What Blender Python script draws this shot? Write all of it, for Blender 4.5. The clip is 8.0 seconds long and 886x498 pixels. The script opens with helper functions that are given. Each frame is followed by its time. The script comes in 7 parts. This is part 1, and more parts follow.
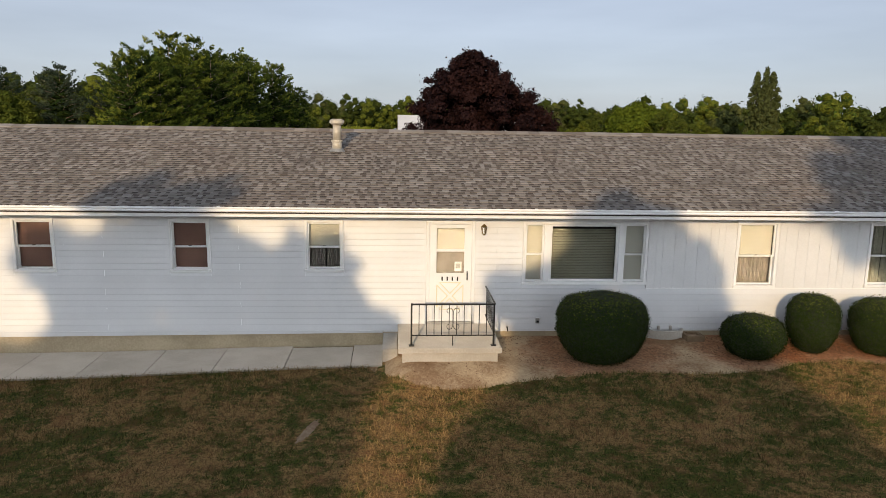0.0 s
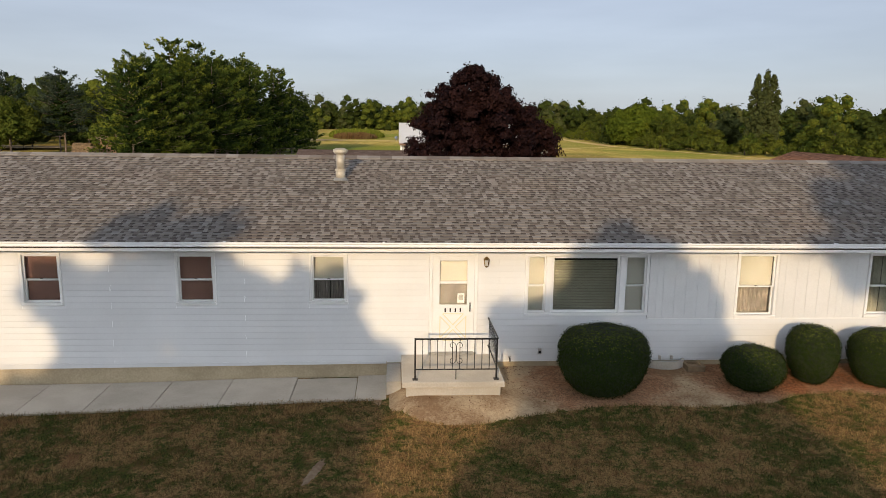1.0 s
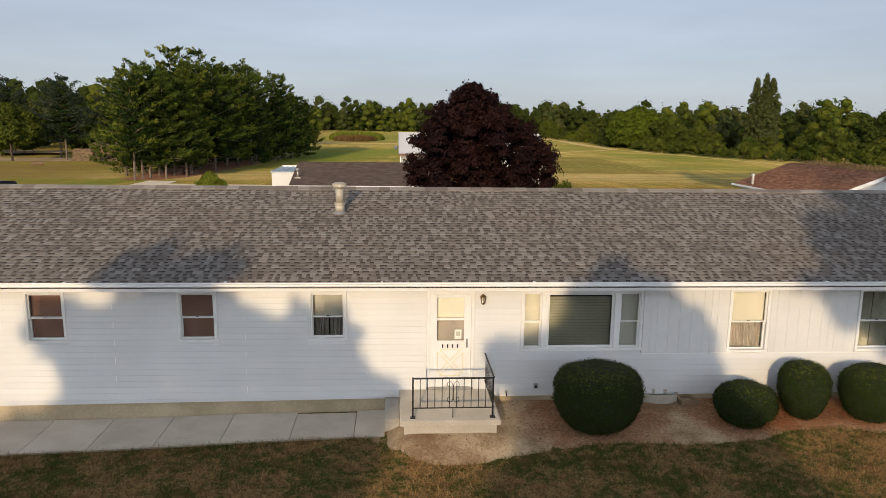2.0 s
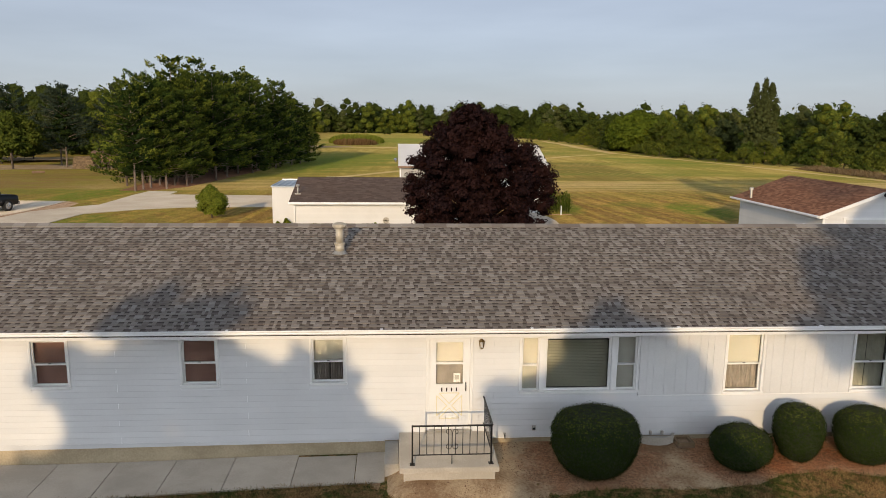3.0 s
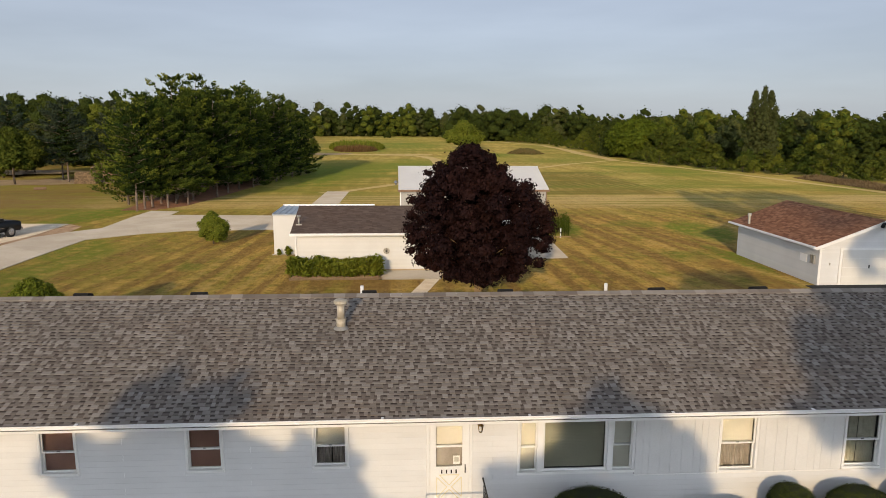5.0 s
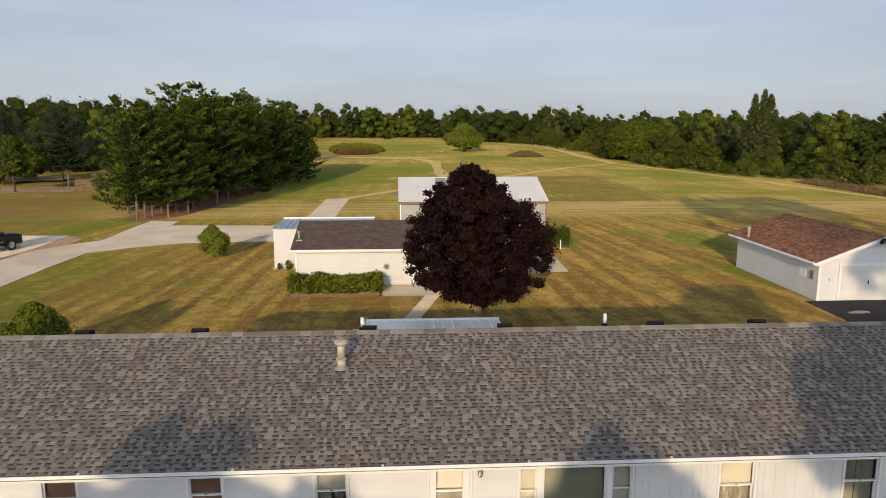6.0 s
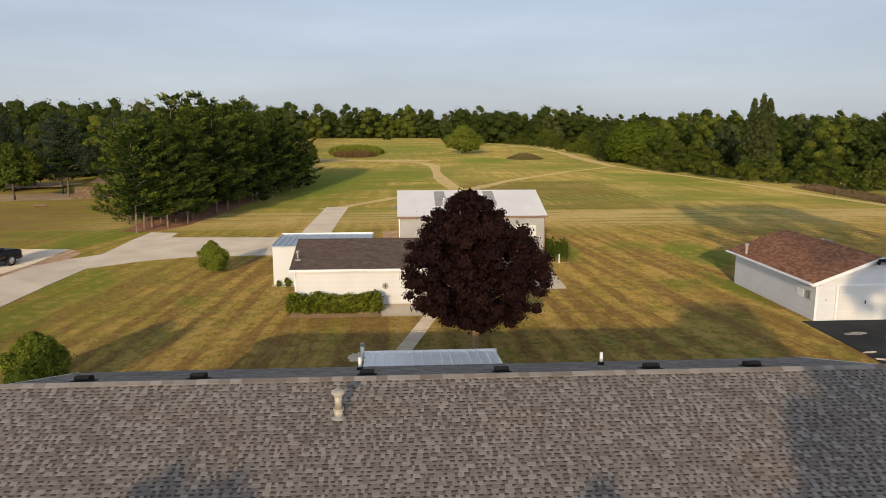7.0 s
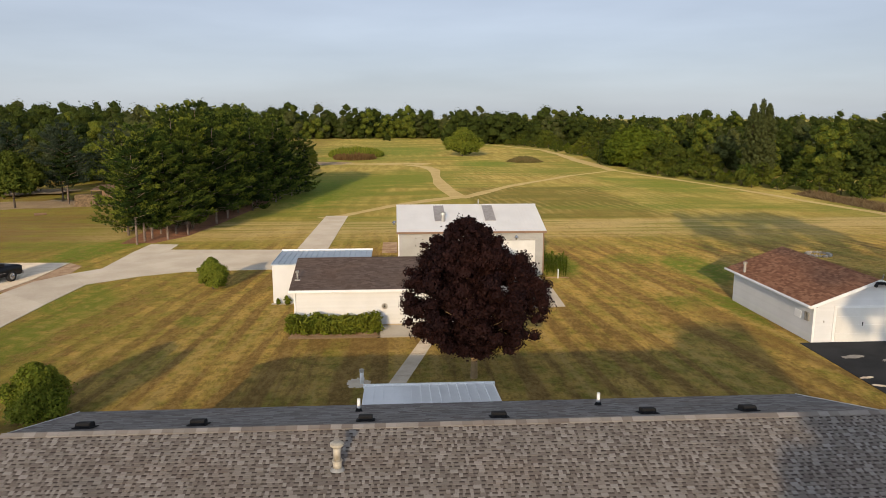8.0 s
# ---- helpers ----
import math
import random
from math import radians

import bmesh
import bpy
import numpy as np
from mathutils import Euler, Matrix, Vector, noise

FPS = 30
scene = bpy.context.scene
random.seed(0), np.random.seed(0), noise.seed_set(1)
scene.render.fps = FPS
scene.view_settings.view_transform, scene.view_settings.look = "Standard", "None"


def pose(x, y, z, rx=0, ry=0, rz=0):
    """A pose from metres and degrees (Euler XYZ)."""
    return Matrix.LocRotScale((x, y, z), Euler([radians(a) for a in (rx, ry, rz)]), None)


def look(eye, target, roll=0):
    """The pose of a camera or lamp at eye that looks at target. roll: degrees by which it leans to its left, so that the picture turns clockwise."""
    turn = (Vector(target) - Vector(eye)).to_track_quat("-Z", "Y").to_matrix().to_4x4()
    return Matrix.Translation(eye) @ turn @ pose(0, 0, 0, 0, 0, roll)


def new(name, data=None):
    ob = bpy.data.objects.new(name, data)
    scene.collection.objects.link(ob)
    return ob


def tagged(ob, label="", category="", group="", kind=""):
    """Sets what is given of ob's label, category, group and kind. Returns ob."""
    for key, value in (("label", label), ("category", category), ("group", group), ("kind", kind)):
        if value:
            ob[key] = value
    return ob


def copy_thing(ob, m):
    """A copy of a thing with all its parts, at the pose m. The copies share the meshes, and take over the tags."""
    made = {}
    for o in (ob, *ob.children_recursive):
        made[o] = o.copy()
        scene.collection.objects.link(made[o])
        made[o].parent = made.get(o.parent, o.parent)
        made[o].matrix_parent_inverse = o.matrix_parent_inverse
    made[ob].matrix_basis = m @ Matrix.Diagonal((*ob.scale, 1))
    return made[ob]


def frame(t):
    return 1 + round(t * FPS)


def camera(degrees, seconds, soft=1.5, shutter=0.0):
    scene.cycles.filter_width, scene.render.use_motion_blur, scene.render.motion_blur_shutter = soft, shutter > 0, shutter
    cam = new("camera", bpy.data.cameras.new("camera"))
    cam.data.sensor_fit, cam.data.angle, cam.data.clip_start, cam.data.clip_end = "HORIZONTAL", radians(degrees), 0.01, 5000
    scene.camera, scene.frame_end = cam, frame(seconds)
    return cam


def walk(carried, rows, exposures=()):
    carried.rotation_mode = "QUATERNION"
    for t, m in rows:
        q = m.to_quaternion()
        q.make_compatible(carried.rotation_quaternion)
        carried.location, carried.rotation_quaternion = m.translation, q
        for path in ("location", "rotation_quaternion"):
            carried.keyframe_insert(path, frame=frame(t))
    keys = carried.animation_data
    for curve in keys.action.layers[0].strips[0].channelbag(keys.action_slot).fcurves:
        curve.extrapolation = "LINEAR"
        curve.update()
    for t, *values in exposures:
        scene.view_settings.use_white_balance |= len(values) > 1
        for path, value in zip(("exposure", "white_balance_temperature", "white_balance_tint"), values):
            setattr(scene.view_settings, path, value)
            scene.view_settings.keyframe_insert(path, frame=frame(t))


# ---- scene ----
cam = camera(63.4, 8.0, 0.8)
PATH = [
    (0, (-1.121, -14.392, 4.624), (-0.989, -12.428, 4.275), 0.9),
    (0.5, (-1.141, -14.401, 4.956), (-1.01, -12.436, 4.606), 0.9),
    (1, (-1.179, -14.417, 5.304), (-1.049, -12.452, 4.954), 0.8),
    (2.5, (-1.12, -14.56, 6.592), (-0.991, -12.595, 6.241), 0.7),
    (3, (-1.12, -14.542, 7.087), (-0.991, -12.577, 6.737), 0.6),
    (3.5, (-1.122, -14.529, 7.582), (-0.993, -12.564, 7.232), 0.5),
    (4, (-1.127, -14.525, 8.074), (-1.0, -12.56, 7.724), 0.3),
    (4.5, (-1.107, -14.549, 8.535), (-0.98, -12.584, 8.185), 0.3),
    (6, (-1.074, -14.448, 9.978), (-0.948, -12.483, 9.626), 0.1),
    (6.5, (-1.031, -14.375, 10.633), (-0.905, -12.411, 10.278), 0.0),
    (7, (-0.976, -14.35, 11.296), (-0.85, -12.386, 10.939), 0.0),
    (7.5, (-0.956, -14.286, 11.978), (-0.83, -12.323, 11.619), -0.0),
    (8, (-0.913, -14.251, 12.689), (-0.787, -12.288, 12.327), -0.0),
]
walk(cam, [(t, look(eye, target, roll)) for t, eye, target, roll in PATH], [(0, 0.10), (1, 0.08), (2.5, 0.0), (3.5, -0.04), (4.5, -0.05), (6, 0.02), (7, 0.08), (8, 0.12)])

# ---- light: a low evening sun behind the camera, hazy sky ----
SUN = Vector((0.22, 1.0, -0.24)).normalized()  # the way its light goes
sun = new("sun", bpy.data.lights.new("sun", "SUN"))
sun.data.energy, sun.data.angle, sun.data.color = 3.0, radians(0.55), (1.0, 0.76, 0.48)
sun.matrix_world = look((0, 0, 60), Vector((0, 0, 60)) + SUN)
world = bpy.data.worlds.new("sky")
scene.world = world
world.use_nodes = True
nt = world.node_tree
bg = nt.nodes["Background"]
sky = nt.nodes.new("ShaderNodeTexSky")
sky.sky_type, sky.sun_disc = "NISHITA", False
sky.sun_elevation = math.asin(-SUN.z)
sky.sun_rotation = math.atan2(-SUN.x, -SUN.y)
sky.air_density, sky.dust_density, sky.ozone_density, sky.altitude = 1.0, 1.2, 1.5, 200
# thin high cloud and evening haze: a pale veil, brighter towards the sun
co = nt.nodes.new("ShaderNodeTexCoord")
mp = nt.nodes.new("ShaderNodeMapping")
mp.inputs["Scale"].default_value = (1.5, 1.5, 9.0)
cl = nt.nodes.new("ShaderNodeTexNoise")
cl.inputs["Scale"].default_value, cl.inputs["Detail"].default_value = 1.6, 6.0
cloud = nt.nodes.new("ShaderNodeMapRange")
cloud.inputs["From Min"].default_value, cloud.inputs["From Max"].default_value = 0.35, 0.8
cloud.inputs["To Min"].default_value, cloud.inputs["To Max"].default_value = 0.92, 1.2
toward = nt.nodes.new("ShaderNodeVectorMath")
toward.operation = "DOT_PRODUCT"
toward.inputs[1].default_value = -SUN
glow = nt.nodes.new("ShaderNodeMapRange")
glow.interpolation_type = "SMOOTHSTEP"
glow.inputs["From Min"].default_value, glow.inputs["From Max"].default_value = -0.6, 1.0
glow.inputs["To Min"].default_value, glow.inputs["To Max"].default_value = 0.50, 2.35
both = nt.nodes.new("ShaderNodeMath")
both.operation = "MULTIPLY"
split = nt.nodes.new("ShaderNodeSeparateXYZ")
low = nt.nodes.new("ShaderNodeMapRange")  # the haze lies low
low.interpolation_type = "SMOOTHSTEP"
low.inputs["From Min"].default_value, low.inputs["From Max"].default_value = 0.12, 0.62
low.inputs["To Min"].default_value, low.inputs["To Max"].default_value = 1.12, 0.26
veil = nt.nodes.new("ShaderNodeMath")
veil.operation = "MULTIPLY"
haze = nt.nodes.new("ShaderNodeVectorMath")
haze.operation = "SCALE"
haze.inputs[0].default_value = (6.0, 6.5, 7.25)
total = nt.nodes.new("ShaderNodeVectorMath")
total.operation = "MULTIPLY_ADD"
total.inputs[1].default_value = (0.20, 0.22, 0.30)
nt.links.new(co.outputs["Generated"], mp.inputs["Vector"])
nt.links.new(co.outputs["Generated"], toward.inputs[0])
nt.links.new(mp.outputs["Vector"], cl.inputs["Vector"])
nt.links.new(cl.outputs["Fac"], cloud.inputs["Value"])
nt.links.new(toward.outputs["Value"], glow.inputs["Value"])
nt.links.new(cloud.outputs["Result"], both.inputs[0])
nt.links.new(glow.outputs["Result"], both.inputs[1])
nt.links.new(co.outputs["Generated"], split.inputs[0])
nt.links.new(split.outputs["Z"], low.inputs["Value"])
nt.links.new(both.outputs["Value"], veil.inputs[0])
nt.links.new(low.outputs["Result"], veil.inputs[1])
nt.links.new(veil.outputs["Value"], haze.inputs["Scale"])
nt.links.new(sky.outputs["Color"], total.inputs[0])
nt.links.new(haze.outputs["Vector"], total.inputs[2])
nt.links.new(total.outputs["Vector"], bg.inputs["Color"])
bg.inputs["Strength"].default_value = 0.116


# ---- building helpers ----
def origin_of(ob):
    v = Vector((0, 0, 0))
    while ob is not None:
        v += ob.location
        ob = ob.parent
    return v


def thing(name, at, label, category, group="", kind=""):
    ob = new(name)
    ob.location = at
    ob.empty_display_size = 0.2
    return tagged(ob, label, category, group, kind)


def finish(name, me, material, parent, label="", smooth=False, kind=""):
    for m in (material if isinstance(material, (list, tuple)) else [material]):
        me.materials.append(m)
    if smooth:
        me.polygons.foreach_set("use_smooth", [True] * len(me.polygons))
    ob = new(name, me)
    if parent is not None:
        me.transform(Matrix.Translation(-origin_of(parent)))
        ob.parent = parent
    return tagged(ob, label, "", "", kind)


def part(name, bm, material, parent, label="", smooth=False, kind=""):
    """Links a bmesh, in world coordinates, as one mesh under a thing or a part."""
    me = bpy.data.meshes.new(name)
    bmesh.ops.recalc_face_normals(bm, faces=bm.faces)
    bm.to_mesh(me)
    bm.free()
    return finish(name, me, material, parent, label, smooth, kind)


def raw(name, verts, faces, material, parent=None, label="", smooth=False, kind=""):
    me = bpy.data.meshes.new(name)
    me.from_pydata(verts, [], faces)
    me.update()
    return finish(name, me, material, parent, label, smooth, kind)


def quads(name, verts, material, parent=None, label="", kind=""):
    """A mesh of loose quads from an array (n, 4, 3)."""
    n = len(verts)
    me = bpy.data.meshes.new(name)
    me.vertices.add(n * 4)
    me.vertices.foreach_set("co", np.ascontiguousarray(verts, dtype=np.float32).ravel())
    me.loops.add(n * 4)
    me.loops.foreach_set("vertex_index", np.arange(n * 4, dtype=np.int32))
    me.polygons.add(n)
    me.polygons.foreach_set("loop_start", np.arange(0, n * 4, 4, dtype=np.int32))
    me.update(calc_edges=True)
    me.validate()
    return finish(name, me, material, parent, label, False, kind)


def box(bm, x0, x1, y0, y1, z0, z1, bevel=0.0):
    m = Matrix.Translation(((x0 + x1) / 2, (y0 + y1) / 2, (z0 + z1) / 2)) @ Matrix.Diagonal((x1 - x0, y1 - y0, z1 - z0, 1))
    r = bmesh.ops.create_cube(bm, size=1, matrix=m)
    if bevel:
        edges = list({e for v in r["verts"] for e in v.link_edges})
        bmesh.ops.bevel(bm, geom=edges, offset=bevel, segments=1, affect="EDGES")
    return bm


def boxed(*a, bevel=0.0):
    return box(bmesh.new(), *a, bevel=bevel)


def prism(bm, outline, axis, a, b):
    """An outline of 2D points pushed from a to b along an axis (the outline holds the other two axes, in order)."""
    def at(p, t):
        return {"x": (t, p[0], p[1]), "y": (p[0], t, p[1]), "z": (p[0], p[1], t)}[axis]
    lo, hi = [bm.verts.new(at(p, a)) for p in outline], [bm.verts.new(at(p, b)) for p in outline]
    n = len(outline)
    bm.faces.new(lo)
    bm.faces.new(hi[::-1])
    for i in range(n):
        bm.faces.new((lo[i], hi[i], hi[(i + 1) % n], lo[(i + 1) % n]))
    return bm


def tube(bm, p, q, r0, r1, n=8, caps=True):
    p, q = Vector(p), Vector(q)
    d = (q - p).normalized()
    s = d.cross(Vector((0, 0, 1)) if abs(d.z) < 0.9 else Vector((1, 0, 0))).normalized()
    u = s.cross(d)
    rings = []
    for c, r in ((p, r0), (q, r1)):
        rings.append([bm.verts.new(c + (s * math.cos(a) + u * math.sin(a)) * r) for a in (2 * math.pi * i / n for i in range(n))])
    for i in range(n):
        bm.faces.new((rings[0][i], rings[0][(i + 1) % n], rings[1][(i + 1) % n], rings[1][i]))
    if caps:
        bm.faces.new(rings[0][::-1])
        bm.faces.new(rings[1])
    return bm


def tubed(*a, **k):
    return tube(bmesh.new(), *a, **k)


def smooth01(t):
    t = min(1.0, max(0.0, t))
    return t * t * (3 - 2 * t)


# ---- materials ----
class Nodes:
    def __init__(self, name):
        self.m = bpy.data.materials.new(name)
        self.m.use_nodes = True
        self.t = self.m.node_tree
        self.b = self.t.nodes["Principled BSDF"]
        self.pos = self.t.nodes.new("ShaderNodeNewGeometry").outputs["Position"]

    def n(self, kind):
        return self.t.nodes.new(kind)

    def put(self, socket, v):
        if isinstance(v, bpy.types.NodeSocket):
            self.t.links.new(v, socket)
        elif isinstance(v, (tuple, list)) and len(v) == 3 and socket.type == "RGBA":
            socket.default_value = (*v, 1)
        else:
            socket.default_value = v

    def scaled(self, s, rot=0.0):
        mp = self.n("ShaderNodeMapping")
        mp.inputs["Scale"].default_value = s if isinstance(s, (tuple, list)) else (s, s, s)
        mp.inputs["Rotation"].default_value = (0, 0, rot)
        self.put(mp.inputs["Vector"], self.pos)
        return mp.outputs["Vector"]

    def noise(self, scale, detail=3.0, rough=0.55, rot=0.0):
        t = self.n("ShaderNodeTexNoise")
        self.put(t.inputs["Vector"], self.scaled(scale, rot))
        t.inputs["Scale"].default_value = 1.0
        t.inputs["Detail"].default_value, t.inputs["Roughness"].default_value = detail, rough
        return t.outputs["Fac"]

    def ramp(self, v, lo, hi, a=0.0, b=1.0):
        r = self.n("ShaderNodeMapRange")
        r.interpolation_type = "SMOOTHSTEP"
        self.put(r.inputs["Value"], v)
        for k, x in (("From Min", lo), ("From Max", hi), ("To Min", a), ("To Max", b)):
            r.inputs[k].default_value = x
        return r.outputs["Result"]

    def mix(self, f, a, b, blend="MIX"):
        x = self.n("ShaderNodeMix")
        x.data_type, x.blend_type = "RGBA", blend
        self.put(x.inputs["Factor"], f)
        self.put(x.inputs["A"], a)
        self.put(x.inputs["B"], b)
        return x.outputs["Result"]

    def math(self, op, a, b=0.0):
        x = self.n("ShaderNodeMath")
        x.operation = op
        self.put(x.inputs[0], a)
        self.put(x.inputs[1], b)
        return x.outputs[0]

    def axis(self, i):
        s = self.n("ShaderNodeSeparateXYZ")
        self.put(s.inputs[0], self.pos)
        return s.outputs[i]

    def bump(self, height, strength=0.3, dist=0.01):
        b = self.n("ShaderNodeBump")
        b.inputs["Strength"].default_value, b.inputs["Distance"].default_value = strength, dist
        self.put(b.inputs["Height"], height)
        self.put(self.b.inputs["Normal"], b.outputs["Normal"])

    def out(self, color, rough=0.7, metal=0.0, spec=0.4):
        self.put(self.b.inputs["Base Color"], color)
        self.put(self.b.inputs["Roughness"], rough)
        self.b.inputs["Metallic"].default_value = metal
        self.b.inputs["Specular IOR Level"].default_value = spec
        return self.m

    def island(self):
        return self.n("ShaderNodeNewGeometry").outputs["Random Per Island"]

    def random(self):
        return self.n("ShaderNodeObjectInfo").outputs["Random"]


def plain(name, a, b, big=1.0, fine=30.0, rough=0.6, bump=0.15, dist=0.004, metal=0.0, vary=0.0, spec=0.4):
    """Two tones by broad stains and fine grain, with relief; vary: how far single objects differ."""
    k = Nodes(name)
    f = k.mix(0.35, k.noise(big, 4.0), k.noise(fine, 3.0))
    col = k.mix(k.ramp(f, 0.35, 0.65), a, b)
    if vary:
        col = k.mix(k.ramp(k.random(), 0, 1, 0, vary), col, (0, 0, 0))
    k.bump(k.noise(fine, 4.0), bump, dist)
    if rough >= 0.8:
        k.b.inputs["Diffuse Roughness"].default_value = 1.0
    return k.out(col, rough, metal, spec)


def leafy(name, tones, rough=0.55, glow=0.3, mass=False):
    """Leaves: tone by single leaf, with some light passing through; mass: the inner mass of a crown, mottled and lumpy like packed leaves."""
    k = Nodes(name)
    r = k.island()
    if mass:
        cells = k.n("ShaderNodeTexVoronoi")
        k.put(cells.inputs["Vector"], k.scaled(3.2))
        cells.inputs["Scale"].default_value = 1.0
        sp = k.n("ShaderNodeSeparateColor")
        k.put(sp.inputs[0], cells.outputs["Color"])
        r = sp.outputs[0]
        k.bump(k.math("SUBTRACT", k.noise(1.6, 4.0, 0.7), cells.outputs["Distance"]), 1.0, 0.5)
    c = k.mix(k.ramp(r, 0.0, 0.6, 0.25, 1.0), tones[0], tones[1])
    c = k.mix(k.ramp(r, 0.55, 1.0, 0.0, 0.6), c, tones[2])
    big = k.noise(0.35, 2.0)
    c = k.mix(k.ramp(big, 0.4, 0.7, 0.0, 0.45), c, tones[2])
    tree = k.random()
    if len(tones) > 3:
        c = k.mix(k.ramp(tree, 0, 1, 0.0, 0.35), c, tones[3])
        c = k.mix(k.ramp(tree, 0.5, 1.0, 0.0, 0.8), c, k.mix(1.0, c, (1.75, 1.60, 1.2), "MULTIPLY"))
        c = k.mix(k.ramp(tree, 0.0, 0.4, 0.8, 0.0), c, k.mix(1.0, c, (0.55, 0.72, 0.85), "MULTIPLY"))
    k.out(c, rough, 0, 0.03)
    tr = k.n("ShaderNodeBsdfTranslucent")
    k.put(tr.inputs["Color"], c)
    mx = k.n("ShaderNodeMixShader")
    mx.inputs[0].default_value = glow
    k.t.links.new(k.b.outputs[0], mx.inputs[1])
    k.t.links.new(tr.outputs[0], mx.inputs[2])
    k.t.links.new(mx.outputs[0], k.t.nodes["Material Output"].inputs["Surface"])
    return k.m


def ground_material(name, blade=False):
    """Lawns and field; blade: for single tufts, whose tone differs from one to the next."""
    k = Nodes(name)
    x, y = k.axis(0), k.axis(1)
    fine = k.ramp(k.island(), 0.0, 1.0, 0.22, 0.84) if blade else k.noise(22.0, 5.0, 0.7)
    mid = k.noise(1.05, 5.0, 0.62)
    big = k.noise(0.16, 3.0, 0.55)
    grain = k.mix(0.5, k.noise((5.0, 2.0, 1), 6.0, 0.78), k.noise(1.7, 6.0, 0.75))
    # ragged edges for all blocks and patches
    wob = k.math("MULTIPLY", k.math("SUBTRACT", k.noise(0.35, 5.0, 0.65), 0.5), 1.0)

    mottle = k.ramp(k.mix(0.5, mid, grain), 0.40, 0.58, 0.45, 1.0)

    def oval(cx, cy, rx, ry, amount, turn=0.0, rag=2.0):
        dx, dy = k.math("SUBTRACT", x, cx), k.math("SUBTRACT", y, cy)
        ca, sa = math.cos(turn), math.sin(turn)
        px = k.math("ADD", k.math("MULTIPLY", dx, ca / rx), k.math("MULTIPLY", dy, sa / rx))
        py = k.math("ADD", k.math("MULTIPLY", dx, -sa / ry), k.math("MULTIPLY", dy, ca / ry))
        d = k.math("ADD", k.math("POWER", px, 2.0), k.math("POWER", py, 2.0))
        return k.math("MULTIPLY", k.ramp(k.math("ADD", d, k.math("MULTIPLY", wob, rag)), 0.35, 1.35, amount, 0.0), mottle)

    def between(v, lo, hi, soft, rag):
        w = k.math("ADD", v, k.math("MULTIPLY", wob, rag))
        return k.math("MULTIPLY", k.ramp(w, lo - soft, lo + soft), k.ramp(w, hi - soft, hi + soft, 1.0, 0.0))

    # front lawn: parched, thin turf with greener tufts
    dry = k.mix(k.ramp(fine, 0.3, 0.7), (0.1232, 0.0717, 0.0273), (0.4032, 0.2520, 0.1050))
    green = k.mix(k.ramp(fine, 0.3, 0.7), (0.0224, 0.0336, 0.0063), (0.1030, 0.1165, 0.0252))
    tuft = k.mix(0.5, k.mix(0.35, mid, k.noise(0.45, 3.0, 0.5)), k.noise(5.0, 6.0, 0.75))
    front = k.mix(k.ramp(tuft, 0.45, 0.55), dry, green)
    front = k.mix(k.ramp(k.noise(2.6, 5.0, 0.75), 0.46, 0.70, 0.0, 0.55), front, (0.200, 0.092, 0.042))
    front = k.mix(k.ramp(k.noise(9.0, 5.0, 0.8), 0.5, 0.66, 0.0, 0.55), front, (0.040, 0.034, 0.013))
    # back lawn: mown in swaths that run away from the house, tan, brown and olive
    u = k.math("MULTIPLY", x, k.math("ADD", k.math("MULTIPLY", y, 0.006), 0.82))
    lane = k.n("ShaderNodeCombineXYZ")
    k.put(lane.inputs[0], u)
    k.put(lane.inputs[1], k.math("MULTIPLY", y, 0.055))

    def swath(scale, detail, rough):
        t = k.n("ShaderNodeTexNoise")
        k.put(t.inputs["Vector"], lane.outputs[0])
        t.inputs["Scale"].default_value, t.inputs["Detail"].default_value, t.inputs["Roughness"].default_value = scale, detail, rough
        return t.outputs["Fac"]

    wave = k.math("SINE", k.math("ADD", k.math("MULTIPLY", u, 3.6), k.math("MULTIPLY", k.noise(0.10, 2.0), 4.0)))
    back_dry = k.mix(k.ramp(fine, 0.3, 0.7), (0.2726, 0.1740, 0.0412), (0.4234, 0.2877, 0.0764))
    back_green = k.mix(k.ramp(fine, 0.3, 0.7), (0.1137, 0.1044, 0.0137), (0.2146, 0.1914, 0.0304))
    brown = k.mix(k.ramp(fine, 0.3, 0.7), (0.1137, 0.0661, 0.0186), (0.2146, 0.1311, 0.0402))
    back = k.mix(k.ramp(k.mix(0.5, k.noise(0.22, 5.0, 0.6), k.noise(1.1, 4.0, 0.6)), 0.40, 0.62), back_dry, back_green)
    stripe = k.math("ADD", k.mix(0.4, swath(0.30, 4.0, 0.65), swath(1.0, 4.0, 0.7)), k.math("MULTIPLY", wave, 0.038))
    back = k.mix(k.ramp(stripe, 0.475, 0.565, 0.0, 0.85), back, brown)
    back = k.mix(k.ramp(stripe, 0.38, 0.47, 0.55, 0.0), back, (0.350, 0.245, 0.088))
    back = k.mix(k.ramp(grain, 0.49, 0.57, 0.0, 0.55), back, (0.105, 0.068, 0.019))
    back = k.mix(k.ramp(grain, 0.42, 0.50, 0.35, 0.0), back, (0.33, 0.235, 0.095))
    # the left lawn is greener towards the drive
    back = k.mix(k.math("MULTIPLY", k.ramp(k.math("ADD", x, k.math("MULTIPLY", wob, 9.0)), -22.0, -12.0, 0.62, 0.0), k.ramp(mid, 0.36, 0.58)), back, back_green)
    # open field: hay stubble in blocks, with rows and lush patches
    rows = k.noise((0.6, 0.07, 1), 4.0, 0.6, 0.06)
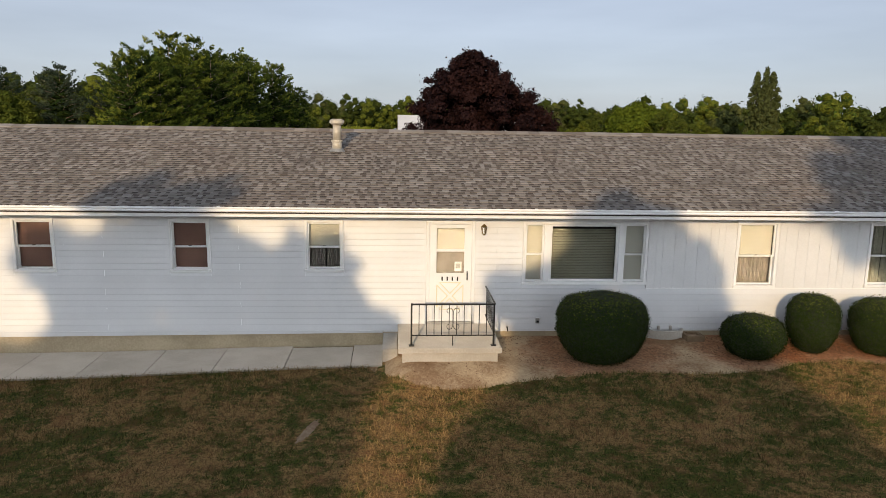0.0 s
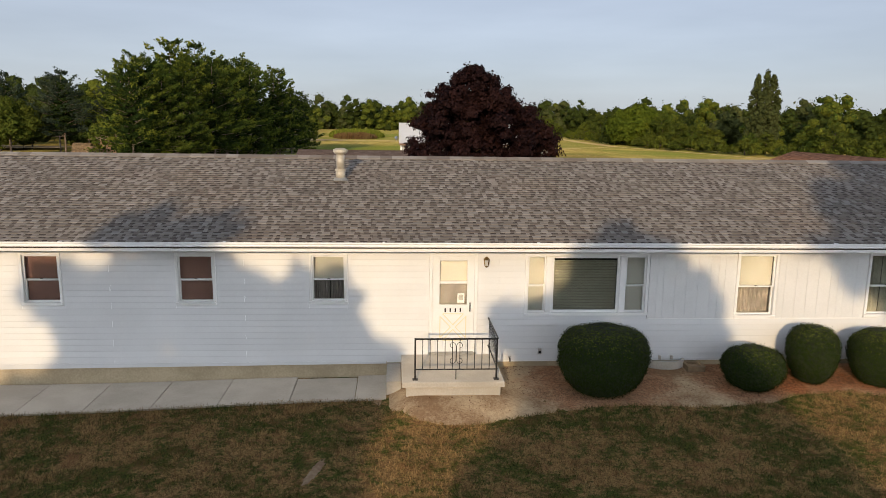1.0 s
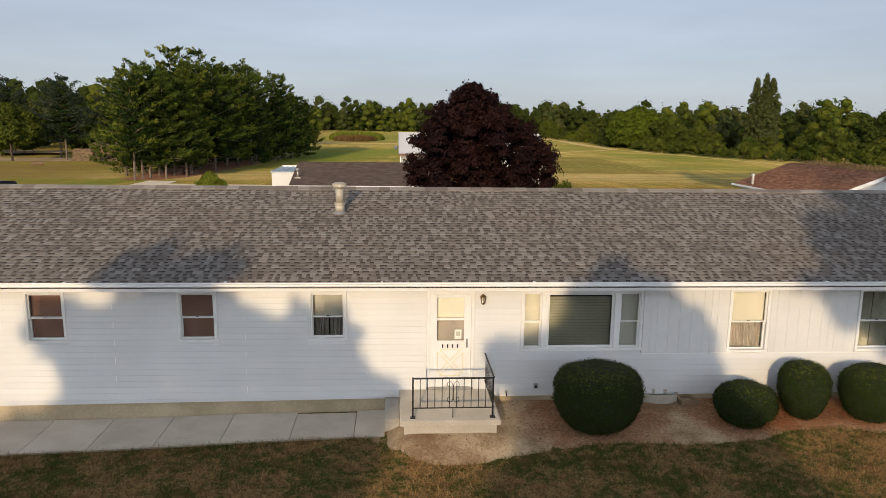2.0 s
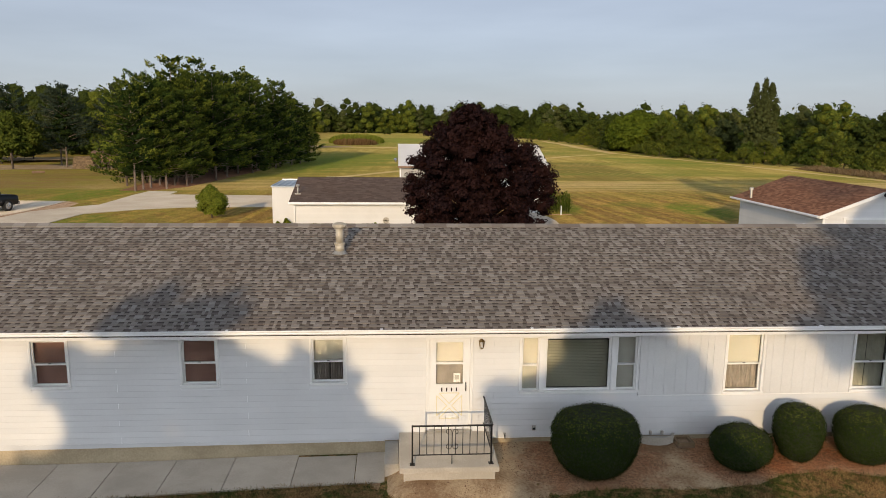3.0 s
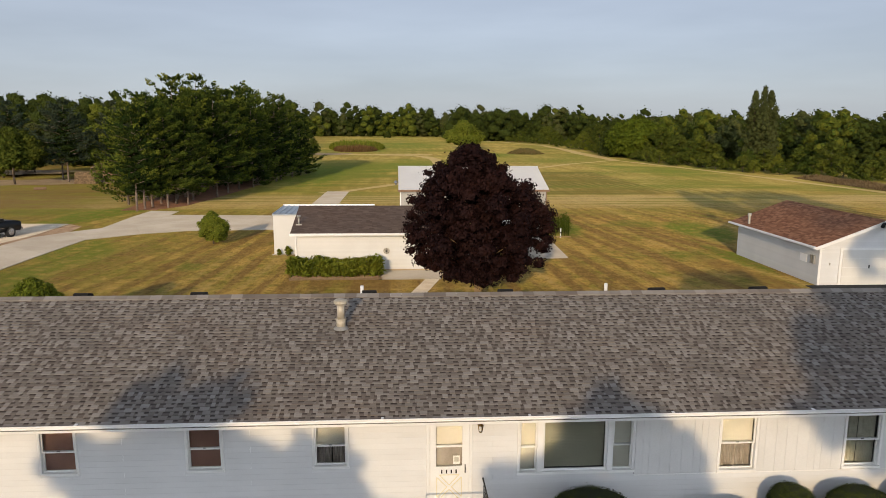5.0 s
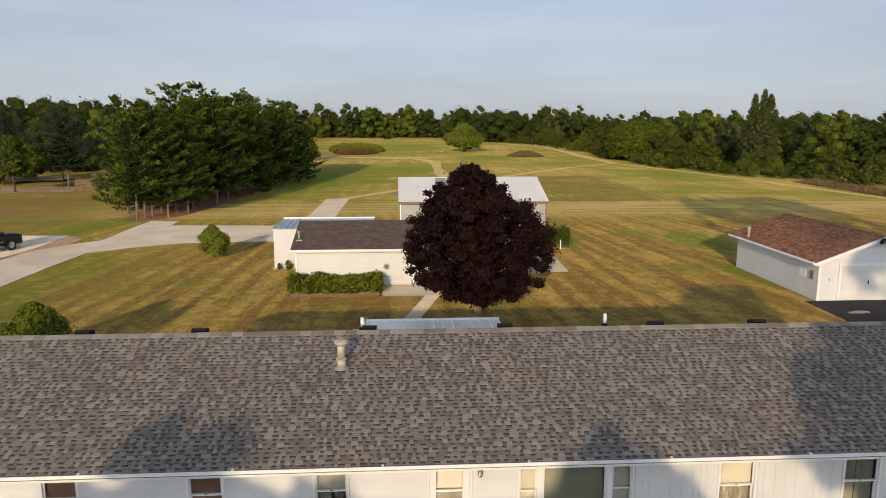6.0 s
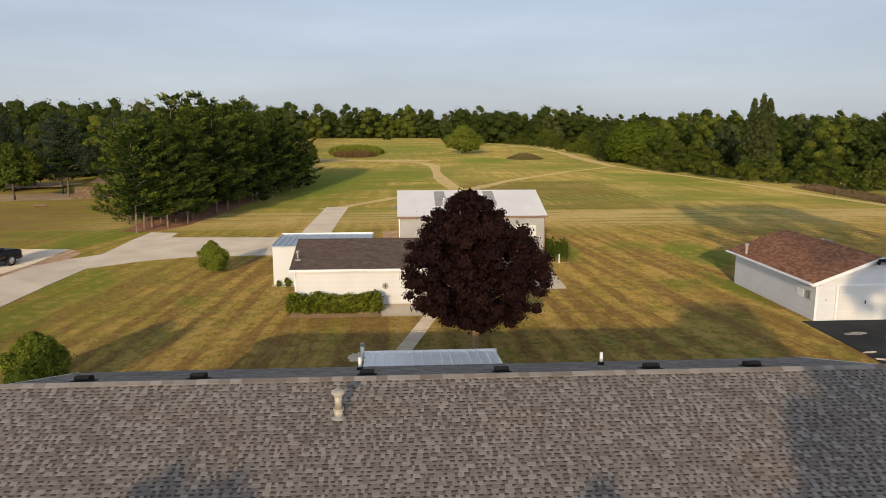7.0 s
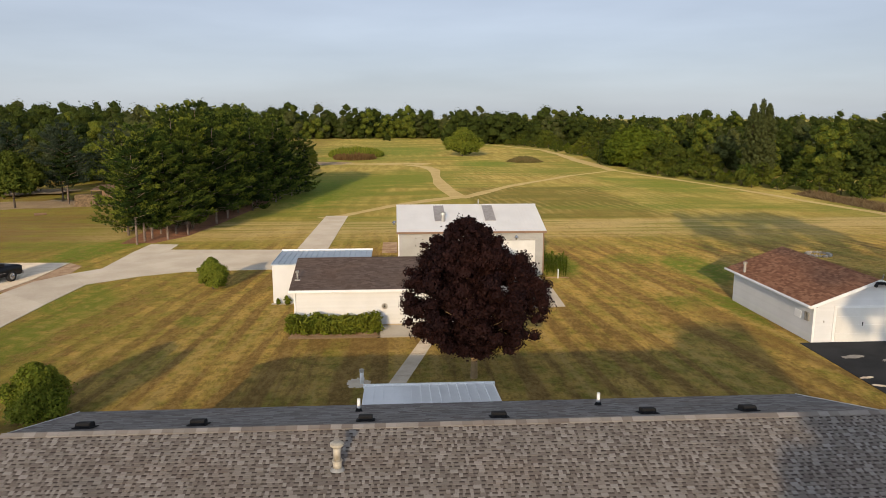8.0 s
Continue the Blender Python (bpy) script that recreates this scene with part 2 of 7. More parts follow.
    field_dry = k.mix(k.ramp(rows, 0.35, 0.65), (0.2242, 0.1702, 0.0418), (0.3277, 0.2553, 0.0741))
    field_green = k.mix(k.ramp(fine, 0.3, 0.7), (0.1150, 0.1242, 0.0181), (0.1840, 0.1782, 0.0323))
    patch = k.mix(0.35, k.noise((0.03, 0.04, 1), 6.0, 0.65), k.noise((0.08, 0.35, 1), 3.0, 0.6, 0.15))
    far = k.mix(k.ramp(patch, 0.42, 0.58), field_green, field_dry)
    # swaths of the mower across the field's near edge
    far = k.mix(k.math("MULTIPLY", between(y, 62.0, 76.0, 1.2, 3.0), k.ramp(k.noise((0.06, 0.9, 1), 4.0, 0.6), 0.40, 0.56, 0.15, 0.75)), far, (0.37, 0.275, 0.125))
    # rows of a sown block, running away, and the darker block beside it
    block = k.math("MULTIPLY", between(y, 79.0, 171.0, 1.5, 3.0), k.ramp(k.math("ADD", x, k.math("MULTIPLY", wob, 3.0)), 10.0, 13.0))
    dark_block = k.math("MULTIPLY", k.math("MULTIPLY", between(y, 77.0, 119.0, 0.8, 2.5), between(x, 10.5, 35.5, 0.8, 2.0)), 0.55)
    far = k.mix(dark_block, far, (0.108, 0.082, 0.020))
    furrow = k.math("SINE", k.math("ADD", k.math("ADD", k.math("MULTIPLY", x, 4.3), k.math("MULTIPLY", y, 0.42)), k.math("MULTIPLY", big, 9.0)))
    rowed = k.math("MULTIPLY", k.math("MULTIPLY", k.math("MULTIPLY", block, k.ramp(x, 40.0, 52.0, 1.0, 0.0)), k.ramp(k.noise(0.06, 4.0, 0.65), 0.42, 0.60)), k.ramp(k.math("ADD", furrow, k.math("MULTIPLY", mid, 1.2)), 0.4, 1.6, 0.0, 0.5))
    far = k.mix(rowed, far, (0.33, 0.255, 0.10))
    far = k.mix(k.ramp(grain, 0.51, 0.59, 0.0, 0.45), far, (0.105, 0.085, 0.021))
    # lush green; by grove and garage it also stands in for cast shade
    lush = k.mix(k.ramp(fine, 0.3, 0.7), (0.0598, 0.0989, 0.0076), (0.1207, 0.1667, 0.0162))
    for cx, cy, rx, ry, amount, turn in ((0.0, 262.0, 17.0, 38.0, 0.75, 0.0), (23.0, 190.0, 8.5, 13.0, 0.8, 0.0), (-16.0, 214.0, 14.0, 12.0, 0.5, 0.0), (1.0, 142.0, 5.0, 24.0, 0.45, 0.0),
                                         (48.0, 122.0, 7.0, 24.0, 0.55, 0.25), (36.0, 88.0, 22.0, 3.0, 0.4, 0.0), (-9.0, 118.0, 7.5, 28.0, 0.6, -0.12), (74.0, 262.0, 9.0, 30.0, 0.8, 0.0)):
        far = k.mix(oval(cx, cy, rx, ry, amount, turn), far, lush)
    c = k.mix(k.ramp(y, 3.0, 8.0), front, back)
    c = k.mix(k.ramp(k.math("ADD", y, k.math("MULTIPLY", big, 20.0)), 62.0, 82.0), c, far)
    # the farm yard to the left is greener
    yard = k.ramp(k.math("ADD", x, k.math("MULTIPLY", mid, 8.0)), -38.0, -24.0, 1.0, 0.0)
    c = k.mix(k.math("MULTIPLY", yard, k.ramp(y, 40.0, 60.0, 0.0, 0.8)), c, k.mix(k.ramp(k.noise((0.10, 0.35, 1), 5.0, 0.65), 0.40, 0.6), back_green, (0.145, 0.100, 0.033)))
    c = k.mix(k.math("MULTIPLY", yard, k.ramp(k.noise((0.3, 0.9, 1), 5.0, 0.7), 0.5, 0.62, 0.0, 0.55)), c, brown)
    for cx, cy, rx, ry, amount, turn in ((-16.0, 112.0, 6.0, 26.0, 0.8, 0.0), (-30.5, 57.5, 2.6, 9.5, 0.85, -0.25), (-36.0, 60.0, 5.0, 3.0, 0.5, 0.0), (12.8, 48.0, 2.4, 6.0, 0.8, 0.0), (25.3, 45.5, 2.6, 6.0, 0.9, 0.0),
                                         (22.3, 33.0, 0.9, 5.5, 0.85, 0.0), (21.0, 50.0, 2.6, 2.6, 0.55, 0.0), (19.5, 34.0, 2.0, 2.2, 0.5, 0.0), (-24.5, 38.0, 3.0, 6.5, 0.6, 0.5), (-23.5, 27.0, 2.2, 6.0, 0.6, 0.0), (-14.4, 31.2, 1.0, 1.6, 0.6, 0.0)):
        c = k.mix(oval(cx, cy, rx, ry, amount, turn, 1.6), c, lush)
    # worn brown earth along the garage and round the shed
    for cx, cy, rx, ry, amount, turn in ((20.6, 27.0, 1.0, 7.0, 0.8, 0.12), (-1.0, 26.0, 7.0, 1.3, 0.45, 0.0), (18.5, 24.0, 0.7, 8.0, 0.5, 0.2)):
        c = k.mix(oval(cx, cy, rx, ry, amount, turn, 1.6), c, brown)
    if not blade:
        rel = k.mix(0.5, k.noise(40.0, 5.0, 0.7), k.noise(3.0, 6.0, 0.75))
        k.bump(rel, 0.8, 0.06)
    k.b.inputs["Diffuse Roughness"].default_value = 1.0
    return k.out(c, 0.95, 0, 0.1)


def shingle_material(name, tones, bumps=60.0, stain=(0.05, 0.045, 0.042)):
    k = Nodes(name)
    r = k.math("FRACT", k.math("ADD", k.island(), k.random()))
    c = k.mix(k.ramp(r, 0.05, 0.5), tones[0], tones[1])
    c = k.mix(k.ramp(r, 0.5, 0.95), c, tones[2])
    grit = k.noise(90.0, 3.0, 0.8)
    c = k.mix(k.ramp(grit, 0.3, 0.75, 0.0, 0.35), c, tones[0])
    c = k.mix(k.ramp(k.noise(0.7, 3.0), 0.5, 0.8, 0.0, 0.3), c, stain)
    c = k.mix(k.ramp(k.noise(0.45, 4.0, 0.6), 0.48, 0.62, 0.0, 0.4), c, k.mix(1.0, c, (1.0, 0.92, 0.87), "MULTIPLY"))
    k.bump(k.noise(bumps, 4.0, 0.8), 0.5, 0.006)
    return k.out(c, 0.9, 0, 0.25)


def soil_material():
    """Trodden tan earth, rusty with dead needles round the yews."""
    k = Nodes("front_bed_soil")
    x, y = k.axis(0), k.axis(1)
    grit = k.noise(18.0, 5.0, 0.75)
    c = k.mix(k.ramp(k.mix(0.4, k.noise(1.1, 4.0), grit), 0.38, 0.62), (0.2800, 0.1711, 0.0928), (0.5600, 0.4205, 0.2610))
    rag = k.math("MULTIPLY", k.math("SUBTRACT", k.noise(3.0, 5.0, 0.7), 0.5), 2.2)
    rust = k.mix(k.ramp(grit, 0.35, 0.65), (0.1620, 0.0513, 0.0203), (0.4455, 0.1620, 0.0648))
    for cx, cy, rx, ry in ((2.9, -0.9, 1.5, 1.3), (6.0, -0.8, 1.1, 1.0), (7.3, -0.7, 1.2, 1.1), (9.2, -0.8, 2.0, 1.0)):
        d = k.math("ADD", k.math("POWER", k.math("DIVIDE", k.math("SUBTRACT", x, cx), rx), 2.0), k.math("POWER", k.math("DIVIDE", k.math("SUBTRACT", y, cy), ry), 2.0))
        c = k.mix(k.ramp(k.math("ADD", d, rag), 0.3, 1.5, 0.6, 0.0), c, rust)
    k.bump(k.noise(14.0, 6.0, 0.75), 1.0, 0.03)
    return k.out(c, 0.95, 0, 0.1)


def glass_material():
    k = Nodes("window_glass")
    k.b.inputs["Transmission Weight"].default_value = 1.0
    k.b.inputs["IOR"].default_value = 1.12
    return k.out((0.93, 0.95, 0.95), 0.01, 0, 0.5)


M = {}
M["turf"] = ground_material("turf")
M["turf_blade"] = ground_material("turf_tuft", True)
M["siding"] = plain("white_vinyl_siding", (0.65, 0.645, 0.63), (0.605, 0.60, 0.585), 0.8, 40.0, 0.45, 0.05, 0.002, vary=0.04)
M["panel"] = plain("painted_groove_panel", (0.655, 0.645, 0.62), (0.60, 0.59, 0.565), 1.2, 30.0, 0.55, 0.15, 0.003)
M["trim"] = plain("white_trim", (0.76, 0.75, 0.72), (0.71, 0.70, 0.67), 2.0, 40.0, 0.4, 0.05, 0.002)
M["door_white"] = plain("off_white_door_paint", (0.66, 0.64, 0.59), (0.60, 0.58, 0.53), 1.2, 30.0, 0.5, 0.08, 0.003)
M["metal_white"] = plain("white_aluminium", (0.86, 0.855, 0.84), (0.80, 0.795, 0.78), 1.5, 30.0, 0.3, 0.04, 0.002)
M["cream"] = plain("cream_moulding", (0.74, 0.66, 0.42), (0.68, 0.60, 0.38), 3.0, 40.0, 0.5, 0.05)
M["concrete"] = plain("weathered_concrete", (0.5800, 0.4988, 0.3886), (0.4756, 0.4002, 0.3074), 1.3, 35.0, 0.85, 0.3, 0.005, vary=0.12)
M["foundation"] = plain("parged_foundation", (0.53, 0.435, 0.285), (0.39, 0.31, 0.195), 0.9, 25.0, 0.85, 0.35, 0.006)
M["stoop"] = plain("stoop_concrete", (0.4620, 0.4180, 0.3520), (0.3630, 0.3300, 0.2750), 1.6, 30.0, 0.85, 0.3, 0.005)
M["drive"] = plain("driveway_concrete", (0.4371, 0.3952, 0.3301), (0.3534, 0.3116, 0.2511), 0.3500, 12.0, 0.85, 0.3, 0.008, vary=0.1)
M["asphalt"] = plain("asphalt", (0.026, 0.027, 0.030), (0.016, 0.017, 0.019), 0.6, 30.0, 0.9, 0.5, 0.008, spec=0.1)
M["soil"] = plain("bare_soil", (0.345, 0.250, 0.160), (0.195, 0.112, 0.064), 1.1, 14.0, 0.95, 1.0, 0.03)
M["soil_front"] = soil_material()
M["track"] = plain("dirt_track", (0.37, 0.285, 0.125), (0.29, 0.215, 0.085), 0.5, 6.0, 0.95, 0.4, 0.02)
M["needles"] = plain("pine_needle_litter", (0.19, 0.088, 0.045), (0.12, 0.056, 0.030), 0.8, 15.0, 0.95, 0.5, 0.02)
M["black"] = plain("black_iron", (0.018, 0.017, 0.016), (0.03, 0.028, 0.025), 4.0, 60.0, 0.45, 0.2, 0.002, 0.6)
# near-black rooms behind the panes: their dimness is put into the colour
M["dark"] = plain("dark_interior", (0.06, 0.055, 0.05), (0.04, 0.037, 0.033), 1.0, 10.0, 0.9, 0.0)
M["shade_brown"] = plain("brown_roller_shade", (0.29, 0.155, 0.11), (0.24, 0.125, 0.09), 2.0, 60.0, 0.8, 0.05)
M["inner"] = plain("pale_inner_door", (0.55, 0.51, 0.42), (0.50, 0.465, 0.385), 2.0, 40.0, 0.6, 0.05)
M["shade_cream"] = plain("cream_roller_shade", (0.50, 0.475, 0.39), (0.46, 0.435, 0.355), 2.0, 60.0, 0.8, 0.05)
M["curtain"] = plain("grey_curtain", (0.33, 0.29, 0.245), (0.24, 0.21, 0.175), 5.0, 60.0, 0.9, 0.1)
M["blind"] = plain("green_grey_blind", (0.25, 0.235, 0.165), (0.21, 0.195, 0.135), 2.0, 30.0, 0.5, 0.05)
M["glass"] = glass_material()
M["roof"] = shingle_material("grey_brown_shingle", ((0.1657, 0.1405, 0.1240), (0.2308, 0.2070, 0.1828), (0.3018, 0.2785, 0.2546)))
# dark and mid bands: printed granules, with shade beneath the tabs coloured in
M["roof_under"] = shingle_material("shingle_shadow_band", ((0.0401, 0.0311, 0.0274), (0.0547, 0.0437, 0.0383), (0.0765, 0.0620, 0.0547)))
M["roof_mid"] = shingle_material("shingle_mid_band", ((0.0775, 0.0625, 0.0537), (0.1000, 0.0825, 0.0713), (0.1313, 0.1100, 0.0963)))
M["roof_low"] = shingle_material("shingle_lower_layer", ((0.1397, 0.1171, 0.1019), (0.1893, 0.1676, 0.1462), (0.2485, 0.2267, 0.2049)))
M["roof_shed"] = shingle_material("brown_shingle", ((0.095, 0.066, 0.054), (0.125, 0.090, 0.073), (0.155, 0.114, 0.093)))
M["roof_red"] = shingle_material("red_brown_shingle", ((0.1980, 0.0875, 0.0475), (0.2820, 0.1300, 0.0700), (0.3780, 0.1875, 0.1050)), stain=(0.11, 0.050, 0.03))
M["galv"] = plain("galvanised_steel", (0.46, 0.44, 0.40), (0.36, 0.34, 0.30), 3.0, 30.0, 0.4, 0.1, 0.003, 0.6)
M["vent"] = plain("faded_tan_metal", (0.52, 0.47, 0.38), (0.42, 0.37, 0.29), 3.0, 25.0, 0.5, 0.1, 0.003, 0.2)
M["pvc"] = plain("white_pipe", (0.78, 0.78, 0.77), (0.70, 0.70, 0.69), 3.0, 40.0, 0.35, 0.03)
M["plastic_black"] = plain("black_plastic", (0.014, 0.014, 0.015), (0.02, 0.02, 0.021), 3.0, 40.0, 0.85, 0.1, spec=0.15)
M["steel_wall"] = plain("barn_steel_wall", (0.40, 0.395, 0.375), (0.33, 0.325, 0.305), 0.8, 20.0, 0.5, 0.1, 0.004, 0.2)
M["steel_roof"] = plain("white_steel_roof", (0.80, 0.78, 0.75), (0.73, 0.71, 0.68), 0.5, 20.0, 0.45, 0.08, 0.003)
M["annex_roof"] = plain("pale_blue_metal_roof", (0.52, 0.58, 0.63), (0.44, 0.50, 0.55), 0.8, 20.0, 0.4, 0.1, 0.003, 0.3)
M["skylight"] = plain("grey_fibreglass", (0.40, 0.375, 0.36), (0.30, 0.28, 0.27), 4.0, 20.0, 0.5, 0.1)
M["rust"] = plain("rusty_trim", (0.26, 0.16, 0.10), (0.20, 0.12, 0.075), 2.0, 20.0, 0.7, 0.2)
M["bark"] = plain("bark", (0.13, 0.10, 0.075), (0.075, 0.058, 0.044), 3.0, 25.0, 0.95, 0.8, 0.03, vary=0.2)
M["bark_pine"] = plain("pine_bark", (0.28, 0.215, 0.17), (0.17, 0.125, 0.098), 2.0, 15.0, 0.95, 0.8, 0.03, vary=0.2)
M["bark_maple"] = plain("maple_bark", (0.33, 0.23, 0.12), (0.24, 0.165, 0.085), 3.0, 20.0, 0.95, 0.6, 0.02)
M["wood_end"] = plain("cut_wood", (0.36, 0.25, 0.14), (0.25, 0.165, 0.09), 6.0, 40.0, 0.9, 0.3, vary=0.4)
M["carpaint"] = plain("black_car_paint", (0.012, 0.012, 0.014), (0.015, 0.015, 0.017), 1.0, 20.0, 0.3, 0.0, spec=0.3)
M["tyre"] = plain("tyre_rubber", (0.02, 0.02, 0.02), (0.028, 0.028, 0.028), 3.0, 40.0, 0.9, 0.2)
M["chrome"] = plain("chrome", (0.6, 0.6, 0.6), (0.5, 0.5, 0.5), 3.0, 40.0, 0.2, 0.0, metal=0.9)
M["dark_glass"] = plain("tinted_glass", (0.01, 0.012, 0.014), (0.014, 0.016, 0.018), 1.0, 10.0, 0.05, 0.0, spec=0.7)
M["brass"] = plain("aged_brass", (0.30, 0.20, 0.08), (0.20, 0.13, 0.05), 8.0, 60.0, 0.4, 0.2, metal=0.8)
M["stone"] = plain("field_stone", (0.36, 0.34, 0.31), (0.25, 0.235, 0.21), 3.0, 25.0, 0.9, 0.4, 0.01, vary=0.4)
M["leaf_maple"] = leafy("purple_maple_leaf", ((0.0100, 0.0054, 0.0060), (0.0165, 0.0082, 0.0086), (0.036, 0.0150, 0.0120)), 0.5, 0.10)
M["leaf_green"] = leafy("broad_leaf", ((0.0403, 0.0564, 0.0089), (0.0742, 0.0927, 0.0129), (0.1371, 0.1411, 0.0210), (0.0484, 0.0710, 0.0177)), 0.6, 0.15)
M["leaf_lime"] = leafy("lime_green_leaf", ((0.0663, 0.0874, 0.0078), (0.1131, 0.1342, 0.0117), (0.1677, 0.1755, 0.0187), (0.0858, 0.1092, 0.0125)), 0.6, 0.15)
M["leaf_shrub"] = leafy("shrub_leaf", ((0.0650, 0.0936, 0.0117), (0.1300, 0.1586, 0.0182), (0.2470, 0.2535, 0.0338)), 0.6, 0.15)
M["leaf_deep"] = leafy("deep_green_leaf", ((0.0216, 0.03456, 0.0072), (0.03888, 0.05472, 0.0108), (0.06912, 0.0828, 0.01584), (0.0468, 0.05904, 0.01296)), 0.6, 0.15)
M["leaf_grey"] = leafy("grey_green_leaf", ((0.0390, 0.0510, 0.0165), (0.0630, 0.0765, 0.0240), (0.0915, 0.1035, 0.0315), (0.0690, 0.0675, 0.0255)), 0.6, 0.15)
# darker inner needles, paler outer tips: shaded and sunlit boughs put into colour
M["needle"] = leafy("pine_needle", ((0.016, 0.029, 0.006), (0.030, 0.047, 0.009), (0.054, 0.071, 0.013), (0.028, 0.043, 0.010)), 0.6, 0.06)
M["needle_lit"] = leafy("pine_needle_lit", ((0.050, 0.074, 0.012), (0.095, 0.122, 0.018), (0.165, 0.180, 0.028), (0.072, 0.092, 0.016)), 0.6, 0.08)
M["needle_blue"] = leafy("spruce_needle", ((0.025, 0.036, 0.022), (0.04, 0.055, 0.033), (0.06, 0.075, 0.042), (0.04, 0.05, 0.03)), 0.6, 0.1)
# yellow-green tops: new growth, plus the light on the tops put into colour
M["yew_top"] = leafy("yew_lit_top", ((0.0416, 0.0640, 0.0096), (0.0768, 0.0992, 0.0144), (0.1360, 0.1440, 0.0224)), 0.7, 0.08)
M["yew"] = leafy("clipped_yew_leaf", ((0.009, 0.018, 0.004), (0.017, 0.030, 0.006), (0.033, 0.046, 0.009)), 0.7, 0.08)
# blackish fill under the leaves: the shade inside the bush, put into colour
M["yew_core"] = plain("yew_inner_shade", (0.024, 0.034, 0.008), (0.006, 0.008, 0.003), 14.0, 70.0, 0.95, 0.9, 0.03)
M["grass_dry"] = leafy("dry_grass_blade", ((0.12, 0.080, 0.040), (0.19, 0.13, 0.068), (0.26, 0.19, 0.10)), 0.8, 0.2)
M["reed"] = leafy("reed", ((0.10, 0.10, 0.035), (0.15, 0.135, 0.05), (0.19, 0.12, 0.06)), 0.8, 0.2)
M["reed_rust"] = leafy("rusty_weed", ((0.10, 0.055, 0.025), (0.16, 0.09, 0.04), (0.20, 0.135, 0.05)), 0.8, 0.2)
M["litter"] = leafy("fallen_leaf", ((0.085, 0.040, 0.020), (0.16, 0.080, 0.042), (0.27, 0.18, 0.11)), 0.8, 0.1)
M["pale_curtain"] = plain("pale_curtain", (0.46, 0.44, 0.34), (0.36, 0.345, 0.265), 5.0, 60.0, 0.9, 0.1)
M["sandy"] = plain("trodden_earth", (0.25, 0.185, 0.11), (0.16, 0.115, 0.068), 0.3, 4.0, 0.95, 0.5, 0.03)
# inner masses; shrub and needle tones are darkened to stand in for inner shade
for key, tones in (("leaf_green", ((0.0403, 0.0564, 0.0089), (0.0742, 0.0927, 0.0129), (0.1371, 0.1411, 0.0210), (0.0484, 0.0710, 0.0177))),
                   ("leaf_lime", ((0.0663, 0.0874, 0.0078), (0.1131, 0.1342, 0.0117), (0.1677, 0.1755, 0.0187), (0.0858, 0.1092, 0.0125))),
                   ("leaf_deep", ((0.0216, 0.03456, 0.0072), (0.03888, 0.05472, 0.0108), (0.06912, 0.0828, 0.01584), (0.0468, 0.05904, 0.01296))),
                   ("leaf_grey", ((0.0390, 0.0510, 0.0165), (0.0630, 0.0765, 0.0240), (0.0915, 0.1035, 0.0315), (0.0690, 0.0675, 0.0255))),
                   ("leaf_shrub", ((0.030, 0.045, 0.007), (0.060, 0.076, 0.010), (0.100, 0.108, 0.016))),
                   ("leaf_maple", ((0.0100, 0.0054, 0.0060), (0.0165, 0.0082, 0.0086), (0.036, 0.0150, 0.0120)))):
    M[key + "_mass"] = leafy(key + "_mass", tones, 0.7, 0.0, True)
M["needle_shade"] = leafy("needle_shade", ((0.010, 0.020, 0.005), (0.020, 0.034, 0.007), (0.034, 0.048, 0.010)), 0.8, 0.0, True)


# ---- ground ----
BACK = -0.25  # level behind the house


def bank(x, y):
    """Soil heaped round the stoop and along the wall."""
    by_stoop = smooth01((y + 2.75) / 1.1) * smooth01((x + 1.45) / 0.6) * (1 - smooth01((x - 0.6) / 1.6))
    by_wall = smooth01((y + 2.3) / 2.2) * smooth01((x + 0.2) / 1.6)
    return 0.20 * max(by_stoop, by_wall)


def level(x, y):
    """The ground's height: a gentle fall behind the house, a bank of soil against the right half of its front."""
    front = -0.13 * smooth01((-1.5 - x) / 7.0) + bank(x, y)
    front += 0.012 * noise.noise(Vector((x * 0.8, y * 0.8, 0))) * smooth01((-1.6 - y) / 0.6)
    return front + (BACK - front) * smooth01((y - 1.0) / 7.5)


def ground_sheet():
    xs = sorted(set([-4000, -2000, -900, -500, -300, -200, -140, -100, -75, -55, -42, -32, -26, -20, -16, 16, 20, 26, 32, 42, 55, 75, 100, 140, 200, 300, 500, 900, 2000, 4000]
                    + [round(-14 + 0.25 * i, 3) for i in range(113)]))
    ys = sorted(set([-4000, -2000, -900, -500, -300, -200, -120, -80, -55, -40, -30, -22, 12, 16, 22, 30, 40, 55, 75, 100, 140, 200, 300, 420, 600, 1000, 2000, 4000]
                    + [round(-15 + 0.25 * i, 3) for i in range(101)]))
    verts = [(x, y, level(x, y)) for y in ys for x in xs]
    w = len(xs)
    faces = [(j * w + i, j * w + i + 1, (j + 1) * w + i + 1, (j + 1) * w + i) for j in range(len(ys) - 1) for i in range(w - 1)]
    ob = raw("ground", verts, faces, M["turf"], None, "parched lawn and hayfield with brown and green patches", True)
    return tagged(ob, "", "ground", "", "structure")


ground_sheet()


def along(points, x):
    """Straight lines through points (x, y), read at x."""
    for (x0, y0), (x1, y1) in zip(points, points[1:]):
        if x <= x1:
            return y0 + (y1 - y0) * max(0.0, (x - x0)) / (x1 - x0)
    return points[-1][1]


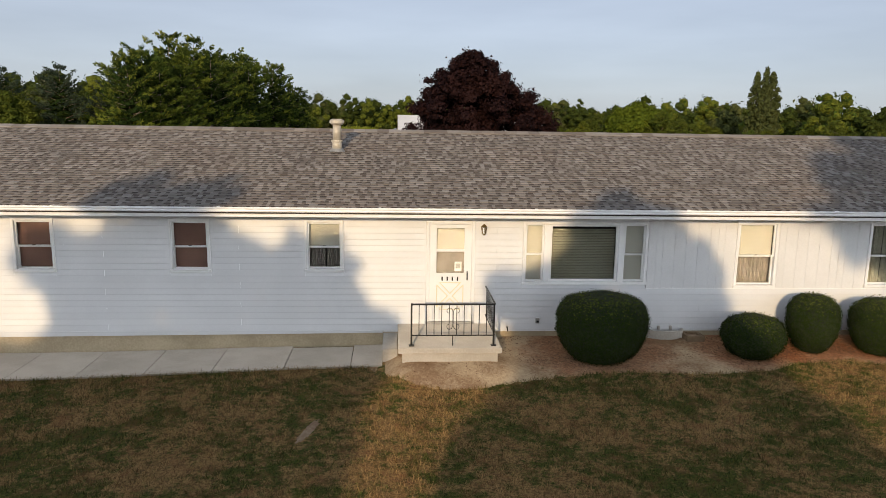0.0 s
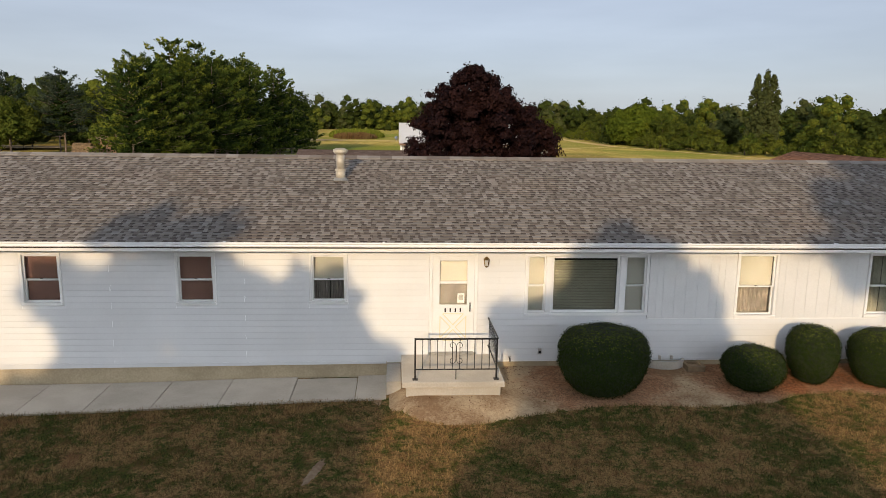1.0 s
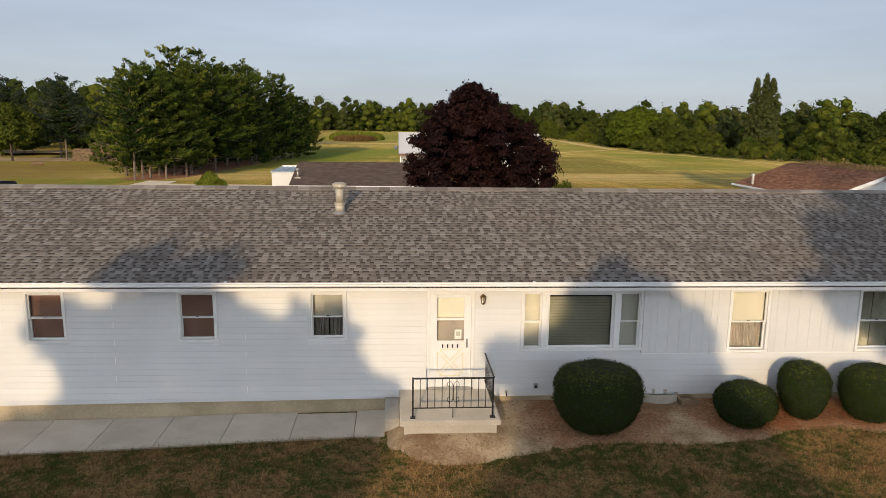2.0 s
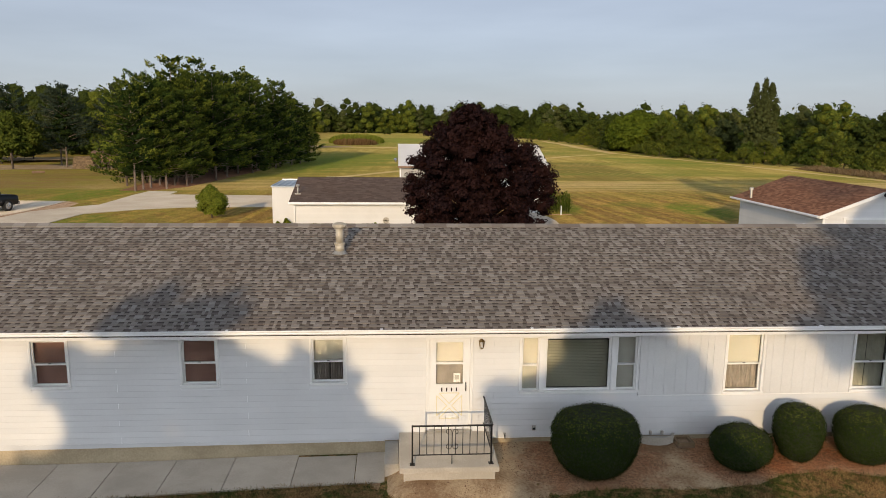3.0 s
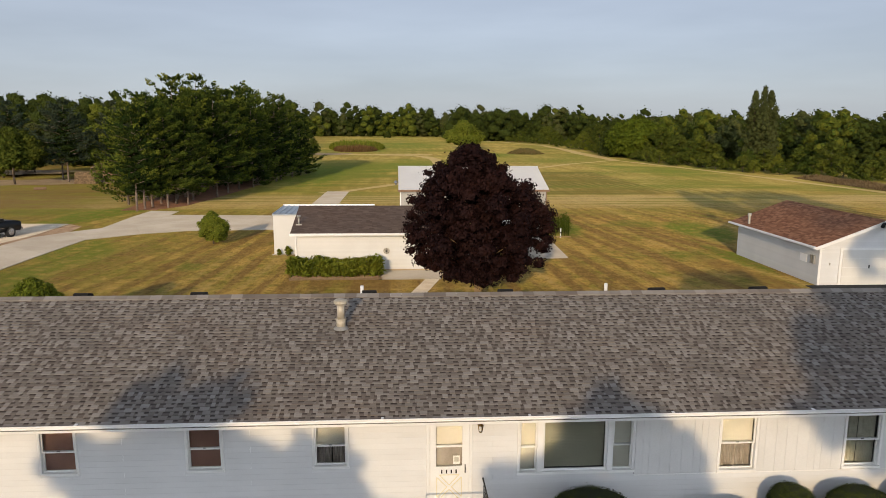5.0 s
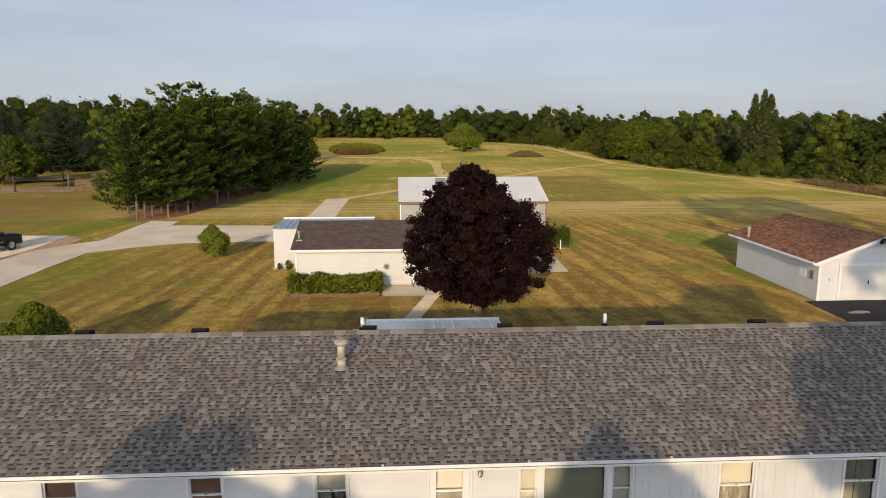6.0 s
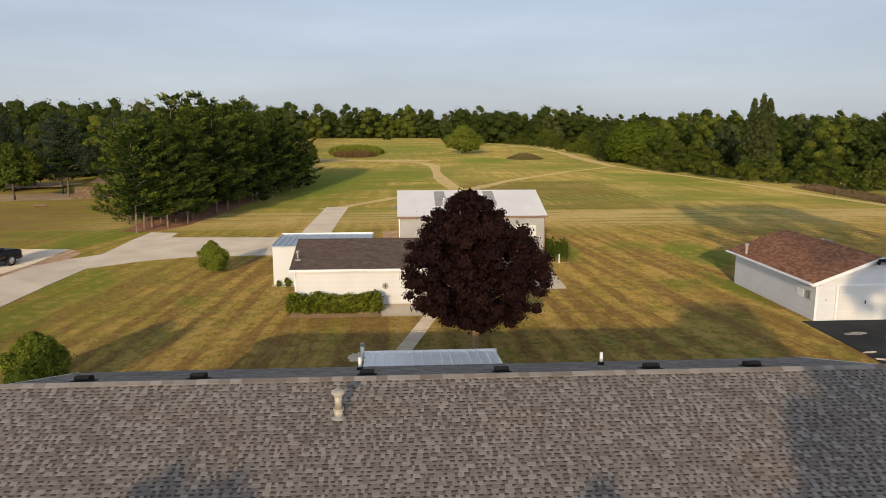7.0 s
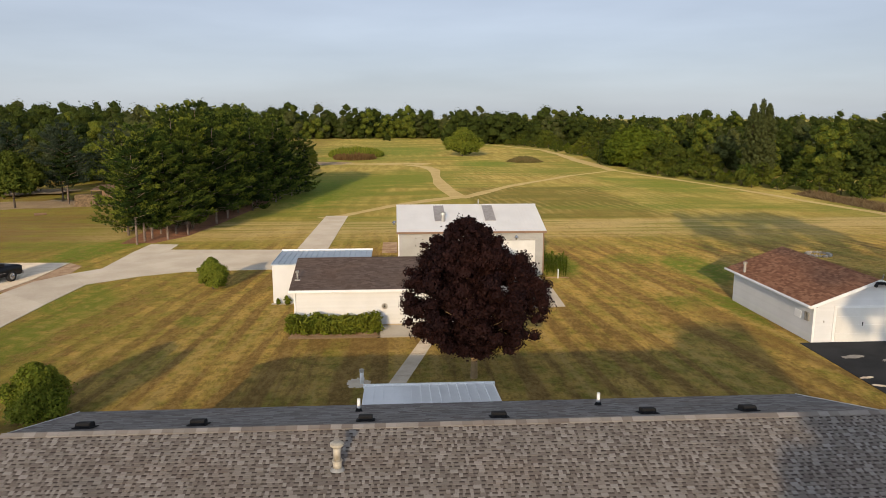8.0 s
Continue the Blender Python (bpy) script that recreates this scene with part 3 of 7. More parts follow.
# bare soil round the stoop and under the yews
EDGE = [(-1.7, -1.25), (-1.18, -2.0), (-0.78, -2.38), (-0.19, -2.57), (0.53, -2.47), (1.28, -2.25), (1.99, -1.95), (2.67, -1.80),
        (3.45, -1.76), (4.5, -1.87), (5.17, -1.84), (6.11, -1.72), (6.65, -1.45), (7.89, -1.32), (8.6, -1.55), (10.5, -1.6), (12.6, -1.2)]


def soil_bed():
    verts, faces = [], []
    n = 150
    for i in range(n):
        x = -1.7 + 14.3 * i / (n - 1)
        lip = along(EDGE, x) + 0.05 * noise.noise(Vector((x * 5, 0, 3))) + 0.025 * noise.noise(Vector((x * 17, 0, 9)))
        for j in range(13):
            y = lip + (0.02 - lip) * j / 12
            lift = 0.0 if j == 0 else 0.014 + 0.012 * noise.noise(Vector((x * 2.5, y * 2.5, 7)))
            verts.append((x, y, level(x, y) + lift))
    for i in range(n - 1):
        for j in range(12):
            a = i * 13 + j
            faces.append((a, a + 13, a + 14, a + 1))
    ob = raw("soil_bed", verts, faces, M["soil_front"], None, "bare reddish-brown soil bed along the house front", True)
    tagged(ob, "", "soil", "", "structure")


soil_bed()


def soil_spot(cx, cy, rx, ry, turn, material, label, seed, name="bare_patch", z=None):
    """A flat worn patch with a ragged outline."""
    n = 60
    verts = []
    for k in range(n):
        a = 2 * math.pi * k / n
        r = 1 + 0.28 * noise.noise(Vector((math.cos(a) * 1.7, math.sin(a) * 1.7, seed))) + 0.3 * noise.noise(Vector((math.cos(a) * 6, math.sin(a) * 6, seed)))
        px, py = rx * r * math.cos(a), ry * r * math.sin(a)
        x = cx + px * math.cos(turn) - py * math.sin(turn)
        y = cy + px * math.sin(turn) + py * math.cos(turn)
        verts.append((x, y, (level(x, y) if z is None else z) + 0.012))
    verts.append((cx, cy, (level(cx, cy) if z is None else z) + 0.03))
    faces = [(k, (k + 1) % n, n) for k in range(n)]
    ob = raw(name, verts, faces, material, None, label, True)
    tagged(ob, "", "soil", "", "structure")


soil_spot(-2.42, -4.1, 0.42, 0.075, 1.3, M["soil"], "small patch of bare pale soil in the lawn", 1.0)


# concrete front walk: slabs with open joints
def front_walk():
    w = thing("front_walk", (-5.5, -0.8, -0.06), "pale grey concrete walk of jointed slabs", "walkway", kind="structure")
    cuts = [-13.1, -11.88, -10.66, -9.43, -8.21, -6.99, -5.77, -4.54, -3.21, -1.97, -1.36]
    for a, b in zip(cuts, cuts[1:]):
        bm = bmesh.new()
        a0, b0 = a + 0.008, b - 0.008
        back = -0.11 if a == -3.21 else 0.0
        for (x, y) in ((a0, -1.52 + 0.035 * (a + 8)), (b0, -1.52 + 0.035 * (b + 8)), (b0, back), (a0, back)):
            top = level(x, 0) + 0.035
            bm.verts.new((x, y, top))
            bm.verts.new((x, y, top - 0.14))
        v = list(bm.verts)
        bm.verts.ensure_lookup_table()
        t, u = v[0::2], v[1::2]
        bm.faces.new(t)
        bm.faces.new(u[::-1])
        for i in range(4):
            bm.faces.new((t[i], u[i], u[(i + 1) % 4], t[(i + 1) % 4]))
        part("slab", bm, M["concrete"], w)


front_walk()


def flat_slab(name, outline, material, label, category, lift=0.035, parent=None):
    bm = bmesh.new()
    prism(bm, outline, "z", BACK - 0.1, BACK + lift)
    ob = part(name, bm, material, parent, label)
    if parent is None:
        tagged(ob, "", category, "", "structure")
    return ob


# farm drive: a concrete apron, cut into bays
drive = thing("driveway", (-20, 50, BACK), "pale concrete driveway sweeping past the shed", "driveway", kind="structure")
for outline in (
    [(-31.5, 20.0), (-26.2, 20.0), (-25.7, 30.4), (-30.8, 33.0)],
    [(-30.8, 33.01), (-25.7, 30.41), (-25.6, 36.1), (-30.3, 39.9)],
    [(-30.3, 39.91), (-25.6, 36.11), (-25.3, 42.2), (-28.3, 46.2), (-29.9, 43.4)],
    [(-28.29, 46.21), (-25.29, 42.21), (-22.1, 45.0), (-24.2, 49.9), (-26.5, 48.3)],
    [(-26.49, 48.31), (-24.2, 49.91), (-23.35, 57.1), (-23.42, 60.0), (-26.3, 60.5), (-26.55, 56.1)],
    [(-24.19, 49.9), (-22.09, 45.01), (-18.85, 46.55), (-18.6, 56.8), (-23.34, 57.1)],
    [(-18.84, 46.55), (-14.2, 46.95), (-13.6, 56.45), (-18.59, 56.8)],
    [(-14.19, 46.95), (-9.0, 47.1), (-8.6, 56.3), (-13.59, 56.45)],
    [(-8.99, 47.1), (-4.3, 47.2), (-4.0, 56.1), (-8.59, 56.3)],
):
    flat_slab("bay", outline, M["drive"], "", "", 0.04, drive)
flat_slab("parking_pad", [(-46.0, 52.0), (-30.4, 51.1), (-30.35, 44.4), (-31.0, 40.2), (-46.0, 30.0)], M["concrete"], "smooth pale concrete parking pad", "parking pad", 0.03)
flat_slab("field_lane", [(-10.9, 56.5), (-7.85, 56.3), (-7.45, 80.8), (-10.35, 81.0)], M["drive"], "pale concrete lane leading towards the field", "lane", 0.035)
flat_slab("barn_step", [(-2.45, 60.0), (-0.95, 60.2), (-0.95, 54.2), (-2.45, 54.0)], M["soil"], "worn gravel strip beside the barn", "gravel", 0.02)
flat_slab("barn_apron", [(6.5, 43.25), (10.6, 43.2), (10.9, 38.8), (10.65, 33.3), (7.0, 33.0)], M["drive"], "pale concrete apron before the barn door", "apron", 0.035)
garden_path = thing("garden_path", (-0.5, 22, BACK), "narrow grey concrete path through the back lawn", "path", kind="structure")
for i in range(9):
    t0, t1 = i / 9 + 0.003, (i + 1) / 9 - 0.003
    lx, rx = (lambda t: -3.0 + 4.1 * t), (lambda t: -2.15 + 4.1 * t)
    yy = lambda t: 13.5 + 15.6 * t
    flat_slab("slab", [(lx(t0), yy(t0)), (rx(t0), yy(t0)), (rx(t1), yy(t1)), (lx(t1), yy(t1))], M["concrete"], "", "", 0.03, garden_path)
soil_spot(-2.95, 19.6, 0.55, 0.75, 0.0, M["concrete"], "round worn concrete collar in the lawn", 4.0, "well_pad", BACK + 0.01)
flat_slab("garage_apron", [(22.35, 24.38), (34.0, 24.38), (34.0, 8.0), (21.9, 12.0), (22.16, 16.6)], M["asphalt"], "patched black asphalt before the garage", "asphalt", 0.025)
flat_slab("pine_litter", [(-29.6, 61.0), (-26.2, 61.4), (-24.0, 65.5), (-22.6, 76.0), (-21.2, 90.0), (-20.3, 104.0), (-31.0, 104.0)], M["needles"], "rusty-brown carpet of fallen pine needles", "litter", 0.012)
flat_slab("drive_verge", [(-31.0, 40.0), (-30.3, 44.3), (-30.3, 51.0), (-28.7, 49.6), (-28.3, 46.3), (-29.9, 43.45), (-30.35, 40.0)], M["soil"], "strip of bare dirt between drive and pad", "soil", 0.015)


def track(name, points, width, label, lift):
    verts, faces = [], []
    dense = []
    for (x0, y0), (x1, y1) in zip(points, points[1:]):
        for i in range(24):
            dense.append((x0 + (x1 - x0) * i / 24, y0 + (y1 - y0) * i / 24))
    dense.append(points[-1])
    for i, (x, y) in enumerate(dense):
        a, b = dense[max(0, i - 1)], dense[min(len(dense) - 1, i + 1)]
        d = Vector((b[0] - a[0], b[1] - a[1], 0)).normalized()
        s = Vector((-d.y, d.x, 0))
        w = width * (1 + 0.3 * noise.noise(Vector((x * 0.1, y * 0.1, 5))))
        for k in (-0.5, 0.5):
            rag = 0.3 * width * noise.noise(Vector((x * 0.12, y * 0.05, 9 * k)))
            p = Vector((x, y, BACK + lift)) + s * (w * k + rag)
            verts.append(tuple(p))
        if i:
            n = 2 * i
            faces.append((n, n + 1, n - 1, n - 2))
    ob = raw(name, verts, faces, M["track"], None, label)
    tagged(ob, "", "track", "", "structure")


track("field_track", [(9.3, 101), (20.2, 120.5), (36.4, 143), (52.2, 160), (56.2, 139), (59.6, 122), (61.6, 106), (63.0, 93), (64.9, 80), (65.5, 60)], 1.7, "pale dirt track along the edge of the field", 0.03)
track("field_track", [(9.3, 101), (8.3, 112), (7.6, 127), (7.8, 148), (8.3, 164), (6.8, 175), (2.0, 183), (-12, 188)], 2.4, "pale dirt track crossing the hayfield", 0.036)
track("field_track", [(52.2, 160), (53.0, 190), (56.0, 232), (57.0, 268), (48, 310), (36, 345)], 3.0, "pale dirt track curving along the wood", 0.042)
track("field_track", [(-26, 190), (-12, 188.5), (2, 191), (8, 187)], 5.0, "pale mown strip beside the reeds", 0.024)
track("field_track", [(-10.7, 78.7), (-7.8, 81.8), (-1.2, 92.3), (4.6, 98.5), (9.3, 102.5)], 2.2, "pale worn track curving behind the barn", 0.028)
soil_spot(-53, 97, 16, 5.0, 0.1, M["sandy"], "bare sandy ground before the wood", 6.0, "sandy_patch", BACK + 0.01)
soil_spot(-66, 112, 9, 6, 0.0, M["sandy"], "heap of bare sandy earth", 7.0, "sandy_patch", BACK + 0.4)
soil_spot(-22, 192, 9, 7, 0.0, M["sandy"], "pale worn ground at the end of the pines", 8.0, "sandy_patch", BACK + 0.01)
for x, y, rx, ry, turn, sd in ((22.6, 18.7, 0.42, 0.13, 0.2, 21.0), (22.5, 17.6, 0.36, 0.14, -0.4, 22.0), (23.9, 21.8, 0.7, 0.25, 0.1, 23.0), (25.6, 21.2, 0.5, 0.2, 0.4, 24.0)):
    soil_spot(x, y, rx, ry, turn, M["concrete"] if sd < 22.5 else M["stone"], "pale worn patch in the asphalt", sd, "asphalt_patch", BACK + 0.018)


# ---- the long low house ----
house = thing("house", (0.8, 4.5, 0), "long white single-storey ranch house with grey shingle roof", "house")
HX0, HX1, HY1 = -11.2, 12.75, 8.66
SOFFIT, BASE = 2.80, 0.355
OPEN = {  # openings: x0, x1, z0, z1 of the outer trim
    "A": (-8.62, -7.82, 1.575, 2.655), "B": (-5.61, -4.81, 1.575, 2.655), "C": (-2.945, -2.165, 1.59, 2.65),
    "door": (-0.50, 0.50, 0.52, 2.66), "pic": (1.49, 4.11, 1.33, 2.65), "D": (6.0, 6.90, 1.265, 2.68), "F": (8.89, 9.79, 1.275, 2.69)}
COURSE = 0.127


def cuts_at(z0, z1, x0, x1, gap=0.0):
    """The stretches of x0 to x1 that no opening interrupts between the heights z0 and z1."""
    stretch = [(x0, x1)]
    for a, b, c, d in OPEN.values():
        if c < z1 - 0.004 and d > z0 + 0.004:
            nxt = []
            for p, q in stretch:
                if b <= p or a >= q:
                    nxt.append((p, q))
                else:
                    nxt += [s for s in ((p, a - gap), (b + gap, q)) if s[1] - s[0] > 0.02]
            stretch = nxt
    return stretch


def board(z, z1):
    """A clapboard's section: its foot stands out a little over the course below."""
    return [(-0.025, z), (-0.025, z + 0.008), (-0.004, z1 + 0.002), (0.02, z1 + 0.002), (0.02, z)]


def front_wall():
    bm = bmesh.new()
    marks = sorted({BASE - 0.02, SOFFIT} | {v for o in OPEN.values() for v in o[2:]})
    for z0, z1 in zip(marks, marks[1:]):
        for a, b in cuts_at(z0, z1, HX0, HX1, -0.05):
            box(bm, a, b, 0.02, 0.16, z0, z1)
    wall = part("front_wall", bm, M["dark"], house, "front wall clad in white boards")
    # clapboards: each course tilts out at its foot
    z = BASE
    i = 0
    while z < SOFFIT - 0.02:
        z1 = min(z + COURSE, SOFFIT)
        spans = cuts_at(z, z1, HX0, 12.75 if z < 1.22 else 4.12)
        for a, b in spans:
            joints = [a] + [j for j in ([-6.9, 5.3] if i % 3 == 0 else [-4.25, 0.95] if i % 3 == 1 else [-9.6, 7.6]) if a + 0.3 < j < b - 0.3] + [b]
            for p, q in zip(joints, joints[1:]):
                bm = bmesh.new()
                prism(bm, board(z, z1), "x", p + 0.001, q - 0.001)
                part("siding_board", bm, M["siding"], wall)
        # short boards above and below an opening that cuts the course
        for a, b, c, d in OPEN.values():
            if a < (12.75 if z < 1.22 else 4.12):
                for lo, hi in ((z, c), (d, z1)):
                    if z <= lo < hi <= z1 and c < z1 - 0.004 and d > z + 0.004 and hi - lo > 0.012:
                        part("siding_board", prism(bmesh.new(), board(lo, hi), "x", a, b), M["siding"], wall)
        z += COURSE
        i += 1
    # grooved panels under the eave of the right half
    x, k = 4.125, 0
    steps = [0.17, 0.14, 0.25, 0.24, 0.25, 0.27]
    while x < HX1 - 0.02:
        w = steps[k % 6]
        x1 = min(x + w, HX1)
        top0 = BASE + 7 * COURSE + 0.01
        for a, b in cuts_at(top0, SOFFIT, x, x1):
            part("panel_board", boxed(a + 0.002, b - 0.002, -0.012, 0.02, top0, SOFFIT), M["panel"], wall)
        for name in "DF":
            a, b, c, d = OPEN[name]
            if a < x1 and b > x:
                lo, hi = max(a, x) + 0.002, min(b, x1) - 0.002
                if hi - lo > 0.02:
                    part("panel_board", boxed(lo, hi, -0.012, 0.02, d, SOFFIT), M["panel"], wall)
                    if c - top0 > 0.01:
                        part("panel_board", boxed(lo, hi, -0.012, 0.02, top0, c), M["panel"], wall)
        x, k = x1, k + 1
    part("groove_backing", boxed(4.13, 5.99, 0.004, 0.0195, 1.25, SOFFIT - 0.01), M["panel"], wall)
    part("groove_backing", boxed(6.91, 8.88, 0.004, 0.0195, 1.25, SOFFIT - 0.01), M["panel"], wall)
    part("groove_backing", boxed(9.80, HX1 - 0.01, 0.004, 0.0195, 1.25, SOFFIT - 0.01), M["panel"], wall)
    part("ledger", boxed(4.12, HX1, -0.024, -0.002, BASE + 7 * COURSE - 0.006, BASE + 7 * COURSE + 0.012), M["trim"], wall, "thin white drip strip")
    part("skirt_board", prism(bmesh.new(), [(HX0, 0.225), (-1.38, 0.305), (-1.38, BASE - 0.002), (HX0, BASE - 0.002)], "y", -0.022, 0.02), M["siding"], wall)
    part("starter_strip", boxed(-1.37, HX1, -0.014, 0.02, BASE - 0.03, BASE - 0.002), M["trim"], wall)
    return wall


front_wall()
bm = bmesh.new()
box(bm, HX0 + 0.02, HX1 - 0.02, 0.03, HY1 - 0.03, -0.7, BASE - 0.025)
foundation = part("foundation", bm, M["foundation"], house, "tan parged concrete foundation, patched in darker tones")
bm = bmesh.new()
for a, b, c, d in ((HX0, HX0 + 0.15, 0.165, HY1), (HX1 - 0.15, HX1, 0.165, HY1), (HX0 + 0.155, HX1 - 0.155, HY1 - 0.15, HY1)):
    box(bm, a, b, c, d, BASE - 0.02, SOFFIT)
part("side_wall", bm, M["siding"], house)
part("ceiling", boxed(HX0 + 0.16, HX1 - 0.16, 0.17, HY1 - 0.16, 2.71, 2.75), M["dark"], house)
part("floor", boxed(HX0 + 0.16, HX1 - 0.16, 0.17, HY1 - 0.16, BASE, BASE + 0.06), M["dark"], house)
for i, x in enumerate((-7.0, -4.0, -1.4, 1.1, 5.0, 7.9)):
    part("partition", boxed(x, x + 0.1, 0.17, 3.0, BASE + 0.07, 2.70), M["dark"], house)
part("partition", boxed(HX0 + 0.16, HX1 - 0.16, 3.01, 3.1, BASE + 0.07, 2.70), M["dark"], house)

# roof
RIDGE_Y, RIDGE_Z, EAVE_Y, EAVE_Z, RX0, RX1 = 4.35, 4.375, -0.60, 2.965, -11.5, 13.05
SLOPE = (RIDGE_Z - EAVE_Z) / (RIDGE_Y - EAVE_Y)
REAR_Y = 8.92
REAR_Z = RIDGE_Z - SLOPE * (REAR_Y - RIDGE_Y)


def roof_z(y):
    return RIDGE_Z - SLOPE * abs(y - RIDGE_Y)


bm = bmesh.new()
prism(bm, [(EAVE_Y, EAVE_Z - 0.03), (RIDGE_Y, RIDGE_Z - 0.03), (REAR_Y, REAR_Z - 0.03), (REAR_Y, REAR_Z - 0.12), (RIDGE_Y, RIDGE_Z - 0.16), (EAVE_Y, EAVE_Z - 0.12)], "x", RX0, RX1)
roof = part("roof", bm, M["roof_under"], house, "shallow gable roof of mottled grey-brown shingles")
for x in (HX0 + 0.1, HX1 - 0.15):
    bm = bmesh.new()
    prism(bm, [(0.0, SOFFIT + 0.002), (HY1, SOFFIT + 0.002), (HY1, roof_z(HY1) - 0.16), (RIDGE_Y, RIDGE_Z - 0.17), (0.0, roof_z(0) - 0.16)], "x", x, x + 0.05)
    part("gable", bm, M["siding"], house)
for x in (RX0 - 0.025, RX1 + 0.003):
    bm = bmesh.new()
    prism(bm, [(EAVE_Y, EAVE_Z - 0.16), (RIDGE_Y, RIDGE_Z - 0.16), (REAR_Y, REAR_Z - 0.16), (REAR_Y, REAR_Z - 0.0), (RIDGE_Y, RIDGE_Z + 0.0), (EAVE_Y, EAVE_Z - 0.0)], "x", x, x + 0.022)
    part("rake_board", bm, M["trim"], house, "white rake board")
part("soffit", boxed(RX0, RX1, -0.53, -0.022, SOFFIT - 0.002, SOFFIT + 0.02), M["trim"], house)
part("soffit", boxed(RX0, RX1, HY1 + 0.004, REAR_Y - 0.06, SOFFIT - 0.002, SOFFIT + 0.02), M["trim"], house)
part("fascia", boxed(RX0, RX1, -0.575, -0.535, SOFFIT - 0.02, EAVE_Z - 0.045), M["trim"], house)
part("fascia", boxed(RX0, RX1, REAR_Y - 0.055, REAR_Y - 0.02, SOFFIT - 0.02, REAR_Z - 0.125), M["trim"], house)
# K-style gutter, with a back, an ogee front and a rolled lip
GY, GZ = -0.578, 2.978
OGEE = [(0, -0.05), (0, -0.102), (-0.062, -0.102), (-0.085, -0.078), (-0.082, -0.05), (-0.105, -0.03), (-0.107, 0.0), (-0.095, 0.0),
        (-0.092, -0.026), (-0.070, -0.048), (-0.072, -0.075), (-0.058, -0.094), (-0.012, -0.094), (-0.012, -0.05)]
bm = bmesh.new()
prism(bm, [(GY + a, GZ + b) for a, b in OGEE], "x", RX0, RX1)
gutter = part("gutter", bm, M["metal_white"], house, "white metal rain gutter along the eave")
for x in [-10.6 + 3.05 * i for i in range(8)]:
    part("seam_clip", boxed(x, x + 0.05, GY - 0.112, GY - 0.004, GZ - 0.012, GZ + 0.004), M["metal_white"], gutter)


def window_unit(x0, x1, z0, z1, sashes, label):
    """A framed unit: trim, sill, and for each sash (a, b, kind) its bars, pane and what hangs behind."""
    w = part("window", bmesh.new(), M["trim"], house, label)
    t = 0.055
    bm = bmesh.new()
    box(bm, x0, x0 + t, -0.035, 0.10, z0 + 0.06, z1, 0.004)
    box(bm, x1 - t, x1, -0.035, 0.10, z0 + 0.06, z1, 0.004)
    box(bm, x0 + t, x1 - t, -0.034, 0.10, z1 - t, z1, 0.004)
    part("window_frame", bm, M["trim"], w)
    bm = bmesh.new()
    box(bm, x0 - 0.006, x1 + 0.006, -0.052, 0.10, z0, z0 + 0.058, 0.006)
    part("window_sill", bm, M["trim"], w)
    return w, x0 + t, x1 - t, z0 + 0.06, z1 - t


def sash(w, a, b, c, d, y, bar=0.032):
    bm = bmesh.new()
    box(bm, a, a + bar, y, y + 0.035, c, d)
    box(bm, b - bar, b, y, y + 0.035, c, d)
    box(bm, a + bar, b - bar, y + 0.001, y + 0.034, c, c + bar)
    box(bm, a + bar, b - bar, y + 0.001, y + 0.034, d - bar, d)
    part("sash", bm, M["trim"], w)
    p = part("pane", boxed(a + bar, b - bar, y + 0.014, y + 0.018, c + bar, d - bar), M["glass"], w)
    p.visible_shadow = False


def shade(w, a, b, c, d, y, material, label):
    """A roller shade: a slightly sagging cloth with a hem bar."""
    n = 10
    verts, faces = [], []
    for i in range(n + 1):
        x = a + (b - a) * i / n
        for z in (c, d):
            verts.append((x, y + 0.004 * math.sin(7 * x + 2 * z), z))
    for i in range(n):
        faces.append((2 * i, 2 * i + 2, 2 * i + 3, 2 * i + 1))
    raw("roller_shade", verts, faces, material, w, label)
    part("hem_bar", boxed(a, b, y - 0.008, y + 0.008, c - 0.018, c), material, w)


def drape(w, a, b, c, d, y, material, label):
    """A curtain in folds."""
    n = 64
    verts, faces = [], []
    for i in range(n + 1):
        x = a + (b - a) * i / n
        off = 0.022 * math.sin(i * 0.95) + 0.012 * math.sin(i * 0.37 + a)
        for z in (c, d):
            verts.append((x, y + off, z))
    for i in range(n):
        faces.append((2 * i, 2 * i + 2, 2 * i + 3, 2 * i + 1))
    raw("curtain", verts, faces, material, w, label, True)


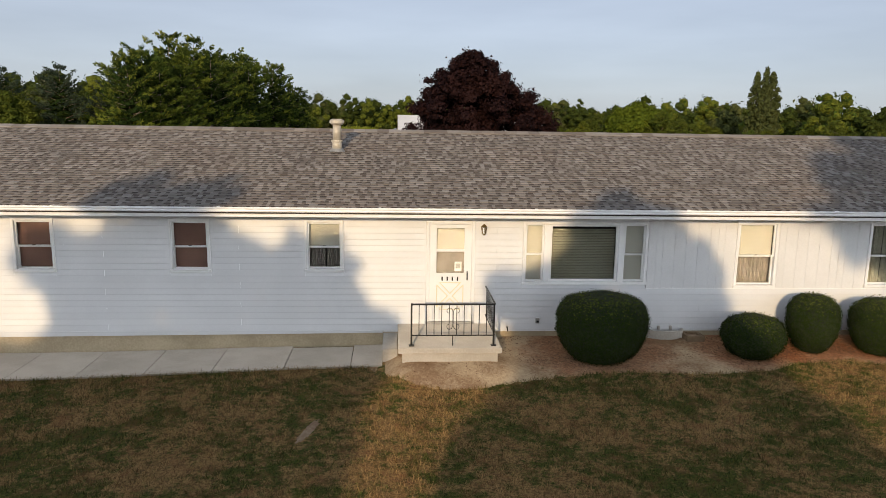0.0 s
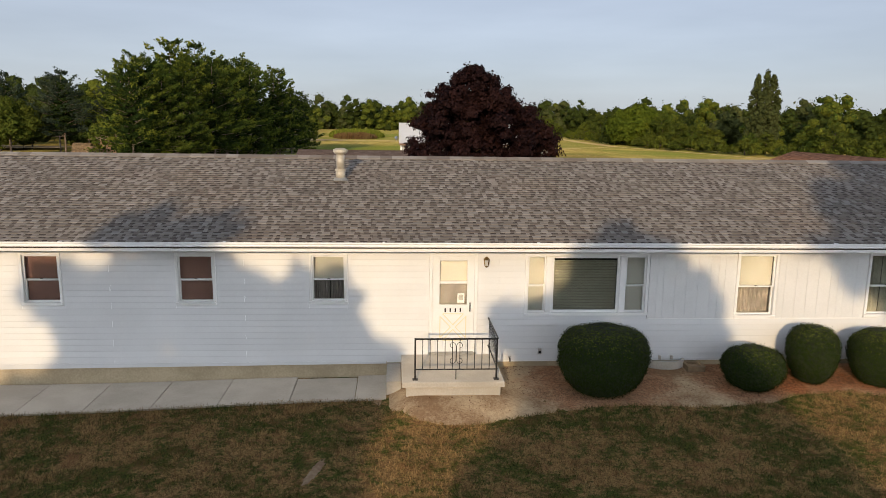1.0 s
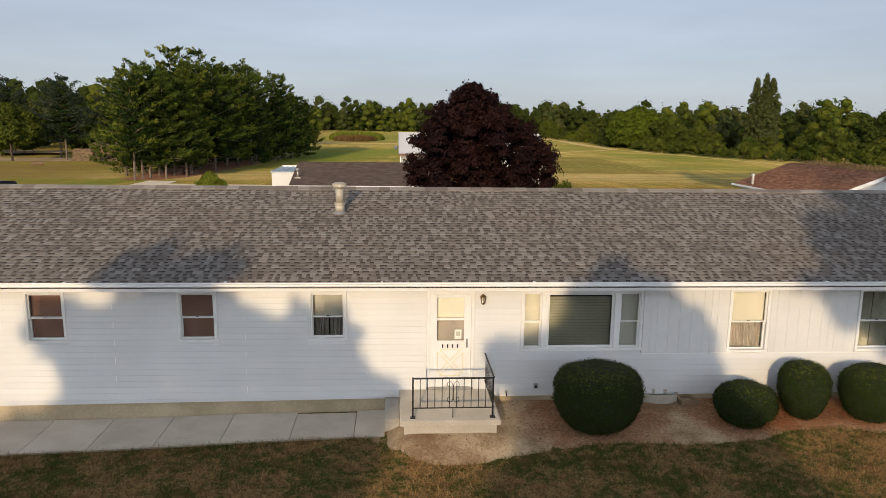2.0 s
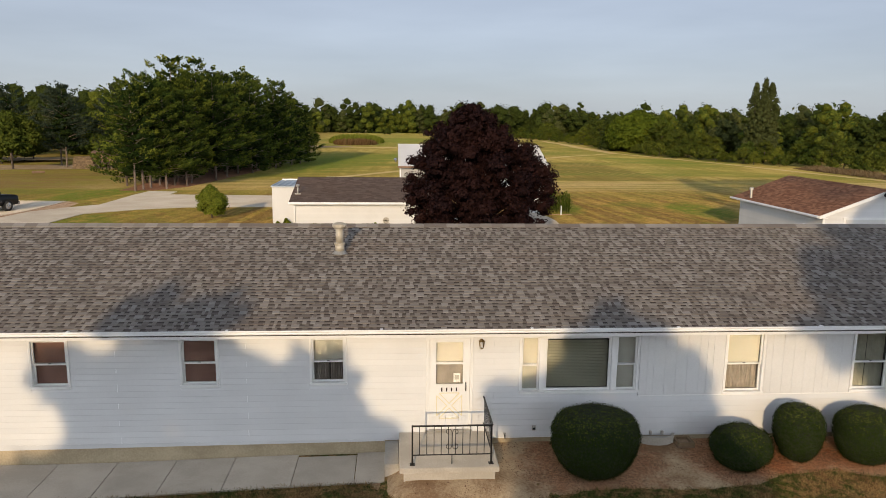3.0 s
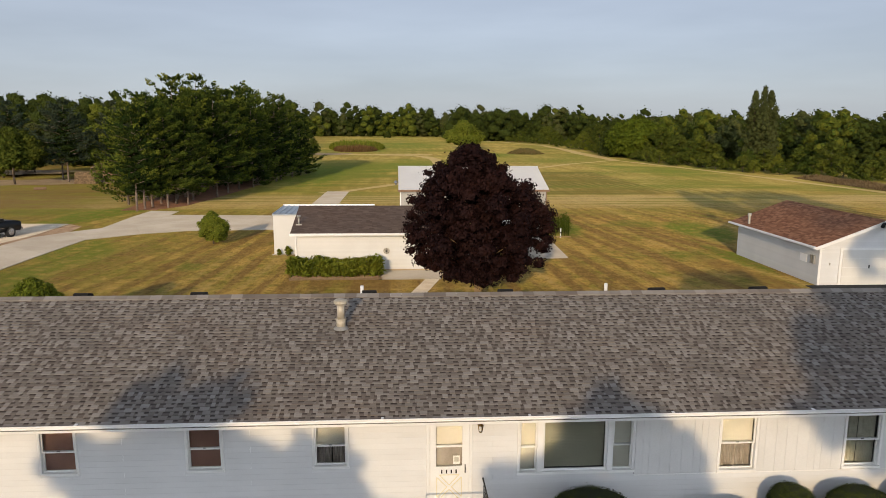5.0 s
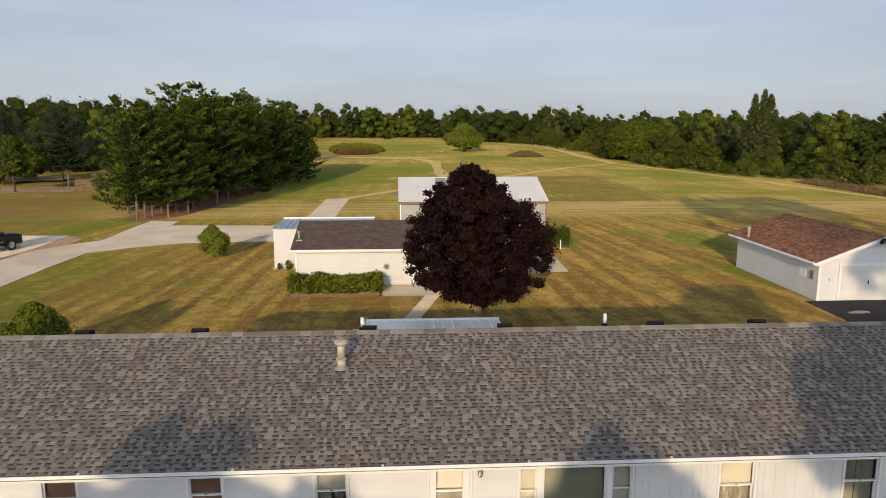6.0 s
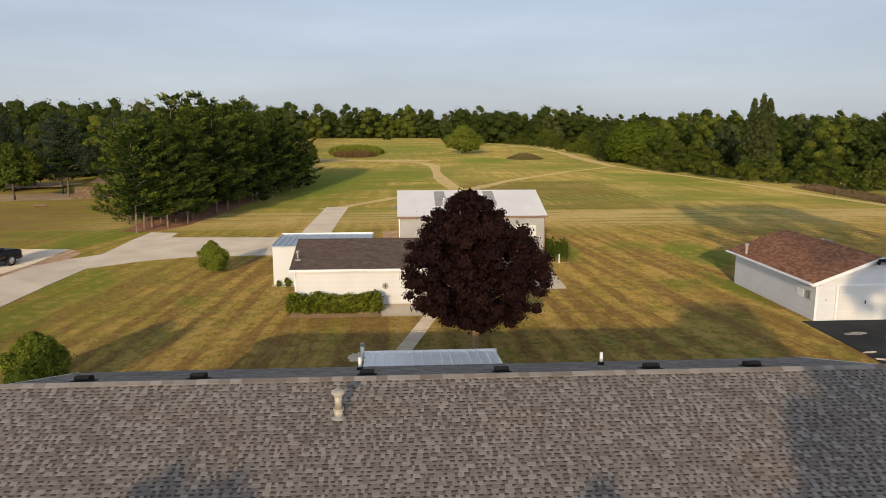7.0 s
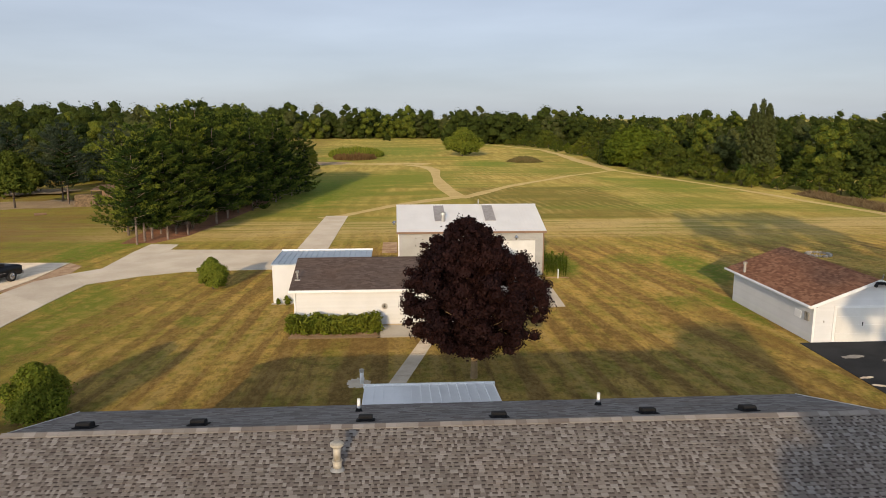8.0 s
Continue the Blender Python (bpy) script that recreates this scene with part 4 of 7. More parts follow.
for key, label in (("A", "white double-hung window with brown shade drawn"), ("B", "white double-hung window with brown shade drawn"),
                   ("C", "white double-hung window, cream shade half down"), ("D", "white double-hung window, cream shade half down"),
                   ("F", "white double-hung window with pale curtains")):
    w, a, b, c, d = window_unit(*OPEN[key], None, label)
    mid = c + (d - c) * 0.475
    sash(w, a, b, mid - 0.016, d, 0.012)
    sash(w, a, b, c, mid + 0.016, 0.052)
    part("latch", boxed((a + b) / 2 - 0.03, (a + b) / 2 + 0.03, -0.004, 0.012, mid + 0.018, mid + 0.03), M["black"], w)
    if key in "AB":
        shade(w, a, b, c + 0.02, d, 0.13, M["shade_brown"], "brown roller shade")
    elif key in "CD":
        shade(w, a, b, mid, d, 0.13, M["shade_cream"], "cream roller shade")
        drape(w, a - 0.03, a + (b - a) * (0.5 if key == "C" else 0.5), c - 0.05, mid + 0.05, 0.22, M["curtain"], "grey-brown curtain")
        drape(w, a + (b - a) * (0.54 if key == "C" else 0.505), b + 0.03, c - 0.05, mid + 0.05, 0.22, M["curtain"], "grey-brown curtain")
    else:
        drape(w, a - 0.03, a + (b - a) * 0.50, c - 0.05, d + 0.05, 0.22, M["pale_curtain"], "pale curtain")
        drape(w, a + (b - a) * 0.53, b + 0.03, c - 0.05, d + 0.05, 0.22, M["pale_curtain"], "pale curtain")

# the wide window: a fixed pane between two narrow double-hung lights
w, a, b, c, d = window_unit(*OPEN["pic"], None, "wide white picture window with lowered blinds and two side lights")
for m0, m1 in ((1.925, 2.05), (3.49, 3.615)):
    part("mullion", boxed(m0, m1, -0.034, 0.10, c, d, bevel=0.006), M["trim"], w)
for p, q in ((a, 1.925), (3.615, b)):
    mid = c + (d - c) * 0.475
    sash(w, p, q, mid - 0.016, d, 0.012)
    sash(w, p, q, c, mid + 0.016, 0.052)
    shade(w, p, q, c + 0.02, d, 0.13, M["shade_cream"], "cream roller shade")
sash(w, 2.05, 3.49, c, d, 0.02, 0.05)
blind = part("blind", boxed(2.08, 3.46, 0.115, 0.15, d - 0.06, d - 0.02), M["blind"], w, "grey-green slatted blind")
OPEN_Z = [c + 0.06 + i * 0.034 for i in range(int((d - c - 0.12) / 0.034))]
slat_bm = bmesh.new()
for z in OPEN_Z:
    prism(slat_bm, [(0.136, z + 0.012), (0.116, z - 0.012), (0.118, z - 0.014), (0.138, z + 0.010)], "x", 2.09, 3.45)
part("slats", slat_bm, M["blind"], w, "", False, "stuff")

# front door: a white storm door with two lights over a crossbuck panel
x0, x1, z0, z1 = OPEN["door"]
door = part("front_door", bmesh.new(), M["trim"], house, "white storm door with cream crossbuck and upper panes")
bm = bmesh.new()
box(bm, x0, x0 + 0.065, -0.04, 0.10, z0, z1, 0.005)
box(bm, x1 - 0.065, x1, -0.04, 0.10, z0, z1, 0.005)
box(bm, x0 + 0.066, x1 - 0.066, -0.04, 0.10, z1 - 0.08, z1, 0.005)
part("door_frame", bm, M["trim"], door)
part("threshold", boxed(x0, x1, -0.07, 0.10, z0 - 0.02, z0 + 0.03, bevel=0.004), M["galv"], door)
a, b, c, d = x0 + 0.068, x1 - 0.068, z0 + 0.035, z1 - 0.085
G0, G1, GM0, GM1, GT = -0.285, 0.285, 1.57, 2.015, 2.50  # the two lights
bm = bmesh.new()
box(bm, a, G0, -0.022, 0.018, c, d)
box(bm, G1, b, -0.022, 0.018, c, d)
box(bm, G0, G1, -0.0215, 0.0175, c, GM0)
box(bm, G0, G1, -0.0215, 0.0175, GT, d)
box(bm, G0, G1, -0.021, 0.017, GM1, GM1 + 0.05)
leaf = part("door_leaf", bm, M["trim"], door)
for lo, hi in ((GM0, GM1), (GM1 + 0.05, GT)):
    p = part("pane", boxed(G0, G1, -0.004, 0.0, lo, hi), M["glass"], leaf)
    p.visible_shadow = False
part("inner_door", boxed(a, b, 0.10, 0.14, c, d), M["inner"], door, "pale inner door behind the glass")
part("inner_curtain", boxed(G0 - 0.02, G1 + 0.02, 0.085, 0.095, GM0 - 0.03, GM1 + 0.02), M["curtain"], door, "grey curtain behind the lower pane")
part("notice", boxed(0.09, 0.235, 0.02, 0.024, 1.60, 1.80), M["trim"], door, "white paper notice")
part("notice_print", boxed(0.115, 0.21, 0.0165, 0.0195, 1.66, 1.76), M["galv"], door, "grey printed block")
# mouldings of the crossbuck: four open triangles
CX, CZ, HW, HH = 0.0, 1.09, 0.27, 0.285


def moulding(points, label=""):
    bm = bmesh.new()
    for p, q in zip(points, points[1:] + points[:1]):
        tube(bm, (p[0], -0.027, p[1]), (q[0], -0.027, q[1]), 0.009, 0.009, 6)
    part("moulding", bm, M["cream"], leaf, label)


g = 0.055
moulding([(CX - HW + g, CZ + HH), (CX + HW - g, CZ + HH), (CX, CZ + g * 0.9)])
moulding([(CX - HW + g, CZ - HH), (CX + HW - g, CZ - HH), (CX, CZ - g * 0.9)])
moulding([(CX - HW, CZ + HH - g), (CX - HW, CZ - HH + g), (CX - g * 0.9, CZ)])
moulding([(CX + HW, CZ + HH - g), (CX + HW, CZ - HH + g), (CX + g * 0.9, CZ)])
# number plate: unlettered bars
for i in range(4):
    part("number_bar", boxed(-0.178 + 0.105 * i, -0.148 + 0.105 * i, -0.030, -0.0225, 1.41, 1.495), M["black"], leaf, "small black bar")
bm = bmesh.new()
box(bm, 0.335, 0.36, -0.045, -0.0225, 1.42, 1.62, 0.004)
tube(bm, (0.347, -0.035, 1.45), (0.347, -0.085, 1.47), 0.008, 0.008, 6)
tube(bm, (0.347, -0.085, 1.44), (0.347, -0.085, 1.58), 0.010, 0.010, 6)
part("door_handle", bm, M["chrome"], leaf, "dark metal pull handle")

# coach lantern by the door
lantern = thing("wall_lantern", (0.665, -0.02, 2.5), "small brass coach lantern on the wall", "lamp")
bm = bmesh.new()
box(bm, 0.63, 0.70, -0.035, -0.016, 2.40, 2.52, 0.004)
tube(bm, (0.665, -0.03, 2.50), (0.665, -0.10, 2.56), 0.009, 0.008, 6)
part("bracket", bm, M["brass"], lantern)
bm = bmesh.new()
tube(bm, (0.665, -0.11, 2.60), (0.665, -0.11, 2.545), 0.012, 0.075, 6)
tube(bm, (0.665, -0.11, 2.40), (0.665, -0.11, 2.37), 0.04, 0.012, 6)
for i in range(6):
    t = 2 * math.pi * (i + 0.5) / 6
    tube(bm, (0.665 + 0.062 * math.cos(t), -0.11 + 0.062 * math.sin(t), 2.545), (0.665 + 0.038 * math.cos(t), -0.11 + 0.038 * math.sin(t), 2.40), 0.005, 0.005, 4)
part("cage", bm, M["brass"], lantern)
part("bulb", tubed((0.665, -0.11, 2.41), (0.665, -0.11, 2.52), 0.022, 0.026, 8), M["pvc"], lantern, "frosted bulb")
p = part("lantern_glass", tubed((0.665, -0.11, 2.543), (0.665, -0.11, 2.402), 0.055, 0.032, 6), M["glass"], lantern)
p.visible_shadow = False

# stoop with an overhanging top slab, a side step, and an iron railing
stoop = thing("stoop", (-0.1, -0.8, 0), "concrete stoop with an overhanging slab before the door", "stoop")
part("base", boxed(-0.99, 0.80, -1.60, -0.02, -0.25, 0.385, bevel=0.012), M["stoop"], stoop)
part("top_slab", boxed(-1.07, 0.87, -1.67, -0.02, 0.387, 0.50, bevel=0.015), M["stoop"], stoop)
step = thing("step", (-1.22, -0.5, 0), "low concrete side step against the stoop", "step")
part("block", boxed(-1.37, -1.075, -1.08, 0.02, -0.25, 0.30, bevel=0.014), M["stoop"], step)

railing = thing("iron_railing", (0.0, -1.5, 0.5), "black wrought-iron railing with a scroll panel", "railing")


def balusters(x0, y0, x1, y1, n, z0, z1, posts):
    """A stretch of railing: two rails, n balusters, and posts with foot plates."""
    def at(t):
        return x0 + (x1 - x0) * t, y0 + (y1 - y0) * t
    for z, r in ((z0, 0.012), (z1, 0.018)):
        part("rail", tubed((x0, y0, z), (x1, y1, z), r, r, 6), M["black"], railing)
    for i in range(1, n):
        x, y = at(i / n)
        part("baluster", tubed((x, y, z0), (x, y, z1), 0.008, 0.008, 6), M["black"], railing)
    for t in posts:
        x, y = at(t)
        part("post", boxed(x - 0.016, x + 0.016, y - 0.016, y + 0.016, 0.502, z1 + 0.02), M["black"], railing)
        part("foot_plate", boxed(x - 0.05, x + 0.05, y - 0.05, y + 0.05, 0.501, 0.516, bevel=0.004), M["black"], railing)


balusters(-0.82, -1.52, 0.72, -1.52, 11, 0.70, 1.295, (0, 1))
balusters(0.74, -1.50, 0.74, -0.06, 9, 0.70, 1.295, ())
part("post", boxed(-0.056, -0.040, -1.528, -1.512, 0.502, 0.70), M["black"], railing)
bm = bmesh.new()
for sx in (-1, 1):
    for zc, sz in ((1.16, 1), (0.88, -1)):
        last = None
        for k in range(22):
            t = k / 21 * 1.6 * math.pi
            r = 0.075 * (1 - k / 30)
            p = (-0.048 + sx * (0.075 + r * math.cos(t + math.pi) * 0.9), -1.52, zc + sz * r * math.sin(t) * 1.1)
            if last:
                tube(bm, last, p, 0.006, 0.006, 5)
            last = p
    tube(bm, (-0.048 + sx * 0.005, -1.52, 1.16), (-0.048 + sx * 0.005, -1.52, 0.88), 0.005, 0.005, 5)
part("scroll", bm, M["black"], railing, "heart-shaped scrollwork")

# fittings on the wall
faucet = thing("garden_faucet", (1.21, -0.02, 0.42), "dark metal garden tap on the wall", "tap")
bm = tubed((1.21, -0.02, 0.42), (1.21, -0.10, 0.42), 0.016, 0.014, 8)
tube(bm, (1.21, -0.09, 0.42), (1.21, -0.13, 0.36), 0.013, 0.012, 8)
part("spout", bm, M["black"], faucet)
part("handwheel", tubed((1.21, -0.075, 0.445), (1.21, -0.075, 0.46), 0.032, 0.032, 10), M["galv"], faucet)
outlet = thing("wall_outlet", (1.85, -0.02, 0.56), "grey weatherproof outlet box on the siding", "outlet")
part("cover", boxed(1.81, 1.89, -0.05, -0.012, 0.50, 0.62, bevel=0.008), M["galv"], outlet)
part("flap", boxed(1.825, 1.875, -0.058, -0.051, 0.52, 0.565), M["plastic_black"], outlet)

# window well: a curved steel ring with a clear lid and a wooden frame beside it
well = thing("window_well", (4.55, -0.2, 0.2), "half-round concrete window well with grey rim", "window well")
bm = bmesh.new()
for r0, r1, zt in ((0.36, 0.42, 0.38), (0.0, 0.36, 0.32)):
    n = 16
    for k in range(n):
        a0, a1 = math.pi + math.pi * k / n, math.pi + math.pi * (k + 1) / n
        pts = [(4.56 + r * math.cos(t), -0.03 + 0.62 * r * math.sin(t)) for r, t in ((max(r0, 0.001), a0), (r1, a0), (r1, a1), (max(r0, 0.001), a1))]
        prism(bm, pts, "z", 0.05, zt)
part("rim", bm, M["stoop"], well)
for x in (4.42, 4.68):
    part("bracket", boxed(x, x + 0.05, -0.07, -0.02, 0.36, 0.44), M["stoop"], well)
hatch = thing("crawl_hatch", (5.1, -0.2, 0.2), "weathered wooden frame set in the soil", "frame")
for bx in ((4.93, 5.30, -0.42, -0.36), (4.93, 5.30, -0.10, -0.04), (4.93, 4.99, -0.355, -0.105), (5.24, 5.30, -0.355, -0.105)):
    part("board", boxed(bx[0], bx[1], bx[2], bx[3], 0.12, 0.32), M["wood_end"], hatch)
part("cover", boxed(4.995, 5.235, -0.35, -0.11, 0.14, 0.27), M["soil"], hatch)

# roof fittings
flue = thing("flue_pipe", (-2.5, 2.75, 3.88), "tan metal flue pipe with a round cap", "vent pipe")
fx, fy = -2.5, 2.75
fz = roof_z(fy)
part("flashing", tubed((fx, fy, fz - 0.02), (fx, fy, fz + 0.05), 0.19, 0.13, 16), M["galv"], flue)
part("lower_pipe", tubed((fx, fy, fz + 0.03), (fx, fy, fz + 0.22), 0.115, 0.115, 16), M["vent"], flue, "rust-streaked lower sleeve", True)
part("collar", tubed((fx, fy, fz + 0.21), (fx, fy, fz + 0.25), 0.135, 0.135, 16), M["vent"], flue)
part("upper_pipe", tubed((fx, fy, fz + 0.24), (fx, fy, fz + 0.62), 0.095, 0.095, 16), M["vent"], flue, "", True)
bm = tubed((fx, fy, fz + 0.60), (fx, fy, fz + 0.64), 0.125, 0.165, 20)
tube(bm, (fx, fy, fz + 0.641), (fx, fy, fz + 0.70), 0.17, 0.17, 20)
tube(bm, (fx, fy, fz + 0.701), (fx, fy, fz + 0.735), 0.17, 0.10, 20)
part("cap", bm, M["vent"], flue, "pale mushroom cap")


def roof_vent():
    v = thing("roof_vent", (0, 0, 0), "low black plastic box vent on the rear roof", "roof vent", "vents along the ridge")
    bm = bmesh.new()
    prism(bm, [(-0.20, 0.0), (-0.20, 0.10), (-0.12, 0.14), (0.14, 0.14), (0.20, 0.09), (0.20, 0.0)], "x", -0.20, 0.20)
    bmesh.ops.bevel(bm, geom=list(bm.edges), offset=0.012, segments=1, affect="EDGES")
    part("hood", bm, M["plastic_black"], v)
    part("flange", boxed(-0.27, 0.27, -0.27, 0.27, -0.012, 0.006), M["plastic_black"], v)
    return v


lean = math.degrees(math.atan(SLOPE))
first = roof_vent()
VENTS = (-9.73, -6.6, -1.89, 1.97, 6.38, 9.41)
for i, x in enumerate(VENTS):
    m = pose(x, 5.25, roof_z(5.25) + 0.012, -lean, 0, 0)
    if i == 0:
        first.matrix_basis = m
    else:
        copy_thing(first, m)
for x in (-2.2, 5.5):
    p = thing("plumbing_pipe", (x, 7.3, roof_z(7.3)), "white plastic vent pipe with black boot on the rear roof", "vent pipe", "plumbing vents")
    part("boot", tubed((x, 7.3, roof_z(7.3) - 0.04), (x, 7.3, roof_z(7.3) + 0.10), 0.13, 0.075, 12), M["plastic_black"], p)
    part("pipe", tubed((x, 7.3, roof_z(7.3)), (x, 7.3, roof_z(7.3) + 0.40), 0.055, 0.055, 12), M["pvc"], p, "", True)

# metal patio roof behind the house
patio = thing("patio_roof", (0.3, 11.2, 0), "white ribbed metal patio roof behind the house", "patio roof")
PX0, PX1, PY0, PY1, PZ0, PZ1 = -2.27, 2.81, 8.96, 12.42, 2.62, 2.36
part("sheet", prism(bmesh.new(), [(PY0, PZ0), (PY1, PZ1), (PY1, PZ1 - 0.03), (PY0, PZ0 - 0.03)], "x", PX0, PX1), M["metal_white"], patio)
for i in range(15):
    x = PX0 + 0.02 + (PX1 - PX0 - 0.08) * i / 14
    part("rib", prism(bmesh.new(), [(PY0, PZ0 + 0.07), (PY1, PZ1 + 0.07), (PY1, PZ1 + 0.001), (PY0, PZ0 + 0.001)], "x", x, x + 0.028), M["metal_white"], patio)
part("front_gutter", boxed(PX0 - 0.04, PX1 + 0.04, PY1, PY1 + 0.10, PZ1 - 0.10, PZ1 + 0.06), M["metal_white"], patio)
for x in (PX0 + 0.1, 0.27, PX1 - 0.2):
    part("post", boxed(x, x + 0.09, PY1 - 0.12, PY1 - 0.03, BACK - 0.05, PZ1 - 0.032), M["metal_white"], patio)
part("slab", boxed(PX0, PX1, 8.72, PY1 + 0.2, BACK - 0.1, BACK + 0.05), M["concrete"], patio)
wp = thing("well_pipe", (-2.75, 19.5, BACK), "white capped well pipe on a concrete collar", "pipe")
part("pipe", tubed((-2.75, 19.5, BACK), (-2.75, 19.5, BACK + 0.62), 0.10, 0.10, 12), M["pvc"], wp, "", True)
part("cap", tubed((-2.75, 19.5, BACK + 0.62), (-2.75, 19.5, BACK + 0.76), 0.125, 0.115, 12), M["galv"], wp, "grey metal cap")


# ---- outbuildings ----
def clad(host, x0, x1, y, z0, z1, course=0.127, top=None):
    """Horizontal boards on a wall that faces the front; top(z) narrows a gable."""
    z, n = z0, 0
    while z < z1 - 0.01:
        zt = min(z + course, z1)
        a, b = (x0, x1) if top is None else top(zt)
        if b - a > 0.15:
            bm = bmesh.new()
            prism(bm, [(y - 0.018, z), (y - 0.016, z + 0.006), (y - 0.004, zt), (y + 0.012, zt), (y + 0.012, z)], "x", a, b)
            part("siding_board", bm, M["siding"], host)
        z += course
        n += 1


def rows_of_shingles(host, y0, z0, y1, z1, x0, x1, course, width, material, seed, thick=0.01, name="shingles"):
    """Shingle tabs in courses over a slope, joined into one part."""
    rng = np.random.default_rng(seed)
    run = math.hypot(y1 - y0, z1 - z0)
    up = np.array([0, (y1 - y0) / run, (z1 - z0) / run])
    nrm = np.array([0, -up[2], up[1]]) * (1 if y1 > y0 else -1)
    out = []
    n = int(run / course)
    for i in range(n):
        s0, s1 = run * i / n, run * (i + 1) / n
        x = x0 - rng.uniform(0, width)
        while x < x1:
            w = width * rng.uniform(0.7, 1.3)
            a, b = max(x, x0), min(x + w - 0.006, x1)
            if b - a > 0.02:
                t = thick * rng.uniform(0.6, 1.2)
                base = np.array([0, y0, z0])
                lo, hi = base + up * s0, base + up * (s1 + 0.01)
                A, B = lo + nrm * t + [a, 0, 0], lo + nrm * t + [b, 0, 0]
                C, D = hi + nrm * 0.002 + [b, 0, 0], hi + nrm * 0.002 + [a, 0, 0]
                E, F = lo - nrm * 0.002 + [a, 0, 0], lo - nrm * 0.002 + [b, 0, 0]
                out.append((A, B, C, D, E, F))
            x += w
    verts, faces = [], []
    for k, tab in enumerate(out):
        verts += [tuple(v) for v in tab]
        o = 6 * k
        faces += [(o, o + 1, o + 2, o + 3), (o + 4, o + 5, o + 1, o)]
    return raw(name, verts, faces, material, host, "", False, "stuff")


# garden shed with a brown roof
shed = thing("garden_shed", (-1.0, 33.6, BACK), "cream-white sided shed with dark brown shingle roof", "shed")
SX0, SX1, SY0, SY1 = -7.35, 5.0, 29.42, 37.8
body = part("wall", boxed(SX0, SX1, SY0, SY1, BACK - 0.1, 2.16), M["siding"], shed)
clad(body, SX0, SX1, SY0, BACK + 0.15, 2.14)
part("foundation", boxed(SX0 - 0.03, SX1 + 0.03, SY0 - 0.03, SY0 + 0.2, BACK - 0.1, BACK + 0.14), M["foundation"], shed)
bm = bmesh.new()
prism(bm, [(29.10, 2.20), (33.6, 3.36), (38.1, 2.20), (38.1, 2.08), (33.6, 3.22), (29.10, 2.08)], "x", -7.62, 5.3)
shed_roof = part("roof", bm, M["roof_shed"], shed, "dark brown shingle roof")
rows_of_shingles(shed_roof, 29.10, 2.205, 33.6, 3.365, -7.62, 5.3, 0.14, 0.32, M["roof_shed"], 5)
part("ridge_cap", prism(bmesh.new(), [(33.45, 3.335), (33.6, 3.385), (33.75, 3.335), (33.6, 3.36)], "x", -7.62, 5.3), M["roof_shed"], shed)
part("fascia", boxed(-7.64, 5.32, 29.055, 29.09, 2.02, 2.205), M["trim"], shed)
part("gutter", boxed(-7.64, 5.32, 28.96, 29.05, 2.08, 2.19, bevel=0.015), M["metal_white"], shed)
part("soffit", boxed(-7.6, 5.3, 29.06, 29.41, 2.03, 2.07), M["trim"], shed)
part("downspout", boxed(SX0 - 0.01, SX0 + 0.07, SY0 - 0.10, SY0 - 0.03, BACK, 2.05), M["metal_white"], shed)
part("gable", prism(bmesh.new(), [(SY0, 2.161), (SY1, 2.161), (33.6, 3.2)], "x", SX0, SX0 + 0.1), M["siding"], shed)
part("corner_board", boxed(SX0 - 0.02, SX0 + 0.10, SY0 - 0.025, SY0 + 0.02, BACK + 0.1, 2.1), M["trim"], shed)
bm = tubed((-1.77, SY0 - 0.05, 1.05), (-1.77, SY0 - 0.02, 1.05), 0.20, 0.20, 24)
part("round_ornament", bm, M["galv"], shed, "round grey metal ornament")
bm = bmesh.new()
for i in range(8):
    t = 2 * math.pi * i / 8
    tube(bm, (-1.77, SY0 - 0.06, 1.05), (-1.77 + 0.17 * math.cos(t), SY0 - 0.06, 1.05 + 0.17 * math.sin(t)), 0.012, 0.012, 5)
part("spokes", bm, M["plastic_black"], shed)
sp = thing("stove_pipe", (-7.25, 30.5, 2.5), "galvanised pipe with a cap on the shed roof", "vent pipe")
part("flashing", boxed(-7.42, -7.08, 30.35, 30.65, 2.53, 2.59), M["galv"], sp)
part("pipe", tubed((-7.25, 30.5, 2.52), (-7.25, 30.5, 3.05), 0.06, 0.06, 10), M["galv"], sp, "", True)
part("cap", tubed((-7.25, 30.5, 3.02), (-7.25, 30.5, 3.14), 0.12, 0.12, 12), M["galv"], sp)
part("stoop_slab", boxed(-2.2, 1.5, 27.0, 29.38, BACK - 0.1, BACK + 0.06), M["drive"], shed, "pale concrete slab")

# metal-roofed lean-to behind the shed
annex = thing("lean_to", (-6.3, 38, BACK), "white lean-to with a pale ribbed metal roof", "lean-to")
AX0, AX1, AY0, AY1 = -9.68, -2.95, 35.4, 40.4
part("wall", boxed(AX0, SX0 - 0.02, AY0, AY0 + 0.12, BACK - 0.1, 2.52), M["siding"], annex)
part("wall", boxed(AX0, AX0 + 0.12, AY0 + 0.125, AY1, BACK - 0.1, 2.50), M["siding"], annex)
part("wall", boxed(AX0 + 0.125, AX1, AY1 - 0.12, AY1, BACK - 0.1, 2.44), M["siding"], annex)
part("roof", prism(bmesh.new(), [(AY0 - 0.12, 2.58), (AY1 + 0.12, 2.60), (AY1 + 0.12, 2.55), (AY0 - 0.12, 2.53)], "x", AX0 - 0.06, AX1 + 0.1), M["annex_roof"], annex)
